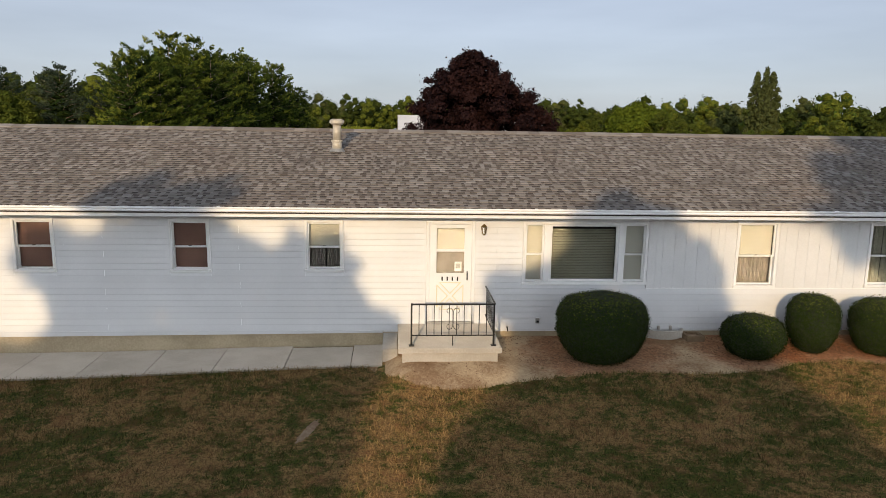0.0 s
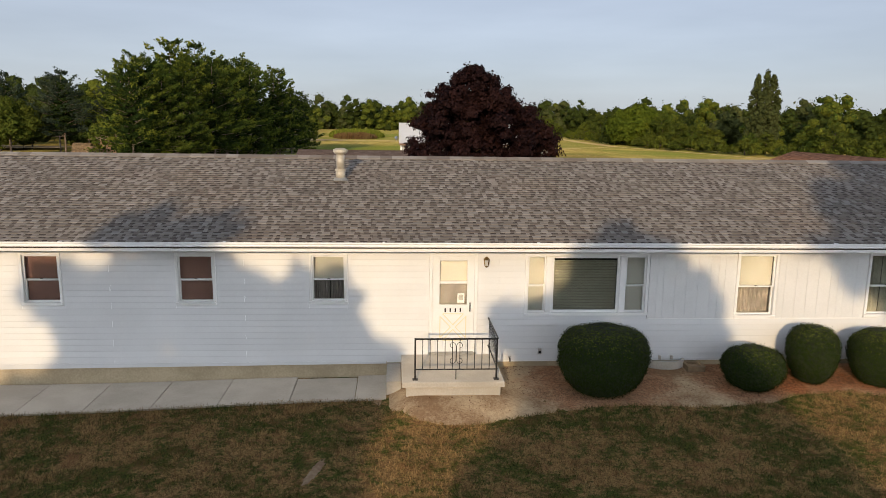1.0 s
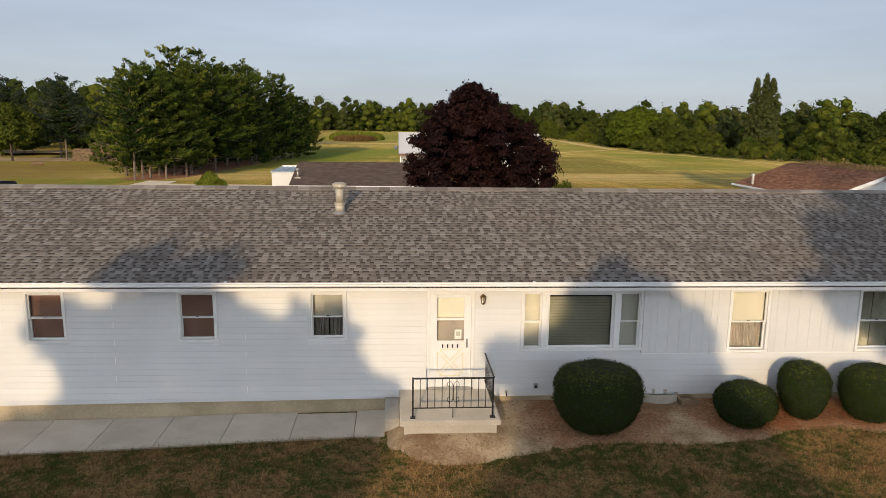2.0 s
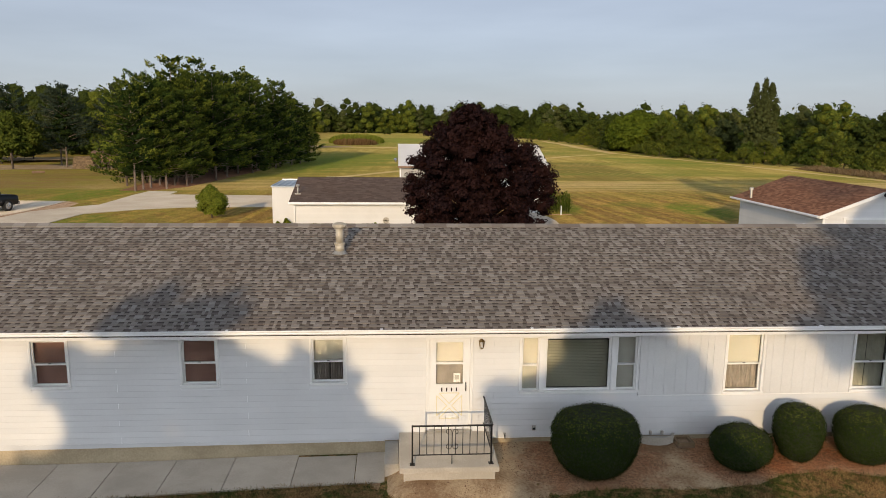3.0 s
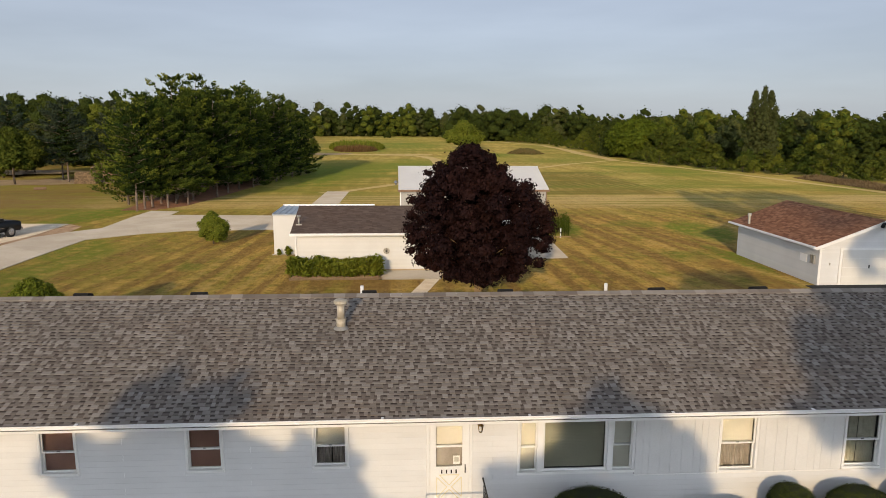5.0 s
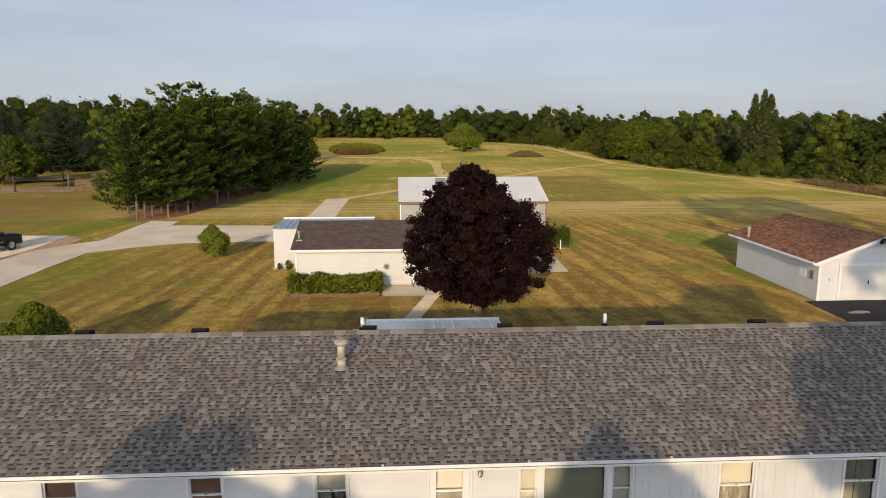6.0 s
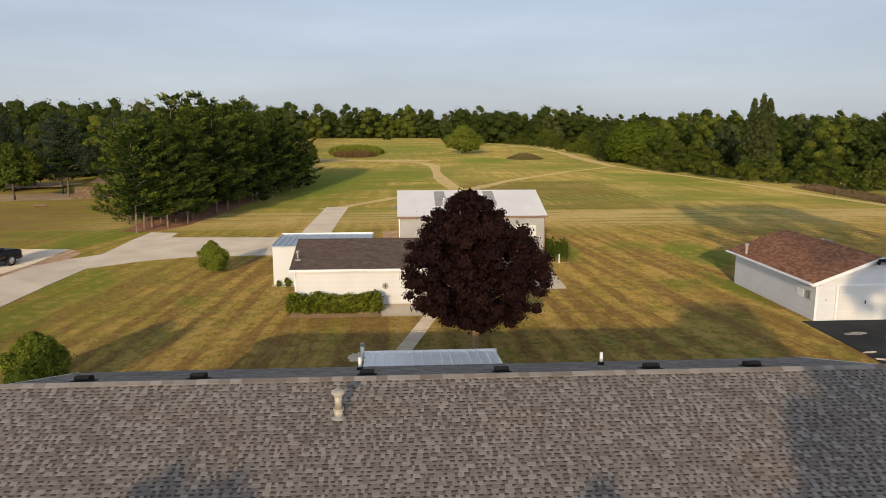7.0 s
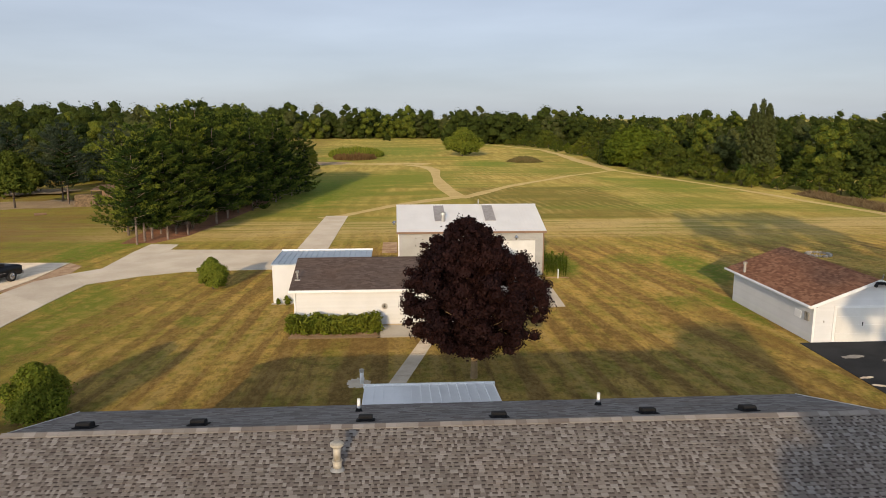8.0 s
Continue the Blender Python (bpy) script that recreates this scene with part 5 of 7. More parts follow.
for i in range(18):
    x = AX0 - 0.05 + (AX1 - AX0 + 0.08) * i / 17
    part("rib", boxed(x, x + 0.05, AY0 - 0.12, AY1 + 0.12, 2.585, 2.64), M["annex_roof"], annex)
part("rear_flashing", boxed(AX0 - 0.08, AX1 + 0.12, AY1 + 0.10, AY1 + 0.16, 2.52, 2.70), M["metal_white"], annex)
part("sill", boxed(AX0 - 0.1, SX0, AY0 - 0.25, AY0 - 0.02, BACK - 0.05, BACK + 0.06), M["drive"], annex)

# steel barn
barn = thing("steel_barn", (5.1, 48.3, BACK), "grey steel barn with a white metal roof and rusty trim", "barn")
BX0, BX1, BY0, BY1 = -0.80, 11.05, 43.3, 53.3
bw = part("wall", boxed(BX0, BX1, BY0, BY1, BACK - 0.1, 3.52), M["steel_wall"], barn)
x = BX0
while x < BX1 - 0.05:
    part("wall_rib", boxed(x, x + 0.04, BY0 - 0.028, BY0 - 0.001, BACK, 3.45), M["steel_wall"], bw)
    x += 0.23
part("roof", prism(bmesh.new(), [(42.95, 3.55), (48.3, 5.10), (53.65, 3.55), (53.65, 3.47), (48.3, 5.02), (42.95, 3.47)], "x", -0.98, 11.25), M["steel_roof"], barn)
barn_slope = (5.10 - 3.55) / 5.35
for i in range(40):
    x = -0.95 + 12.15 * i / 39
    part("roof_rib", prism(bmesh.new(), [(42.95, 3.551), (48.3, 5.101), (48.3, 5.122), (42.95, 3.572)], "x", x, x + 0.03), M["steel_roof"], barn)
part("ridge_cap", prism(bmesh.new(), [(48.05, 5.06), (48.3, 5.15), (48.55, 5.06), (48.3, 5.125)], "x", -1.0, 11.27), M["steel_roof"], barn)
part("eave_trim", boxed(-1.0, 11.27, 42.90, 42.945, 3.40, 3.56), M["rust"], barn, "rusty brown eave trim")
part("corner_trim", boxed(BX1 - 0.02, BX1 + 0.07, BY0 - 0.05, BY0 + 0.1, BACK, 3.47), M["rust"], barn)
part("corner_trim", boxed(BX0 - 0.07, BX0 + 0.02, BY0 - 0.05, BY0 + 0.1, BACK, 3.47), M["metal_white"], barn)
part("gable", prism(bmesh.new(), [(BY0, 3.525), (BY1, 3.525), (48.3, 4.98)], "x", BX0, BX0 + 0.1), M["steel_wall"], barn)
part("gable", prism(bmesh.new(), [(BY0, 3.525), (BY1, 3.525), (48.3, 4.98)], "x", BX1 - 0.1, BX1), M["steel_wall"], barn)
for x in (2.2, 6.45):
    bm = prism(bmesh.new(), [(44.9, 3.55 + barn_slope * 1.95 + 0.03), (48.0, 3.55 + barn_slope * 5.05 + 0.03), (48.0, 3.55 + barn_slope * 5.05 + 0.055), (44.9, 3.55 + barn_slope * 1.95 + 0.055)], "x", x, x + 0.9)
    sk = part("skylight", bm, M["skylight"], barn, "grey ribbed fibreglass skylight")
    for i in range(6):
        xx = x + 0.03 + 0.16 * i
        part("skylight_rib", prism(bmesh.new(), [(44.9, 3.55 + barn_slope * 1.95 + 0.056), (48.0, 3.55 + barn_slope * 5.05 + 0.056), (48.0, 3.55 + barn_slope * 5.05 + 0.075), (44.9, 3.55 + barn_slope * 1.95 + 0.075)], "x", xx, xx + 0.04), M["skylight"], sk)
big = part("overhead_door", boxed(7.5, 10.38, BY0 - 0.06, BY0 - 0.03, BACK + 0.03, 2.72), M["door_white"], barn, "white sectional overhead door")
for i in range(5):
    z = BACK + 0.05 + 0.585 * i
    part("section", boxed(7.54, 10.34, BY0 - 0.085, BY0 - 0.062, z, z + 0.565), M["door_white"], big)
part("door_header", boxed(7.3, 10.55, BY0 - 0.07, BY0 - 0.03, 2.73, 2.86), M["galv"], barn)
part("roof_pipe", tubed((6.2, 48.2, 5.0), (6.2, 48.2, 5.55), 0.05, 0.05, 8), M["galv"], barn)
bm = tubed((2.9, 45.0, 4.05), (2.9, 45.0, 4.65), 0.16, 0.16, 12)
tube(bm, (2.9, 45.0, 4.66), (2.9, 45.0, 4.86), 0.25, 0.22, 12)
tube(bm, (2.9, 45.0, 4.861), (2.9, 45.0, 4.98), 0.22, 0.02, 12)
part("roof_turbine", bm, M["galv"], barn, "galvanised roof ventilator")


def yard_light(x, y, z, dx, host):
    bm = tubed((x, y, z), (x + dx * 0.5, y - 0.35, z + 0.15), 0.025, 0.025, 6)
    tube(bm, (x + dx * 0.5, y - 0.35, z + 0.16), (x + dx * 0.5, y - 0.35, z - 0.02), 0.07, 0.19, 12)
    tube(bm, (x + dx * 0.5, y - 0.35, z - 0.021), (x + dx * 0.5, y - 0.35, z - 0.20), 0.10, 0.06, 12)
    part("yard_light", bm, M["chrome"], host, "bell-shaped metal yard light")


yard_light(8.75, BY0 - 0.02, 3.05, 0.0, barn)
yard_light(BX0, BY0 + 3.0, 3.9, -0.8, barn)

# garage with a red-brown roof
garage = thing("garage", (27.0, 29.4, BACK), "white sided garage with a red-brown shingle roof", "garage")
QX0, QX1, QY0, QY1, QR = 23.05, 30.05, 24.42, 34.35, 26.55
part("wall", boxed(QX0, QX1, QY0, QY1, BACK - 0.1, 2.0), M["siding"], garage)
gw = part("front_cladding", boxed(QX0, QX1, QY0 - 0.004, QY0 - 0.001, BACK, 2.0), M["siding"], garage)
QSL = (3.58 - 2.08) / (QR - 22.55)
clad(gw, QX0, 24.24, QY0, BACK + 0.12, 2.0)
clad(gw, QX0, QX1, QY0, 1.90, 3.46, 0.127, lambda z: (max(QX0, 22.55 + (z - 2.0) / QSL), min(QX1, 30.60 - (z - 2.0) / QSL)))
part("gable", prism(bmesh.new(), [(QX0, 2.001), (QX1, 2.001), (QR, 3.44)], "y", QY0 + 0.004, QY0 + 0.1), M["siding"], garage)
part("gable", prism(bmesh.new(), [(QX0, 2.001), (QX1, 2.001), (QR, 3.44)], "y", QY1 - 0.1, QY1), M["siding"], garage)
side = part("side_cladding", boxed(QX0 - 0.004, QX0 - 0.001, QY0, QY1, BACK, 2.0), M["siding"], garage)
z = BACK + 0.12
while z < 1.98:
    bm = bmesh.new()
    prism(bm, [(QX0 - 0.018, z), (QX0 - 0.016, z + 0.006), (QX0 - 0.005, z + 0.127), (QX0 - 0.0045, z)], "y", QY0, QY1)
    part("siding_board", bm, M["siding"], side)
    z += 0.127
part("roof", prism(bmesh.new(), [(22.55, 2.08), (QR, 3.58), (30.60, 2.08), (30.60, 1.97), (QR, 3.47), (22.55, 1.97)], "y", 23.95, 34.65), M["roof_red"], garage, "red-brown shingle roof, faded in streaks")


def side_shingles():
    rng = np.random.default_rng(11)
    run = math.hypot(QR - 22.55, 3.58 - 2.08)
    up = np.array([(QR - 22.55) / run, 0, (3.58 - 2.08) / run])
    nrm = np.array([-up[2], 0, up[0]])
    verts, faces = [], []
    n = int(run / 0.14)
    for i in range(n):
        y = 23.95 - rng.uniform(0, 0.3)
        while y < 34.65:
            w = rng.uniform(0.24, 0.40)
            a, b = max(y, 23.95), min(y + w - 0.006, 34.65)
            if b - a > 0.03:
                base = np.array([22.55, 0, 2.082])
                lo, hi, t = base + up * run * i / n, base + up * (run * (i + 1) / n + 0.01), rng.uniform(0.006, 0.012)
                o = len(verts)
                verts += [tuple(lo + nrm * t + [0, b, 0]), tuple(lo + nrm * t + [0, a, 0]), tuple(hi + nrm * 0.002 + [0, a, 0]), tuple(hi + nrm * 0.002 + [0, b, 0]),
                          tuple(lo + [0, b, 0]), tuple(lo + [0, a, 0])]
                faces += [(o, o + 1, o + 2, o + 3), (o + 4, o + 5, o + 1, o)]
            y += w
    raw("shingles", verts, faces, M["roof_red"], garage, "", False, "stuff")


side_shingles()
part("eave_fascia", boxed(22.50, 22.545, 23.93, 34.67, 1.94, 2.09), M["trim"], garage)
part("gutter", boxed(22.40, 22.495, 23.93, 34.67, 1.98, 2.08, bevel=0.015), M["metal_white"], garage)
part("soffit", boxed(22.55, QX0, 23.95, 34.65, 1.935, 1.965), M["trim"], garage)
for s in (-1, 1):
    xs = [(22.55, 1.90), (QR, 3.40), (QR, 3.59), (22.55, 2.09)] if s < 0 else [(30.60, 1.90), (QR + 0.001, 3.40), (QR + 0.001, 3.59), (30.60, 2.09)]
    part("rake_board", prism(bmesh.new(), xs, "y", 23.90, 23.945), M["trim"], garage)
for x in (QX0 - 0.02,):
    part("corner_board", boxed(x, x + 0.14, QY0 - 0.025, QY0 - 0.019, BACK, 1.98), M["trim"], garage)
gd = part("overhead_door", boxed(24.39, 28.95, QY0 - 0.03, QY0 - 0.005, BACK + 0.03, 1.80), M["trim"], garage, "white sectional garage door")
for i in range(4):
    z = BACK + 0.04 + 0.51 * i
    part("section", boxed(24.42, 28.92, QY0 - 0.055, QY0 - 0.032, z, z + 0.495), M["door_white"], gd)
part("door_trim", boxed(24.25, 24.39, QY0 - 0.05, QY0 - 0.02, BACK + 0.03, 1.812), M["trim"], garage)
part("door_trim", boxed(24.25, 29.10, QY0 - 0.05, QY0 - 0.02, 1.815, 1.94), M["trim"], garage)
part("lock_handle", boxed(26.0, 26.06, QY0 - 0.08, QY0 - 0.056, 0.75, 0.95), M["black"], gd)
part("bell_box", boxed(23.66, 23.72, QY0 - 0.05, QY0 - 0.02, 0.95, 1.08), M["galv"], garage)
for y in (24.75, 25.0):
    part("service_box", boxed(QX0 - 0.12, QX0 - 0.02, y, y + 0.16, 0.95, 1.45, bevel=0.01), M["galv"], garage, "grey service box")
part("side_vent", boxed(QX0 - 0.05, QX0 - 0.02, 25.6, 26.3, 0.90, 1.35), M["metal_white"], garage)
bm = tubed((22.85, 32.5, 2.2), (22.85, 32.5, 2.75), 0.09, 0.09, 10)
tube(bm, (22.85, 32.5, 2.76), (22.85, 32.5, 2.92), 0.14, 0.14, 10)
part("roof_pipe", bm, M["galv"], garage, "galvanised roof pipe")
bm = boxed(26.22, 26.62, 23.66, 23.88, 3.34, 3.48)
for x in (26.2, 26.64):
    tube(bm, (x, 23.75, 3.42), (x + (-0.15 if x < 26.4 else 0.15), 23.6, 3.28), 0.06, 0.11, 10)
part("floodlight", bm, M["plastic_black"], garage, "twin black floodlight under the gable")
part("lamp_arm", tubed((26.55, 23.85, 3.56), (26.55, 23.75, 3.92), 0.03, 0.03, 6), M["galv"], garage)


# ---- trees and plants ----
def unit(rng, n):
    v = rng.normal(size=(n, 3))
    return v / np.linalg.norm(v, axis=1, keepdims=True)


def leaves(centres, size, rng, flat=0.0, stretch=1.5, droop=0.0, facing=None):
    """Kite-shaped leaf quads, one at each centre, at random slants; flat: 1 lays them level; facing: ways that they lean towards."""
    n = len(centres)
    nrm = unit(rng, n)
    if facing is None:
        nrm[:, 2] = np.abs(nrm[:, 2]) + flat * 1.5
    else:
        nrm = nrm * 0.55 + facing
    nrm /= np.linalg.norm(nrm, axis=1, keepdims=True)
    a = np.cross(nrm, unit(rng, n))
    a /= np.linalg.norm(a, axis=1, keepdims=True) + 1e-9
    b = np.cross(nrm, a)
    s = (size * rng.uniform(0.6, 1.3, n))[:, None]
    a, b = a * s * 0.5 * stretch, b * s * 0.5
    dip = np.zeros((n, 3))
    dip[:, 2] = -droop * s[:, 0]
    return np.stack([centres - a, centres - b * 0.9 + nrm * s * 0.12, centres + a + dip, centres + b + nrm * s * 0.12], axis=1)


def lobed(rng, centres, radii, per, squash=0.8, rough=0.22):
    """Leaf places over bulging lobes: a dented skin with some depth, and the outward way at each."""
    spots, ways = [], []
    for c, r in zip(centres, radii):
        k = max(6, int(per * r * r))
        d = unit(rng, k)
        d[:, 2] = np.where(d[:, 2] < -0.45, -d[:, 2], d[:, 2])
        ph = rng.uniform(0, 6.28, 6)
        dent = np.sin(4.1 * d[:, 0] + ph[0]) * np.sin(4.3 * d[:, 1] + ph[1]) + 0.7 * np.sin(7.3 * d[:, 2] + ph[2]) * np.sin(7.9 * d[:, 0] + ph[3]) + 0.5 * np.sin(12.0 * d[:, 1] + ph[4]) * np.sin(11.0 * d[:, 2] + ph[5])
        reach = r * (1 + rough * dent * 0.7) * rng.uniform(0.62, 1.14, k) + rng.exponential(0.03, k) * r
        p = d * reach[:, None]
        p[:, 2] *= squash
        spots.append(p + c)
        ways.append(d)
    return np.concatenate(spots), np.concatenate(ways)


def clumped(rng, centres, radii, per, squash=0.75, shell=0.55):
    """Points filling clumps: mostly in the outer part of each."""
    out = []
    for c, r in zip(centres, radii):
        k = max(4, int(per * r * r))
        v = unit(rng, k) * (r * rng.uniform(shell, 1.0, k) ** 0.6)[:, None]
        v[:, 2] *= squash
        out.append(v + c)
    return np.concatenate(out)


def limbs(bm, foot, height, rng, r0, spread, n=7, start=0.35, sides=7):
    """A tapered, slightly crooked trunk with limbs."""
    pts = [Vector(foot)]
    for i in range(1, 6):
        t = i / 5
        pts.append(Vector(foot) + Vector((rng.normal() * 0.03 * height * t, rng.normal() * 0.03 * height * t, height * 0.85 * t)))
    for i in range(5):
        tube(bm, pts[i], pts[i + 1], r0 * (1 - 0.18 * i), r0 * (1 - 0.18 * (i + 1)), sides)
    for i in range(n):
        t = start + (0.9 - start) * (i + 0.5) / n
        k = min(4, int(t * 5))
        p = pts[k].lerp(pts[k + 1], t * 5 - k)
        a = i * 2.4 + rng.uniform(0, 0.6)
        q = p + Vector((math.cos(a), math.sin(a), 0.55)) * spread * rng.uniform(0.6, 1.0) * (1.1 - 0.5 * t)
        tube(bm, p, q, r0 * 0.38 * (1.1 - t), r0 * 0.08, 5)


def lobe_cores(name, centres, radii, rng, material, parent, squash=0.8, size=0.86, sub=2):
    """The inner mass of each leafy lobe, darkened for shade in some kinds: dented, joined."""
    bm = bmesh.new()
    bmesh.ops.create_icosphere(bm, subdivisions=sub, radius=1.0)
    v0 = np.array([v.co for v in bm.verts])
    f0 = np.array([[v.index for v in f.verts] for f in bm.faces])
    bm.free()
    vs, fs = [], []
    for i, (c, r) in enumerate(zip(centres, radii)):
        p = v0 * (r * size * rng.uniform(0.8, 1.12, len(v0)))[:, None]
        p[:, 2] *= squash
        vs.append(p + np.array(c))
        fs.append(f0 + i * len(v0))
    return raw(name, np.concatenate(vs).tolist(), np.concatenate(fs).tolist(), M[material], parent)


def broadleaf(name, label, seed, height, width, material, leaf, per, lobes=26, bare=0.16, shape=1.0, bark="bark", category="tree", group=""):
    """A broad-leaved tree: trunk with limbs, and a crown of leafy lobes with an uneven outline and dark gaps between."""
    rng = np.random.default_rng(seed)
    t = thing(name, (0, 0, 0), label, category, group)
    bm = bmesh.new()
    limbs(bm, (0, 0, -0.15), height, rng, 0.016 * height + 0.03, width * 0.36, 9, max(0.18, bare), 7)
    part("trunk", bm, M[bark], t, "", True)
    c, r = [], []
    lo = height * bare
    if group:
        lobes = max(8, int(lobes * 0.7))
    for i in range(lobes):
        f = (i + 0.5) / lobes
        rad = width * rng.uniform(0.15, 0.27) * (1.0 - 0.35 * f)
        z = lo + rad * 0.6 + (height - lo - rad * 1.5) * f
        g = (f - 0.36) / 0.64 if f > 0.36 else (0.36 - f) / 0.60
        reach = width * 0.5 * max(0.04, 1 - abs(g) ** (2.0 * shape)) ** 0.6 * rng.uniform(0.65, 1.12)
        a = i * 2.39996 + rng.uniform(-0.6, 0.6)
        d = max(0.0, reach - rad * 0.8) * rng.uniform(0.5, 1.0) ** 0.5
        c.append((d * math.cos(a), d * math.sin(a), z))
        r.append(rad)
    # each lobe carries smaller ones on its outer side, so that the outline breaks up at two scales
    sc, sr = [], []
    for (x, y, z), rad in zip(c, r):
        for d in unit(rng, 6):
            out = np.array([x, y, 0.0]) / (math.hypot(x, y) + 0.6)
            d = d * 0.8 + out * 0.6 + np.array([0, 0, 0.35])
            d /= np.linalg.norm(d)
            sc.append((x + d[0] * rad * 0.78, y + d[1] * rad * 0.78, z + d[2] * rad * 0.72))
            sr.append(rad * rng.uniform(0.25, 0.48))
    pts, ways = lobed(rng, np.array(sc + c), sr + [q * 0.92 for q in r], per * 0.8, 0.8, 0.34)
    ways[:, 2] += 0.25
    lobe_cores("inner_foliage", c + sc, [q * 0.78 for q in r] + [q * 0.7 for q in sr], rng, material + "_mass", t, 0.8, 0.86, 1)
    keep = pts[:, 2] > 0.02
    quads("crown", leaves(pts[keep], leaf, rng, 0.0, 1.4, 0.1, ways[keep]), M[material], t)
    return t


def sprays(centres, ways, length, width, rng):
    """Slim tufts, each a bent kite that points along its way."""
    n = len(centres)
    a = ways + rng.normal(size=(n, 3)) * 0.45
    a /= np.linalg.norm(a, axis=1, keepdims=True)
    b = np.cross(a, unit(rng, n))
    b /= np.linalg.norm(b, axis=1, keepdims=True) + 1e-9
    nrm = np.cross(a, b)
    s = rng.uniform(0.6, 1.3, n)[:, None]
    a, b = a * s * length * 0.5, b * s * width * 0.5
    return np.stack([centres - a, centres - b + nrm * s * width * 0.2, centres + a, centres + b + nrm * s * width * 0.2], axis=1)


def pine(name, label, seed, height, width, material, group="", bare=0.22, bark="bark_pine", tip=None, tufts=24, slim=1.0):
    """A conifer: a straight trunk and uneven whorls of boughs; each bough is a row of plumes that point out and up."""
    rng = np.random.default_rng(seed)
    t = thing(name, (0, 0, 0), label, "tree", group)
    bm = tubed((0, 0, -0.15), (0.05, 0.03, height * 0.5), 0.010 * height + 0.02, 0.007 * height, 9)
    tube(bm, (0.05, 0.03, height * 0.5), (0, 0, height * 0.97), 0.007 * height, 0.02, 8)
    inner, inner_way, outer, outer_way = [], [], [], []
    whorls = int(height * 1.05)
    for i in range(whorls):
        f = i / (whorls - 1)
        z = height * (bare + (0.985 - bare) * f)
        reach = width * 0.5 * (1 - f) ** 0.5 * (1.0 if f > 0.15 else 0.72 + 1.9 * f) + 0.35
        n = rng.integers(4, 7) if f < 0.85 else 4
        a0 = rng.uniform(0, 6.28)
        for j in range(n):
            a = a0 + 2 * math.pi * j / n + rng.uniform(-0.35, 0.35)
            L = reach * rng.uniform(0.55, 1.2)
            rise = rng.uniform(-0.10, 0.25) + 0.5 * f
            if rng.random() < 0.12:
                continue
            flat = np.array([math.cos(a), math.sin(a), 0.0])
            side = np.array([-math.sin(a), math.cos(a), 0.0])
            z0 = z + rng.uniform(-0.6, 0.6)
            if f < 0.75:
                tube(bm, (0.04, 0.02, z0), tuple(np.array([0, 0, z0]) + (flat + [0, 0, rise]) * L * 0.8), 0.045 * (1 - 0.7 * f), 0.01, 4, False)
            for k in range(3 + int(L * 2.3)):
                s = 0.25 + 0.75 * rng.random() ** 0.7
                off = rng.uniform(-1, 1) * 0.42 * L * (1.15 - s)
                root = np.array([0, 0, z0]) + flat * (s * L) + side * off + [0, 0, rise * s * L + 0.10 * L * s * s]
                way = flat * 0.8 + side * (off / L) * 1.6 + [0, 0, rng.uniform(0.1, 0.8) + 0.3 * f]
                way /= np.linalg.norm(way)
                size = rng.uniform(0.7, 1.2) * (1 - 0.35 * f)
                m = tufts
                g = rng.uniform(0.0, 1.0, m)
                p = root + way[None, :] * (g * size)[:, None] + rng.normal(size=(m, 3)) * [0.16, 0.16, 0.10] * (1.15 - 0.6 * g)[:, None]
                # outer plume ends take the tip colour, in pines as if sunlit
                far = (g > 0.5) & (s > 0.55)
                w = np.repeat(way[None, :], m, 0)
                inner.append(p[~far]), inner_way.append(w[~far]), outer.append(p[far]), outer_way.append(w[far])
    part("trunk", bm, M[bark], t, "", True)
    c, r = [], []
    for i in range(22):
        f = (i + 0.5) / 22
        rad = width * 0.5 * (1 - f) ** 0.5 * 0.30 + 0.08
        a = i * 2.39996
        c.append((math.cos(a) * rad * 0.7, math.sin(a) * rad * 0.7, height * (bare + 0.03 + (0.90 - bare) * f)))
        r.append(rad)
    lobe_cores("inner_foliage", c, r, rng, "needle_shade", t, 0.45, 1.0, 1)
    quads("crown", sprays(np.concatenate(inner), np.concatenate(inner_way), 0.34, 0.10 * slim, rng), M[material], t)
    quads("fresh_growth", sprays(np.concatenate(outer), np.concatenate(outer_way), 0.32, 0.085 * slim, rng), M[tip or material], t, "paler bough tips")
    return t


def at(x, y, turn, sx, sz=None, z=BACK):
    return pose(x, y, z, 0, 0, turn) @ Matrix.Diagonal((sx, sx, sz or sx, 1))


def strew(proto, spots):
    """The first spot takes the thing itself, the others its copies."""
    for i, m in enumerate(spots):
        if i == 0:
            proto.matrix_basis = m
        else:
            copy_thing(proto, m)


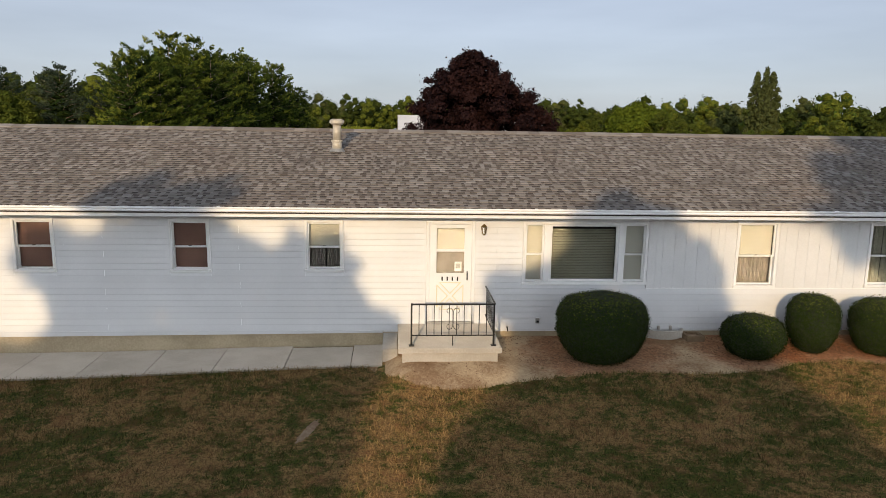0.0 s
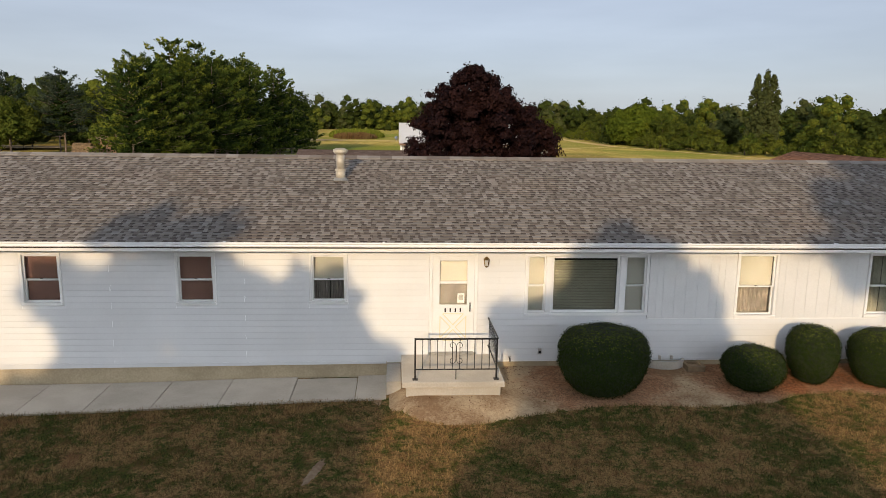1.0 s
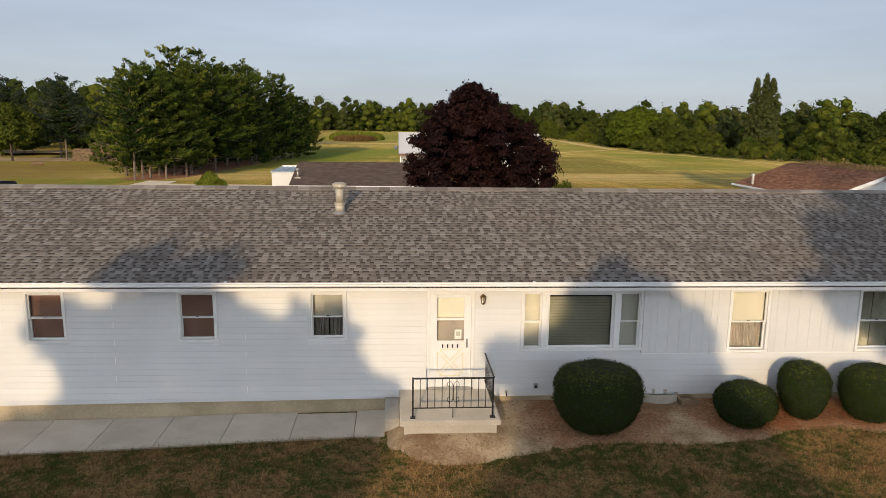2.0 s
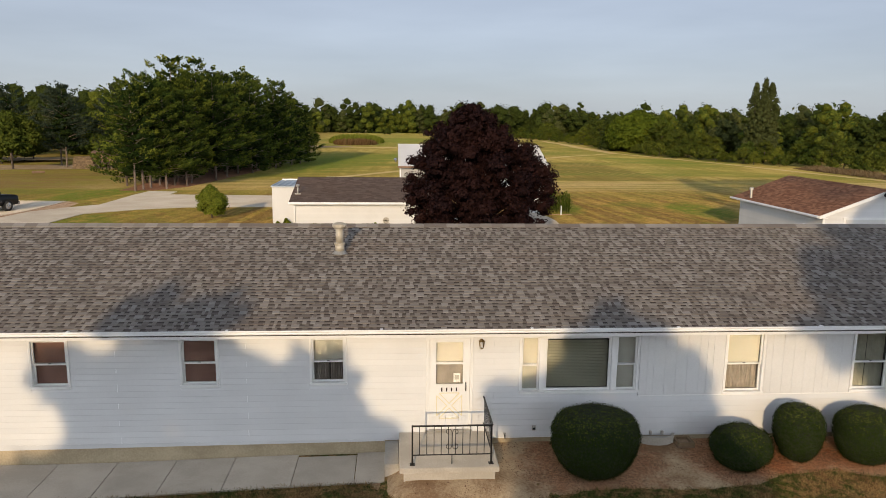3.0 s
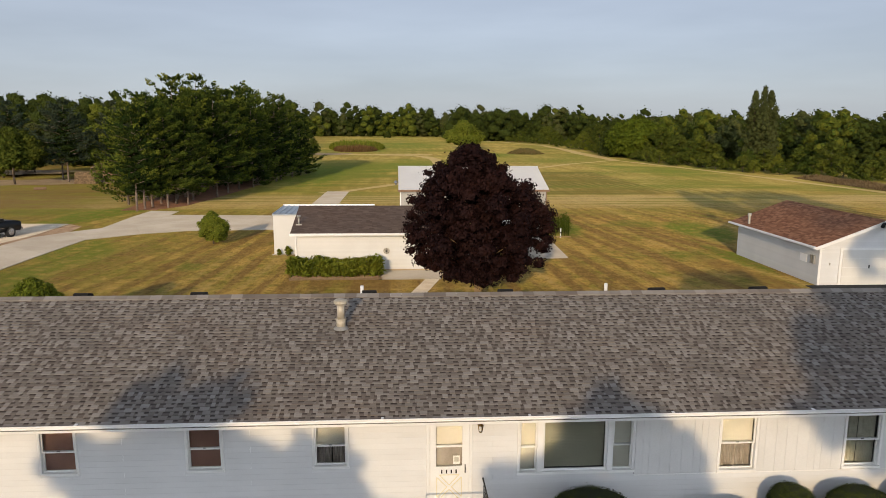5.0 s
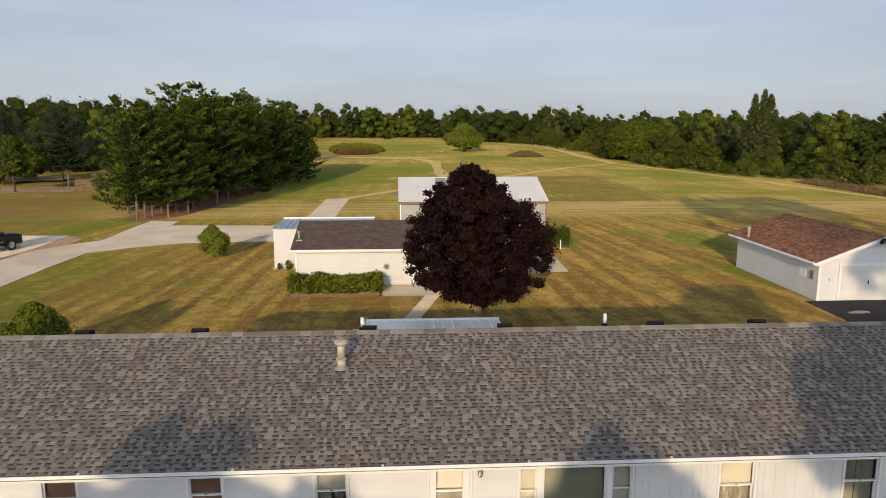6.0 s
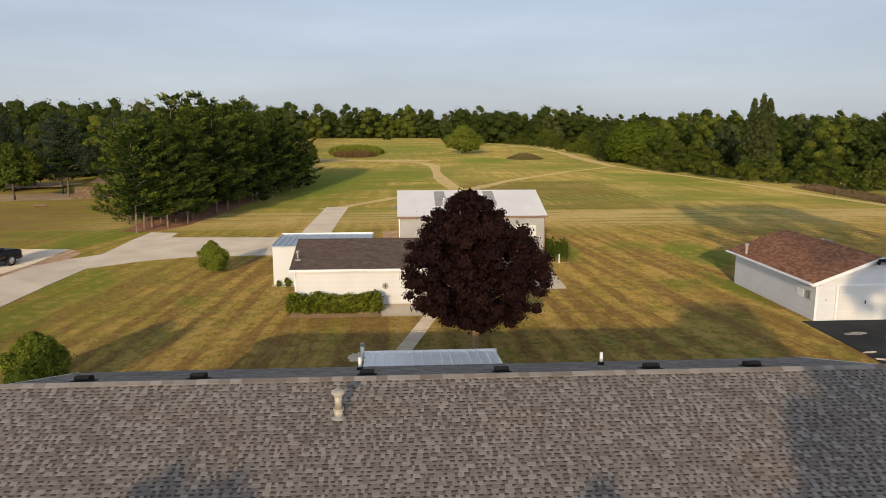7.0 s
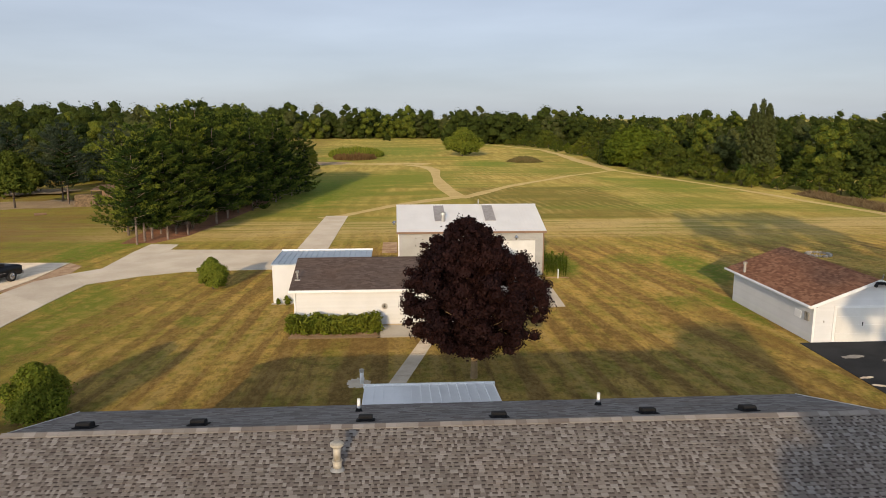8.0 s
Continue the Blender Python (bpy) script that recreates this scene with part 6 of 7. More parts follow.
# the copper-leaved maple behind the house
def maple():
    rng = np.random.default_rng(21)
    t = thing("purple_maple", (2.85, 20.0, BACK), "dark purple-leaved maple with a dense round crown", "tree")
    bm = bmesh.new()
    limbs(bm, (2.85, 20.0, BACK - 0.1), 7.2, rng, 0.19, 3.0, 14, 0.26, 10)
    part("trunk", bm, M["bark_maple"], t, "", True)
    c, r = [], []
    n = 420
    for i in range(n):
        f = (i + 0.5) / n
        z = 1.42 + 6.28 * f
        g = (f - 0.36) / 0.66 if f > 0.36 else (0.36 - f) / 0.44
        half = 3.70 * max(0.02, 1 - abs(g) ** (2.1 if f > 0.36 else 2.4)) ** 0.72 * (1 - 0.18 * max(0.0, (f - 0.5) / 0.5))
        rad = rng.uniform(0.30, 0.52) * (1.0 if f < 0.8 else 0.65)
        d = max(0.0, half - rad * 0.7) * math.sqrt(rng.uniform(0.03, 1.15))
        a = i * 2.39996
        lean_x = 2.86 - 0.45 * smooth01((f - 0.4) / 0.5)
        c.append((lean_x + d * math.cos(a), 20.0 + d * math.sin(a), z))
        r.append(rad)
    pts, ways = lobed(rng, np.array(c), r, 1250, 0.85, 0.3)
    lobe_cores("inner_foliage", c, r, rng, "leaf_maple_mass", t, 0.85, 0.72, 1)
    twigs = np.array(c)[rng.integers(0, n, 1500)] + rng.normal(size=(1500, 3)) * 0.24
    pts = np.concatenate([pts, twigs])
    ways = np.concatenate([ways, unit(rng, 1500)])
    quads("crown", leaves(pts, 0.105, rng, 0.2, 1.15, 0.15, ways), M["leaf_maple"], t)


maple()

# clipped yews along the front
def yew(x, y, z0, rx, ry, h, seed, label, top=2.6):
    rng = np.random.default_rng(seed)
    t = thing("yew_bush", (x, y, z0), label, "bush", "yews along the house front")
    bm = bmesh.new()
    bmesh.ops.create_icosphere(bm, subdivisions=4, radius=1.0)
    def shape(v):
        """A rounded barrel, wider above its foot, with a flattened top."""
        u = v.z
        k = (1 - abs(u) ** top) ** (1 / top) if abs(u) < 1 else 0.0
        q = math.hypot(v.x, v.y)
        s = (k / q if q > 1e-4 else 0.0) * (1.0 - 0.30 * max(0.0, -u))
        bulge = 1 + 0.036 * noise.noise(Vector((v.x * 8 + seed, v.y * 8, v.z * 5))) + 0.045 * noise.noise(Vector((v.x * 2 + seed, v.y * 2, v.z * 2)))
        return Vector((x + v.x * s * rx * bulge, y + v.y * s * ry * bulge, z0 + h * (0.5 + 0.5 * u) * (1 + 0.03 * noise.noise(Vector((v.x * 3, v.y * 3, seed))))))
    for v in bm.verts:
        v.co = shape(v.co.copy())
    mid = Vector((x, y, z0 + h * 0.5))
    surface_pts = [v.co.copy() for v in bm.verts]
    bm.verts.index_update()
    corners = [[v.index for v in f.verts] for f in bm.faces]
    for v in bm.verts:
        v.co = mid + (v.co - mid) * 0.968
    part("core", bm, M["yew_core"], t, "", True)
    base = np.array([tuple(p) for p in surface_pts])
    tri = np.array(corners)
    n = int(28000 * (rx * h))
    pick = tri[rng.integers(0, len(tri), n)]
    share = rng.dirichlet((1.0, 1.0, 1.0), n)
    pts = (base[pick] * share[:, :, None]).sum(axis=1) + rng.normal(size=(n, 3)) * 0.018
    m = np.array(tuple(mid))
    pts = m + (pts - m) * rng.uniform(0.93, 1.003, n)[:, None]
    pts = pts[pts[:, 2] > z0 + 0.02]
    ways = pts - m
    ways /= np.linalg.norm(ways, axis=1, keepdims=True)
    crest = (pts[:, 2] - z0) / h + rng.normal(size=len(pts)) * 0.14 > 0.97
    quads("foliage", leaves(pts[~crest], 0.021, rng, 0.0, 1.7, 0.0, ways[~crest]), M["yew"], t)
    quads("new_growth", leaves(pts[crest], 0.021, rng, 0.0, 1.7, 0.0, ways[crest]), M["yew_top"], t, "yellow-green top leaves, new growth with a sunlit tone")


yew(2.88, -1.15, 0.04, 0.90, 0.80, 1.36, 3, "large dark green yew clipped into a rounded barrel", 3.6)
yew(6.0, -1.05, 0.03, 0.63, 0.58, 0.92, 4, "low dark green yew clipped round")
yew(7.32, -0.85, 0.10, 0.50, 0.52, 1.22, 5, "green clipped yew with a sunlit flat top", 3.0)
yew(8.78, -0.95, 0.06, 0.70, 0.58, 1.2, 6, "broad clipped yew with a browning flat top", 3.2)
yew(10.35, -0.95, 0.06, 0.72, 0.64, 1.2, 7, "broad clipped yew with a flat top", 3.2)

# unseen shade trees behind the camera: crowns cut to shadow the lawn, the wall and the roof
# outline is the shadow's shape carried back along the sun; holes leave lit spots
def shade_tree(seed, away, outline, trunk_x, label, holes=(), count=1900, clump=0.26):
    rng = np.random.default_rng(seed)
    us, vs = [p[0] for p in outline], [p[1] for p in outline]
    def inside(u, v):
        hit = False
        for (a, b), (c, d) in zip(outline, outline[1:] + outline[:1]):
            if (b > v) != (d > v) and u < (c - a) * (v - b) / (d - b) + a:
                hit = not hit
        return hit
    pts = []
    while len(pts) < count:
        u, v = rng.uniform(min(us), max(us)), rng.uniform(min(vs), max(vs))
        if inside(u, v) and not any((u - a) ** 2 + (v - b) ** 2 < c * c for a, b, c in holes):
            d = away + rng.uniform(-1.6, 1.6)
            pts.append((u - 0.22 * d, -d, v + 0.24 * d))
    x = trunk_x - 0.22 * away
    t = thing("shade_tree", (x, -away, 0), label, "tree", "trees across the lawn")
    bm = bmesh.new()
    limbs(bm, (x, -away, -0.15), max(p[2] for p in pts) * 0.95, rng, 0.32, 2.6, 11, 0.3, 9)
    part("trunk", bm, M["bark"], t, "", True)
    cloud = clumped(rng, np.array(pts), [clump] * len(pts), 75 if clump < 0.4 else 40, 0.9, 0.1)
    quads("crown", leaves(cloud, 0.30 if clump < 0.4 else 0.45, rng, 0.0, 1.3), M["leaf_green"], t)


shade_tree(31, 33.0, [(-9.6, -3.6), (-0.9, -3.6), (-0.6, -1.3), (-1.05, -0.45), (-1.2, 0.5), (-1.9, 0.95), (-2.1, 1.4), (-1.9, 1.75), (-2.3, 2.2), (-3.3, 2.35), (-4.2, 2.3),
                      (-4.35, 2.85), (-4.35, 3.25), (-4.8, 3.42), (-5.6, 3.40), (-6.4, 3.58), (-6.9, 3.4), (-7.05, 2.8), (-7.5, 2.45), (-8.5, 2.3), (-8.7, 1.5), (-8.0, 1.25), (-7.85, 0.6), (-8.1, 0.2), (-9.6, -0.3)],
           -5.2, "leafy shade tree across the front lawn", ((-7.2, 2.58, 0.42), (-6.4, 2.66, 0.28), (-3.55, 2.5, 0.48), (-4.25, 2.62, 0.36)), 2500)
shade_tree(32, 31.0, [(0.7, -3.6), (6.9, -3.6), (7.0, -1.0), (6.6, -0.45), (5.9, 0.3), (5.75, 1.2), (5.55, 1.75), (5.2, 2.2), (4.7, 2.6), (4.1, 2.8), (3.75, 3.1), (3.45, 3.27), (3.1, 3.1), (2.7, 2.7),
                      (2.6, 2.2), (2.2, 1.7), (1.4, 1.45), (0.85, 1.45), (0.95, 0.75), (1.35, 0.35), (1.75, -0.1), (1.6, -0.6), (1.0, -0.95), (0.7, -1.3)],
           3.6, "round-headed shade tree across the front lawn")
shade_tree(33, 36.0, [(7.0, 2.75), (7.95, 2.65), (8.4, 2.2), (8.65, 1.7), (9.0, 2.2), (9.6, 1.3), (11.5, 0.8), (14.5, 0.5), (14.5, 6.5), (10.6, 6.4), (9.6, 5.45), (9.95, 4.95), (9.9, 4.65), (8.5, 4.65), (8.35, 4.3), (8.6, 4.0), (8.3, 3.8), (8.0, 3.4), (8.7, 3.0)],
           11.0, "tall shade tree across the front lawn")
shade_tree(34, 34.0, [(-17.0, -3.6), (-9.6, -3.6), (-9.6, -0.3), (-11.0, 0.3), (-12.5, 2.6), (-14.0, 3.0), (-16.0, 2.0), (-17.0, 0.0)],
           -13.0, "leafy shade tree across the front lawn")
shade_tree(35, 33.0, [(8.6, -3.6), (15.0, -3.6), (15.5, 0.2), (12.0, 0.3), (9.5, -0.6), (8.5, -1.2)], 12.0, "bushy shade tree across the front lawn")

shade_tree(36, 38.0, [(18.2, 11.5), (19.2, 8.4), (20.3, 6.3), (22.0, 5.7), (26.0, 5.4), (34.0, 5.0), (36.0, 12.0), (34.0, 18.0), (29.0, 19.3), (24.0, 18.0), (19.0, 19.2), (18.0, 15.0)],
           27.0, "very tall spreading shade tree beyond the front lawn", (), 420, 0.8)
shade_tree(37, 35.0, [(-21.6, 3.2), (-19.9, 4.6), (-18.6, 5.8), (-17.9, 5.5), (-18.2, 3.6), (-18.0, -2.0), (-21.5, -2.0)], -19.8, "slender shade tree across the front lawn", (), 350, 0.4)

# white pines beside the drive
PINES = "pines in the grove"
p1 = pine("white_pine", "tall dark green pine with a bare lower trunk", 41, 12.0, 6.8, "needle", PINES, 0.17, tip="needle_lit")
p2 = pine("white_pine", "tall dark green pine with layered boughs", 42, 12.9, 7.7, "needle", PINES, 0.13, tip="needle_lit")
p3 = pine("white_pine", "slender paler green pine at the end of the grove", 43, 11.2, 5.6, "needle", PINES, 0.25, tip="needle_lit")
p4 = pine("white_pine", "tall dark green pine deep in the grove", 44, 12.0, 7.3, "needle", PINES, 0.08, tip="needle_lit", tufts=10, slim=2.0)
p5 = pine("white_pine", "tall dark green pine with layered boughs", 45, 12.9, 7.7, "needle", PINES, 0.07, tip="needle_lit", tufts=10, slim=2.0)
rng = random.Random(5)
spots = {k: [] for k in range(5)}
spots[2].append(at(-27.7, 60.4, 10, 0.93))
for i, (x, y) in enumerate(((-27.6, 62.4), (-27.4, 64.2), (-25.5, 63.4), (-25.7, 67.0), (-24.2, 66.3), (-27.5, 67.5))):
    spots[i % 2].append(at(x, y, 57 * i, rng.uniform(0.82, 0.94)))
for row, (ax, ay, bx, by, n) in enumerate(((-24.3, 71.0, -19.6, 101.0, 8), (-27.3, 71.0, -23.5, 103.0, 8), (-30.3, 66.0, -27.5, 103.0, 8))):
    grow = ((1.10, 0.98), (1.16, 1.10), (0.90, 1.08))[row]
    for i in range(n):
        f = i / (n - 1)
        x, y = ax + (bx - ax) * f + rng.uniform(-0.7, 0.7), ay + (by - ay) * f + rng.uniform(-0.9, 0.9)
        spots[(i + row) % 2 + (3 if row or i > 3 else 0)].append(at(x, y, rng.uniform(0, 360), (grow[0] + (grow[1] - grow[0]) * f) * rng.uniform(0.93, 1.07)))
for x, y, k, sc in ((-18.4, 106.0, 3, 0.85), (-17.6, 110.5, 4, 0.8), (-20.5, 109.0, 4, 0.95), (-17.2, 115.0, 3, 0.75)):
    spots[k].append(at(x, y, x * 31, sc))
for key, proto in enumerate((p1, p2, p3, p4, p5)):
    strew(proto, spots[key])

# broad-leaved kinds for the wood and the hedgerows
WOOD = "trees of the wood"
kinds = [
    broadleaf("oak_tree", "rounded mid-green broadleaf tree at the wood's edge", 51, 10.0, 9.0, "leaf_green", 0.22, 80, 24, 0.04, group=WOOD),
    broadleaf("ash_tree", "deep green broadleaf tree in the wood", 52, 11.5, 8.5, "leaf_deep", 0.22, 80, 26, 0.06, group=WOOD),
    broadleaf("box_elder", "bright lime-green broadleaf tree at the wood's edge", 53, 8.5, 9.0, "leaf_lime", 0.22, 95, 24, 0.02, group=WOOD),
    broadleaf("willow_tree", "grey-green broadleaf tree in the wood", 54, 9.0, 8.0, "leaf_grey", 0.22, 85, 26, 0.04, 0.9, group=WOOD),
    broadleaf("hedge_shrub", "low green shrub at the field's edge", 55, 3.0, 4.6, "leaf_green", 0.19, 230, 12, 0.0, group=WOOD, category="shrub"),
]
rng = random.Random(9)
wood = {k: [] for k in range(8)}
LINE = [(72.0, 60), (72.0, 88), (71.2, 100), (68.2, 110), (63.5, 118), (60.0, 130), (57.5, 150), (57.0, 172), (58.5, 205), (60.0, 268), (51.0, 318), (38.0, 352)]


def edge_point(s):
    """A point s metres along the wood's edge, and the way into the wood."""
    for (a, b), (c, d) in zip(LINE, LINE[1:]):
        L = math.hypot(c - a, d - b)
        if s <= L:
            w = Vector((d - b, a - c, 0)) / L
            return a + (c - a) * s / L, b + (d - b) * s / L, w
        s -= L
    return None


s = 0.0
while edge_point(s):
    x, y, w = edge_point(s)
    for row, (off, kk) in enumerate(((0.9, (4, 4, 4)), (3.6, (4, 2, 4)), (6.5, (0, 2, 0, 3)), (13.0, (0, 2, 3, 1)), (22.0, (3, 0, 6, 7)), (34.0, (5, 5, 6)))):
        if row < 2 and rng.random() < 0.08:
            continue
        if row > 3 and rng.random() < (0.2 if y < 150 else 0.5):
            continue
        k = rng.choice(kk)
        o = off + rng.uniform(-1.5, 2.5)
        j = rng.uniform(-2, 2)
        sc = rng.choice((0.55, 0.72, 0.8, 0.88, 0.95, 1.05, 1.25)) * rng.uniform(0.9, 1.1) * (1.0 + 0.004 * off) * (0.5 if k == 2 and row < 2 else 1) * (1.0 if row < 2 else 0.66 if y < 112 else 0.70 if y < 150 else 0.84)
        wx, wy = x + w.x * o - w.y * j, y + w.y * o + w.x * j
        wood[k].append((wx, wy, sc) if k > 4 else at(wx, wy, rng.uniform(0, 360), sc, sc * rng.uniform(0.85, 1.12)))
    s += 5.2 if y < 200 else 8.5
# left wood, behind the grove and the yard
for i in range(105):
    x = rng.uniform(-135, -34)
    lo = 104 if x < -58 else 112
    y = lo + (rng.random() ** 1.5) * 110
    k = rng.choice((0, 1, 1, 3) if y < 122 else (5, 5, 6, 7))
    sc = rng.uniform(0.85, 1.18)
    wood[k].append((x, y, sc) if k > 4 else at(x, y, rng.uniform(0, 360), sc, sc * rng.uniform(0.9, 1.15)))
# between the grove and the reeds
for x, y, k, sc in ((-23.6, 175, 0, 0.85), (-28, 163, 1, 0.95), (-31, 170, 0, 1.0), (-24.5, 150, 1, 0.95), (-26, 138, 0, 1.0), (-24, 125, 1, 0.95), (-30, 130, 1, 1.1), (-33, 150, 0, 1.1), (-36, 185, 1, 1.1),
                    (-34, 200, 0, 0.9), (-40, 205, 3, 1.0), (-30, 115, 1, 1.1), (-26, 112, 0, 1.0), (-44, 225, 0, 1.1), (-48, 245, 1, 1.2), (-42, 260, 3, 1.0)):
    wood[k].append(at(x, y, x * 7 % 360, sc))
# far woods round the horizon, in front of the eye's whole sweep
for lo, hi, near, deep, n, big in ((-37, 3, 425, 40, 165, 1.68), (3, 15, 425, 40, 50, 1.48), (13, 42, 425, 40, 130, 1.32), (17, 44, 185, 70, 95, 0.98), (-46, -14, 215, 90, 110, 1.4), (4, 15, 330, 60, 60, 1.3)):
    for i in range(n):
        a = radians(lo + (hi - lo) * (i + rng.random()) / n)
        d = near + deep * rng.random() ** 1.5
        k = rng.choice((5, 5, 5, 5, 5, 6, 7))
        sc = big * rng.choice((0.62, 0.78, 0.86, 0.95, 1.02, 1.12)) * rng.uniform(0.92, 1.08)
        wood[k].append((math.sin(a) * d, math.cos(a) * d, sc))
for k in range(5):
    strew(kinds[k], wood[k])


def far_wood(name, label, spots, material, seed):
    """The belt of distant trees, too far to tell apart: leafy lobes, joined."""
    rng = np.random.default_rng(seed)
    c, r = [], []
    for x, y, s in spots:
        h, w = 11.0 * s * rng.uniform(0.9, 1.12), 9.5 * s * rng.uniform(0.7, 1.2)
        m = 12
        for i in range(m):
            f = (i + 0.5) / m
            rad = w * rng.uniform(0.15, 0.24) * (1.1 - 0.25 * f)
            reach = w * 0.52 * max(0.05, 1 - (max(0.0, f - 0.2) / 0.8) ** 2) ** 0.6 * rng.uniform(0.5, 1.1)
            a = i * 2.4 + rng.uniform(0, 1)
            d = max(0.0, reach - rad * 0.6)
            c.append((x + d * math.cos(a), y + d * math.sin(a), BACK + rad * 0.4 + (h - rad * 1.3) * f))
            r.append(rad)
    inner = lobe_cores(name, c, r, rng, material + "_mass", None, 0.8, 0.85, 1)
    tagged(inner, label, "woods", "", "stuff")
    pts, ways = lobed(rng, np.array(c), r, 5.5, 0.8, 0.4)
    ways[:, 2] += 0.25
    ob = quads(name, leaves(pts, 0.62, rng, 0.0, 1.4, 0.1, ways), M[material], None, label, "stuff")
    tagged(ob, "", "woods")


far_wood("far_woods", "dark green belt of distant woods across the horizon", wood[5], "leaf_deep", 71)
far_wood("far_woods", "mid-green trees among the distant woods", wood[6], "leaf_green", 72)
far_wood("far_woods", "pale grey-green trees among the distant woods", wood[7], "leaf_grey", 73)
lone = broadleaf("lone_tree", "lone rounded green tree standing in the field", 61, 9.8, 12.8, "leaf_shrub", 0.34, 100, 32, 0.07, 1.1)
lone.matrix_basis = at(21.0, 227.0, 0, 1.0)
small_far = broadleaf("field_bush", "small dark bush far out in the field", 62, 3.6, 5.0, "leaf_deep", 0.4, 120, 14, 0.0, category="bush")
small_far.matrix_basis = at(-6.1, 385, 0, 1.0)


def poplar_tree():
    """Three leafy spires from one root."""
    rng = np.random.default_rng(63)
    t = thing("poplar_tree", (0, 0, 0), "tall poplar with three leafy spires rising above the wood", "tree")
    bm = bmesh.new()
    c, r = [], []
    for sx, sy, h, w in ((-1.5, 0.3, 15.0, 2.3), (0.0, -0.2, 15.8, 2.3), (1.5, 0.2, 15.3, 2.5)):
        tube(bm, (sx * 0.25, 0, -0.15), (sx, sy, h * 0.5), 0.20, 0.12, 8)
        tube(bm, (sx, sy, h * 0.5), (sx, sy, h * 0.95), 0.12, 0.03, 6)
        for i in range(64):
            f = (i + 0.5) / 64
            a = i * 2.39996
            d = w * (1 - f) ** 0.7 * rng.uniform(0.3, 1.0)
            rad = rng.uniform(0.45, 0.8) * (1.15 - 0.55 * f)
            c.append((sx * min(1.0, 0.4 + 2 * f) + d * math.cos(a), sy + d * math.sin(a), 2.0 + (h - 2.3) * f))
            r.append(rad)
    part("trunk", bm, M["bark"], t, "", True)
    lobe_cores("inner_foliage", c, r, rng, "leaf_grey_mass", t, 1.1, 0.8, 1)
    pts, ways = lobed(rng, np.array(c), r, 230, 1.15)
    quads("crown", leaves(pts, 0.27, rng, 0.0, 1.4, 0.1, ways), M["leaf_grey"], t)
    return t


poplar = poplar_tree()
poplar.matrix_basis = at(71.5, 126.0, 0, 1.03)
edge_big = broadleaf("spreading_tree", "broad spreading yellow-green tree at the field corner", 64, 11.0, 17.0, "leaf_lime", 0.42, 90, 40, 0.0, 1.2)
edge_big.matrix_basis = at(61.5, 171.0, 30, 1.0)
yard_tree = broadleaf("yard_tree", "small bright green tree in the farm yard", 65, 8.4, 8.0, "leaf_green", 0.24, 190, 30, 0.22, 1.0)
yard_tree.matrix_basis = at(-56.0, 92.5, 0, 1.0)
sp1 = pine("spruce_tree", "dark blue-green spruce beside the wood pile", 66, 11.6, 8.0, "needle_blue", "", 0.26, tufts=12, slim=1.8)
strew(sp1, [at(-50.0, 96.0, 0, 1.0), at(-53.0, 101.0, 80, 0.95), at(-44.5, 101.0, 200, 1.0), at(-62.0, 104, 20, 1.0)])
round_bush = broadleaf("round_shrub", "round green shrub standing in the lawn", 67, 2.5, 2.7, "leaf_shrub", 0.085, 2600, 30, 0.06, 1.3, category="bush")
round_bush.matrix_basis = at(-15.0, 40.1, 0, 1.0)
lilac = broadleaf("lilac_bush", "bright green leafy bush behind the house", 68, 2.7, 3.1, "leaf_shrub", 0.085, 2300, 34, 0.0, 1.3, category="bush")
lilac.matrix_basis = at(-16.5, 16.0, 0, 1.0)


# ---- small things round the yard ----
# planting bed along the shed
bed = thing("planting_bed", (-4.7, 27.9, BACK), "row of leafy green plants in a timber-edged bed", "planting bed")
part("edging", boxed(-7.45, -2.0, 27.0, 27.14, BACK - 0.05, BACK + 0.10), M["wood_end"], bed, "weathered timber edging")
part("bed_soil", boxed(-7.4, -2.05, 27.145, 29.3, BACK - 0.05, BACK + 0.06), M["soil"], bed)
rng_b = np.random.default_rng(91)
for i in range(26):
    x = -7.55 + 5.5 * (i % 13 + 0.5) / 13 + rng_b.uniform(-0.15, 0.15)
    y = 27.55 + 0.75 * (i // 13) + rng_b.uniform(-0.15, 0.15)
    h = rng_b.uniform(0.9, 1.22)
    bm = bmesh.new()
    pts = []
    for s in range(5):
        dx, dy = rng_b.normal(size=2) * 0.14
        tube(bm, (x, y, BACK + 0.05), (x + dx, y + dy, BACK + h * 0.9), 0.012, 0.006, 4, False)
        m = 70
        t = rng_b.uniform(0.22, 1.0, m)
        p = np.stack([x + dx * t, y + dy * t, BACK + h * t], axis=1) + rng_b.normal(size=(m, 3)) * [0.12, 0.12, 0.05]
        pts.append(p)
    stem = part("stems", bm, M["leaf_green"], bed)
    quads("foliage", leaves(np.concatenate(pts), 0.115, rng_b, 0.3, 2.2, 0.35), M["leaf_shrub"], stem)
weeds = broadleaf("weed_clump", "small clump of weeds against the lean-to", 92, 0.7, 0.6, "leaf_lime", 0.11, 1500, 8, 0.0, category="plant")
strew(weeds, [at(-8.7, 35.0, 0, 1.0), at(-9.3, 35.05, 40, 0.7), at(-7.7, 29.15, 90, 0.5)])

# sweetcorn patch beside the barn
corn = thing("corn_patch", (12.2, 43.2, BACK), "small patch of tall green corn beside the barn", "crop")
rng_c = np.random.default_rng(93)
blades = []
bm = bmesh.new()
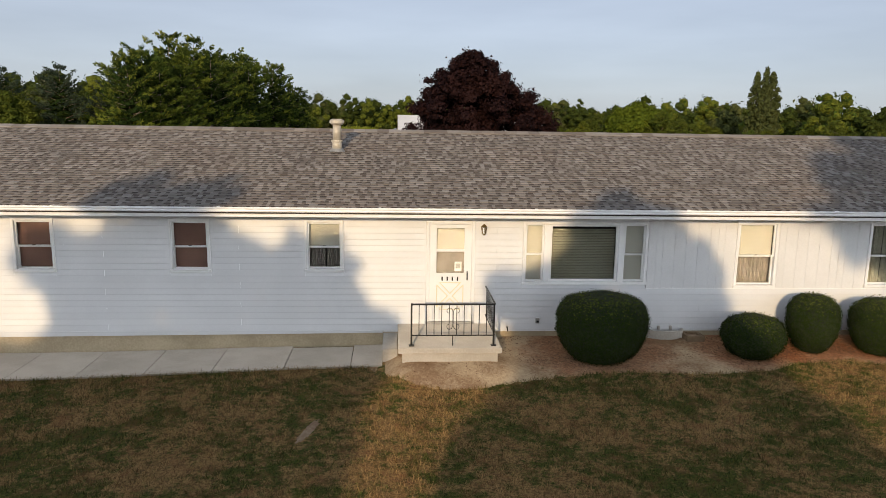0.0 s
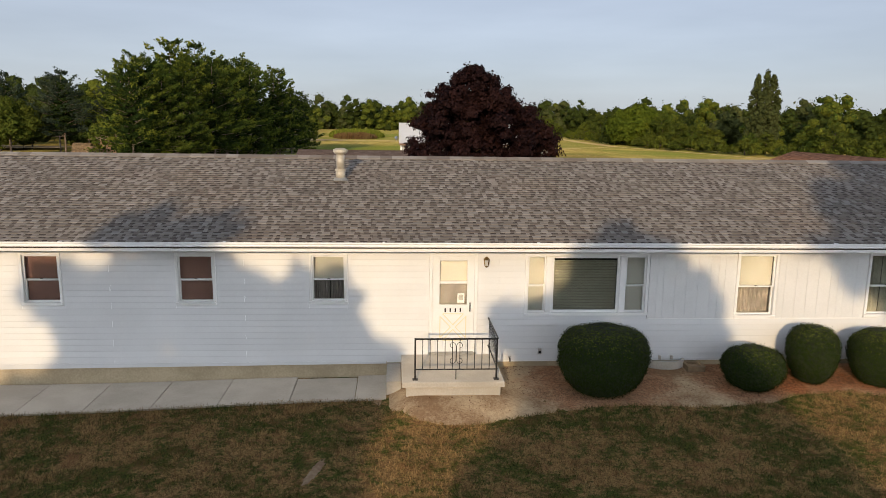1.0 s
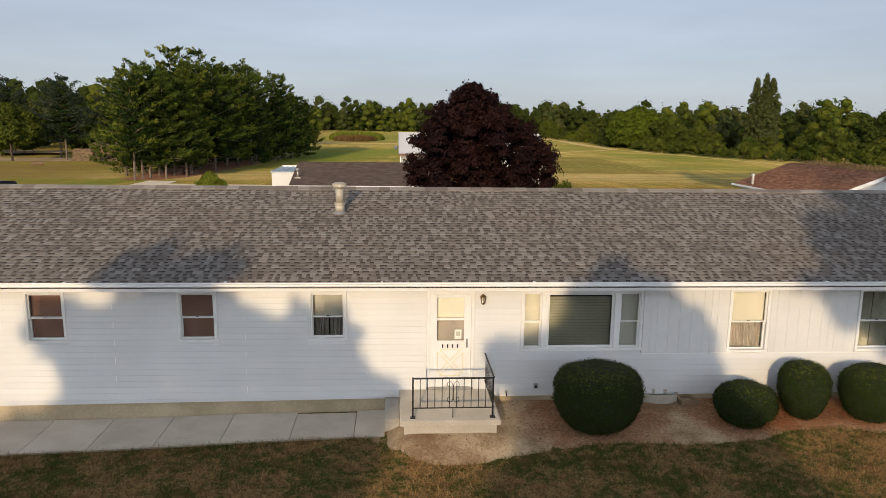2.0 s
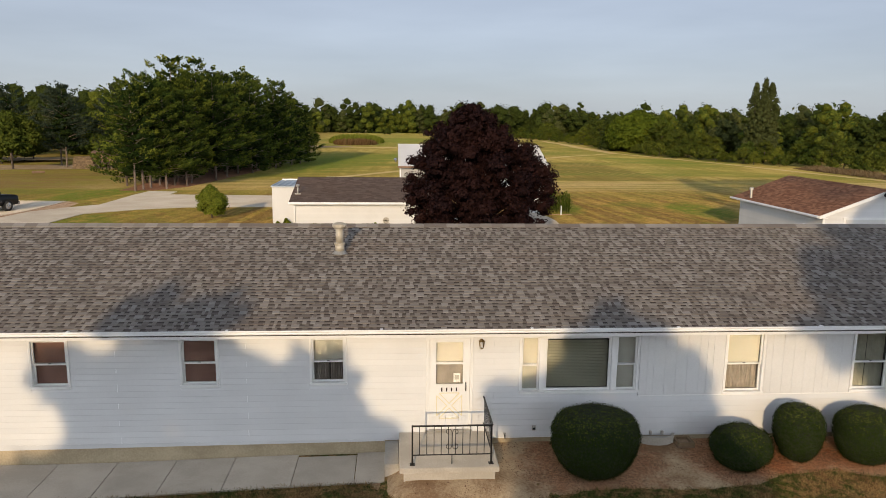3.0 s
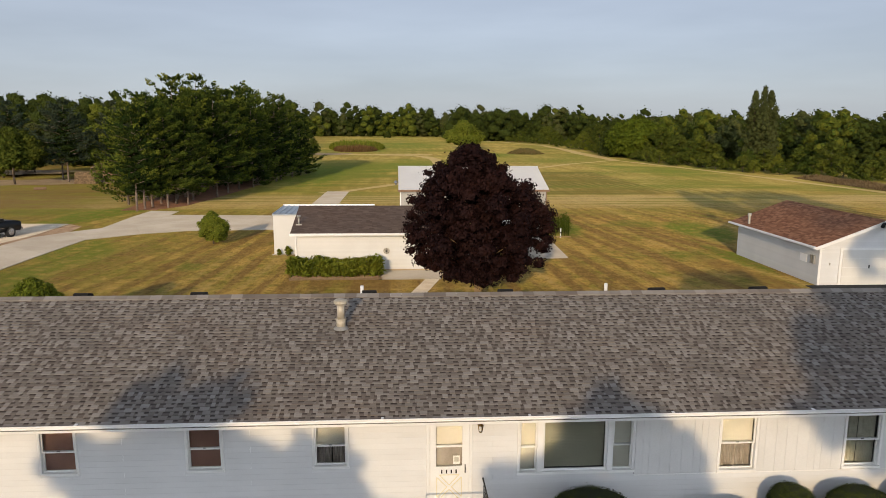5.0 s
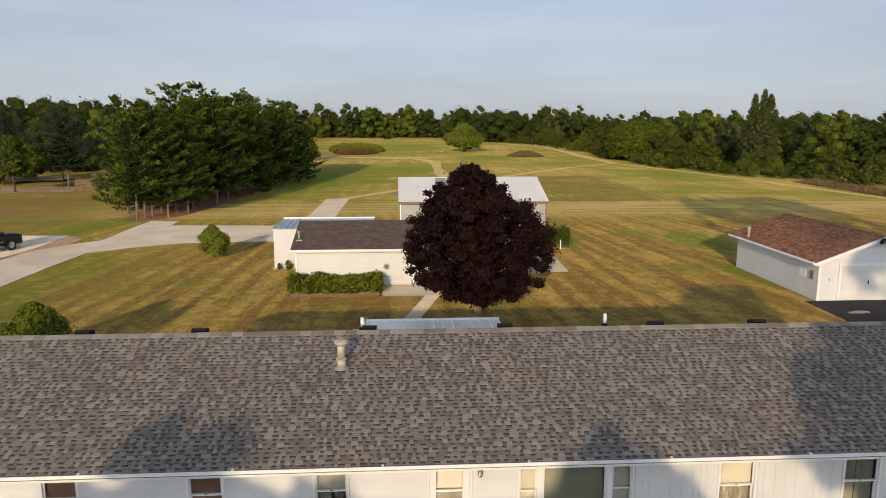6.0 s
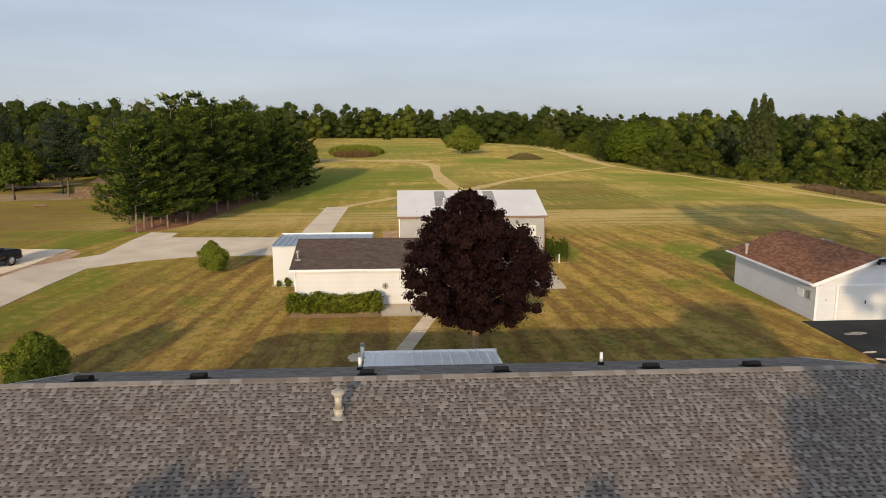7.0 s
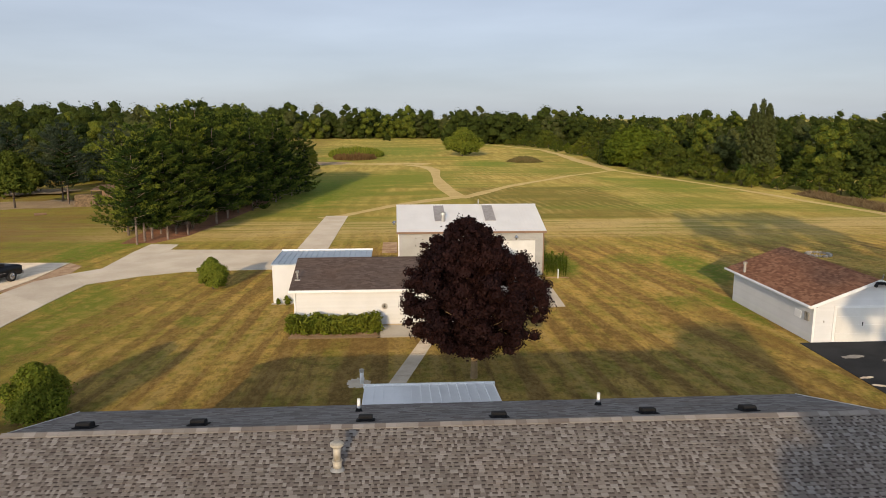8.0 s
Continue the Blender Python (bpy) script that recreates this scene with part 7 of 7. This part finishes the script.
for i in range(60):
    x, y = rng_c.uniform(11.25, 13.3), rng_c.uniform(42.6, 46.0)
    h = rng_c.uniform(1.2, 1.75)
    tube(bm, (x, y, BACK), (x, y, BACK + h), 0.016, 0.008, 4, False)
    for k in range(9):
        z = BACK + h * (0.25 + 0.75 * k / 9)
        a = rng_c.uniform(0, 6.28)
        d = np.array([math.cos(a), math.sin(a), 0])
        s = np.array([-d[1], d[0], 0]) * 0.035
        p = np.array([x, y, z])
        q = p + d * 0.25 + [0, 0, 0.16]
        e = p + d * 0.52 + [0, 0, 0.02]
        blades += [(p - s, q - s, q + s, p + s), (q - s, e, e, q + s)]
part("stalks", bm, M["leaf_green"], corn)
quads("leaves", np.array(blades), M["leaf_lime"], corn)
part("edging", boxed(11.2, 13.0, 42.25, 42.35, BACK - 0.05, BACK + 0.06), M["wood_end"], corn)
stake = thing("white_stake", (12.1, 42.2, BACK), "short white marker stake by the corn", "stake")
part("post", boxed(12.06, 12.14, 42.1, 42.18, BACK - 0.1, BACK + 0.75, bevel=0.008), M["pvc"], stake)

# stone fire ring behind the garage
fire = thing("fire_ring", (39.0, 50.3, BACK), "ring of grey field stones in the grass", "fire pit")
for k in range(22):
    a = 2 * math.pi * k / 22
    bm = bmesh.new()
    bmesh.ops.create_icosphere(bm, subdivisions=1, radius=1.0)
    for v in bm.verts:
        v.co = Vector((39.0 + 1.05 * math.cos(a) + v.co.x * 0.17, 50.3 + 1.05 * math.sin(a) + v.co.y * 0.17, BACK + 0.12 + v.co.z * 0.16)) + Vector((noise.noise(v.co * 3 + Vector((k, 0, 0))), noise.noise(v.co * 3 + Vector((0, k, 0))), 0)) * 0.05
    part("stone", bm, M["stone"], fire)

# stacked firewood
stack = thing("wood_pile", (-46.4, 94.0, BACK), "stack of cut firewood with pale round ends", "wood pile")
rng_w = np.random.default_rng(95)
for row in range(8):
    for k in range(12 - row // 3):
        x = -48.0 + 0.26 * k + 0.13 * (row % 2) + 0.1 * row / 3
        r = rng_w.uniform(0.11, 0.14)
        z = BACK + 0.13 + 0.22 * row
        part("log", tubed((x, 93.2, z), (x + 0.03, 94.1, z), r, r, 9), M["wood_end"], stack)
shelter = thing("wood_shelter", (-44.2, 95.5, BACK), "rusty-red open shelter beside the wood pile", "shelter")
part("roof", prism(bmesh.new(), [(94.2, 2.0), (98.0, 2.5), (98.0, 2.58), (94.2, 2.08)], "x", -46.0, -42.0), M["rust"], shelter)
for x in (-45.9, -42.1):
    for y in (94.4, 97.8):
        part("post", boxed(x - 0.06, x + 0.06, y - 0.06, y + 0.06, BACK - 0.1, 2.0), M["bark"], shelter)
part("back_wall", boxed(-45.8, -42.2, 97.9, 97.95, BACK, 2.3), M["rust"], shelter)
log = thing("fallen_log", (-48.5, 84.1, BACK), "short weathered log lying in the grass", "log")
part("bole", tubed((-49.2, 83.8, BACK + 0.16), (-47.9, 84.5, BACK + 0.16), 0.20, 0.17, 10), M["rust"], log)

# reeds at the pond, and a mound of weeds
def reed_bed(name, label, x0, x1, y0, y1, h, n, seed, material, width=0.10, dome=False):
    rng = np.random.default_rng(seed)
    p, q = rng.uniform(-1, 1, n), rng.uniform(-1, 1, n)
    if y1 - y0 < 40:  # an oval stand, lower towards its rim
        q = q * np.sqrt(np.maximum(0.02, 1 - p * p))
    x, y = (x0 + x1) / 2 + (x1 - x0) / 2 * p, (y0 + y1) / 2 + (y1 - y0) / 2 * q
    hh = h * rng.uniform(0.45, 1.1, n) * (0.75 + 0.25 * np.sin(x * 0.9 + y * 0.5)) * (1 - 0.45 * p ** 4)
    if dome:
        hh = h * rng.uniform(0.7, 1.1, n) * np.maximum(0.1, 1 - p * p - ((y - (y0 + y1) / 2) / ((y1 - y0) / 2)) ** 2)
    a = rng.uniform(0, 6.28, n)
    lx, ly = rng.normal(size=n) * 0.25, rng.normal(size=n) * 0.25
    dx, dy = np.cos(a) * width, np.sin(a) * width
    z0 = np.full(n, BACK - 0.05)
    q = np.stack([np.stack([x - dx, y - dy, z0], 1), np.stack([x + dx, y + dy, z0], 1), np.stack([x + lx + dx * 0.3, y + ly + dy * 0.3, z0 + hh], 1), np.stack([x + lx - dx * 0.3, y + ly - dy * 0.3, z0 + hh], 1)], axis=1)
    ob = quads(name, q, M[material], None, label, "stuff")
    tagged(ob, "", "reeds")


reed_bed("reeds", "stand of rusty reeds at the pond", -20.5, -7.5, 205, 222, 2.0, 5000, 96, "reed_rust", 0.14)
reed_bed("green_reeds", "fringe of tall green reeds", -23.5, -5.5, 216, 246, 2.9, 6500, 97, "leaf_shrub", 0.16)
reed_bed("rough_grass", "strip of long dry grass at the wood's edge", 66.3, 71.5, 60, 104, 0.8, 9000, 98, "grass_dry", 0.10)
reed_bed("weed_mound", "low mound of brown weeds in the field", 31.5, 42.0, 190, 204, 1.7, 2600, 99, "reed", 0.2, True)


# black pickup truck on the pad
def wheel(t, x, y, r=0.40):
    w = part("wheel", bmesh.new(), M["tyre"], t)
    bm = bmesh.new()
    tube(bm, (x, y - 0.14, BACK + 0.03 + r), (x, y + 0.14, BACK + 0.03 + r), r, r, 24)
    bmesh.ops.bevel(bm, geom=[e for e in bm.edges if len(e.link_faces) == 2 and any(len(f.verts) > 4 for f in e.link_faces)], offset=0.04, segments=2, affect="EDGES")
    part("tyre", bm, M["tyre"], w, "", True)
    for s in (-1, 1):
        bm = tubed((x, y + s * 0.10, BACK + 0.03 + r), (x, y + s * 0.150, BACK + 0.03 + r), r * 0.62, r * 0.58, 20)
        for k in range(6):
            a = k * math.pi / 3
            tube(bm, (x, y + s * 0.155, BACK + 0.03 + r), (x + math.cos(a) * r * 0.5, y + s * 0.152, BACK + 0.03 + r + math.sin(a) * r * 0.5), 0.035, 0.03, 5)
        part("rim", bm, M["chrome"], w, "bright alloy rim")


def pickup(px, py):
    """Built nose to +x; px, py is the middle of its front bumper."""
    t = thing("pickup_truck", (px, py, 0), "black four-door pickup truck parked on the pad", "car")
    z = BACK + 0.03
    L = 5.8
    body = [(-0.10, 0.42), (-0.02, 0.62), (-0.04, 1.02), (-0.25, 1.12), (-1.45, 1.20), (-1.62, 1.22), (-4.05, 1.22), (-4.15, 1.20), (-L + 0.03, 1.18), (-L, 0.60), (-L + 0.05, 0.45)]
    bm = bmesh.new()
    prism(bm, [(px + a, z + b) for a, b in body], "y", py - 0.98, py + 0.98)
    bmesh.ops.bevel(bm, geom=list(bm.edges), offset=0.06, segments=2, affect="EDGES")
    part("body", bm, M["carpaint"], t, "", True)
    cab = [(-1.45, 1.18), (-2.15, 1.78), (-2.5, 1.85), (-3.7, 1.85), (-4.02, 1.75), (-4.1, 1.18)]
    bm = bmesh.new()
    prism(bm, [(px + a, z + b) for a, b in cab], "y", py - 0.86, py + 0.86)
    bmesh.ops.bevel(bm, geom=list(bm.edges), offset=0.07, segments=2, affect="EDGES")
    part("cab", bm, M["carpaint"], t, "", True)
    for s in (-1, 1):
        y = py + s * 0.863
        for pr in ([(-1.75, 1.26), (-2.22, 1.68), (-2.68, 1.72), (-2.68, 1.26)], [(-2.78, 1.26), (-2.78, 1.72), (-3.62, 1.72), (-3.72, 1.26)]):
            part("side_window", prism(bmesh.new(), [(px + a, z + b) for a, b in pr], "y", min(y, y + s * 0.012), max(y, y + s * 0.012)), M["dark_glass"], t)
        part("door_handle", boxed(px - 2.75, px - 2.6, min(py + s * 0.985, py + s * 1.02), max(py + s * 0.985, py + s * 1.02), z + 1.02, z + 1.06), M["chrome"], t)
        part("side_trim", boxed(px - 4.0, px - 1.55, min(py + s * 0.983, py + s * 1.0), max(py + s * 0.983, py + s * 1.0), z + 0.70, z + 0.735), M["chrome"], t, "thin bright side strip")
        part("mirror", boxed(px - 1.80, px - 1.66, min(py + s * 0.90, py + s * 1.16), max(py + s * 0.90, py + s * 1.16), z + 1.22, z + 1.42, bevel=0.02), M["carpaint"], t)
        part("headlight", boxed(px - 0.12, px + 0.0, min(py + s * 0.55, py + s * 0.93), max(py + s * 0.55, py + s * 0.93), z + 0.82, z + 1.0, bevel=0.02), M["chrome"], t, "clear headlight")
    part("windscreen", prism(bmesh.new(), [(px - 1.50, z + 1.24), (px - 2.10, z + 1.76), (px - 2.115, z + 1.745), (px - 1.515, z + 1.225)], "y", py - 0.74, py + 0.74), M["dark_glass"], t)
    part("bumper", boxed(px - 0.12, px + 0.08, py - 0.95, py + 0.95, z + 0.42, z + 0.62, bevel=0.04), M["chrome"], t, "chrome front bumper")
    part("grille", boxed(px - 0.06, px + 0.01, py - 0.5, py + 0.5, z + 0.68, z + 1.0, bevel=0.02), M["plastic_black"], t)
    for x in (px - 1.0, px - 4.7):
        for s in (-1, 1):
            wheel(t, x, py + s * 0.86)
    return t


pickup(0.0, 0.0).matrix_basis = pose(-32.2, 45.1, 0, 0, 0, 68) @ Matrix.Diagonal((1.06, 1.06, 1.13, 1))

# front lawn: short blades, thickest along the walk and the soil
def lawn_blades(name, n, seed, material, h, label, tufted):
    rng = np.random.default_rng(seed)
    x, y = rng.uniform(-11.5, 11.5, n), -1.3 - 8.2 * rng.uniform(0, 1, n) ** 1.2
    keep = np.ones(n, bool)
    zz = np.zeros(n)
    for i in range(n):
        lip = -1.50 + 0.035 * (x[i] + 8) if x[i] < -1.6 else along(EDGE, x[i])
        f = noise.noise(Vector((x[i] * 0.9, y[i] * 0.9, 2.0))) + 0.5 * noise.noise(Vector((x[i] * 3, y[i] * 3, 2.0)))
        near = y[i] > lip - 0.5
        keep[i] = y[i] < lip + 0.03 and ((f > 0.05 or near) if tufted else (f < 0.6))
        if (x[i] + 2.42) ** 2 / 0.03 + (y[i] + 4.1) ** 2 / 0.4 < 1:
            keep[i] = False
        zz[i] = level(x[i], y[i]) - 0.004
    x, y, zz = x[keep], y[keep], zz[keep]
    m = len(x)
    hh = h * rng.uniform(0.5, 1.3, m)
    a = rng.uniform(0, 6.28, m)
    lx, ly = rng.normal(size=m) * 0.5 * hh, rng.normal(size=m) * 0.5 * hh
    dx, dy = np.cos(a) * 0.0055, np.sin(a) * 0.0055
    q = np.stack([np.stack([x - dx, y - dy, zz], 1), np.stack([x + dx, y + dy, zz], 1), np.stack([x + lx + dx * 0.3, y + ly + dy * 0.3, zz + hh], 1), np.stack([x + lx - dx * 0.3, y + ly - dy * 0.3, zz + hh], 1)], axis=1)
    ob = quads(name, q, M[material], None, label, "stuff")
    tagged(ob, "", "grass")


lawn_blades("grass", 70000, 101, "turf_blade", 0.065, "tufts of green lawn grass", True)
lawn_blades("dry_grass", 130000, 102, "turf_blade", 0.055, "thin dry straw-coloured lawn grass", False)


def fallen(name, label, n, seed):
    """Dead leaves, bark chips and small stones strewn over the bare soil."""
    rng = np.random.default_rng(seed)
    x, y = rng.uniform(-1.3, 12.0, n), rng.uniform(-2.5, -0.05, n)
    for i, (bx, by, br) in enumerate(((2.88, -1.3, 0.85), (6.0, -1.2, 0.65), (7.32, -1.0, 0.55), (8.78, -1.1, 0.65), (10.35, -1.1, 0.7))):
        k = slice(i * n // 9, (i + 1) * n // 9)
        x[k], y[k] = bx + rng.normal(size=len(x[k])) * br, by + rng.normal(size=len(x[k])) * 0.45
    ok = np.array([b > along(EDGE, a) + 0.06 and not (-1.4 < a < 0.9 and b > -1.7) and (b > along(EDGE, a) + 0.35 or rng.random() < 0.4) for a, b in zip(x, y)])
    # drifts: thickest in the lee of the bushes
    drift = np.array([noise.noise(Vector((a * 1.3, b * 2.0, 4.0))) + rng.uniform(-0.35, 0.35) > -0.05 for a, b in zip(x, y)])
    x, y = x[ok & drift], y[ok & drift]
    z = np.array([level(a, b) + 0.026 for a, b in zip(x, y)])
    ob = quads(name, leaves(np.stack([x, y, z], 1), 0.021, rng, 1.2, 1.5), M["litter"], None, label, "stuff")
    tagged(ob, "", "leaf litter")


fallen("leaf_litter", "brown dead leaves and bark chips on the soil", 22000, 131)


# ---- roof shingles of the house: raised tabs over a darker under-layer ----
def house_shingles():
    rng = np.random.default_rng(77)
    run = math.hypot(RIDGE_Y - EAVE_Y, RIDGE_Z - EAVE_Z)
    n = 38
    c = run / n
    up = Vector((0, (RIDGE_Y - EAVE_Y) / run, (RIDGE_Z - EAVE_Z) / run))
    nrm = Vector((0, -up.z, up.y))
    base = Vector((0, EAVE_Y - 0.015, EAVE_Z - 0.026))
    verts, faces = [], []
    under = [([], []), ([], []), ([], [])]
    singles = []
    for i in range(n):
        # tabs stop short of the next course, so a dark line reads as shade
        lo, hi = base + up * (c * i), base + up * (c * (i + 1) - 0.014)
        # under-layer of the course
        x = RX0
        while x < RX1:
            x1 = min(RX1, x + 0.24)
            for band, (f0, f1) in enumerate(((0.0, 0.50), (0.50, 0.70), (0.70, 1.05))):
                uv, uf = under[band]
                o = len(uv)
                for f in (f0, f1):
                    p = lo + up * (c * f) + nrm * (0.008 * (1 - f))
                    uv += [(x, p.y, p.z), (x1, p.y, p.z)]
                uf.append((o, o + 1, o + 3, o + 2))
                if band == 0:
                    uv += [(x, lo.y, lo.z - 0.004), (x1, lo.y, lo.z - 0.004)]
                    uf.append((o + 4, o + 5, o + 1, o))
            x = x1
        # raised tabs
        x = RX0 - rng.uniform(0, 0.3)
        while x < RX1:
            w = rng.choice((0.075, 0.095, 0.12, 0.15, 0.19)) * rng.uniform(0.85, 1.15)
            gap = rng.choice((0.065, 0.09, 0.115, 0.14)) * rng.uniform(0.8, 1.2)
            a, b = max(x, RX0), min(x + w, RX1)
            x += w + gap
            if b - a < 0.03:
                continue
            t = 0.016
            f = 0.006
            loA = lo - up * 0.004
            tab = [Vector((a + f, 0, 0)) + loA + nrm * t, Vector((b - f, 0, 0)) + loA + nrm * t, Vector((b, 0, 0)) + hi + nrm * 0.006, Vector((a, 0, 0)) + hi + nrm * 0.006,
                   Vector((a + f, 0, 0)) + loA, Vector((b - f, 0, 0)) + loA, Vector((b, 0, 0)) + hi, Vector((a, 0, 0)) + hi]
            fs = [(0, 1, 2, 3), (4, 5, 1, 0), (5, 6, 2, 1), (7, 4, 0, 3)]
            if 10 <= i < 22 and -3.6 < x < 3.0 and len(singles) < 300:
                singles.append((tab, fs))
            else:
                o = len(verts)
                verts += [tuple(v) for v in tab]
                faces += [tuple(k + o for k in q) for q in fs]
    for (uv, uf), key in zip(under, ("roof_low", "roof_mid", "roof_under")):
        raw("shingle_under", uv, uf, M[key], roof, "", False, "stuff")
    raw("shingle_rest", verts, faces, M["roof"], roof, "", False, "stuff")
    for tab, fs in singles:
        raw("shingle", [tuple(v) for v in tab], fs, M["roof"], roof)
    # rear slope, and the cap along the ridge
    rows_of_shingles(roof, REAR_Y, REAR_Z - 0.026, RIDGE_Y, RIDGE_Z - 0.026, RX0, RX1, 0.137, 0.3, M["roof"], 78, 0.014, "rear_shingles")
    x = RX0
    while x < RX1 - 0.02:
        x1 = min(RX1, x + 0.30)
        t = rng.uniform(0.0, 0.006)
        pr = [(RIDGE_Y - 0.15, roof_z(RIDGE_Y - 0.15) + 0.0), (RIDGE_Y, RIDGE_Z + 0.012 + t), (RIDGE_Y + 0.15, roof_z(RIDGE_Y + 0.15)), (RIDGE_Y + 0.15, roof_z(RIDGE_Y + 0.15) + 0.016 + t), (RIDGE_Y, RIDGE_Z + 0.034 + t), (RIDGE_Y - 0.15, roof_z(RIDGE_Y - 0.15) + 0.016 + t)]
        part("ridge_cap", prism(bmesh.new(), pr, "x", x + 0.004, x1), M["roof"], roof)
        x = x1


house_shingles()
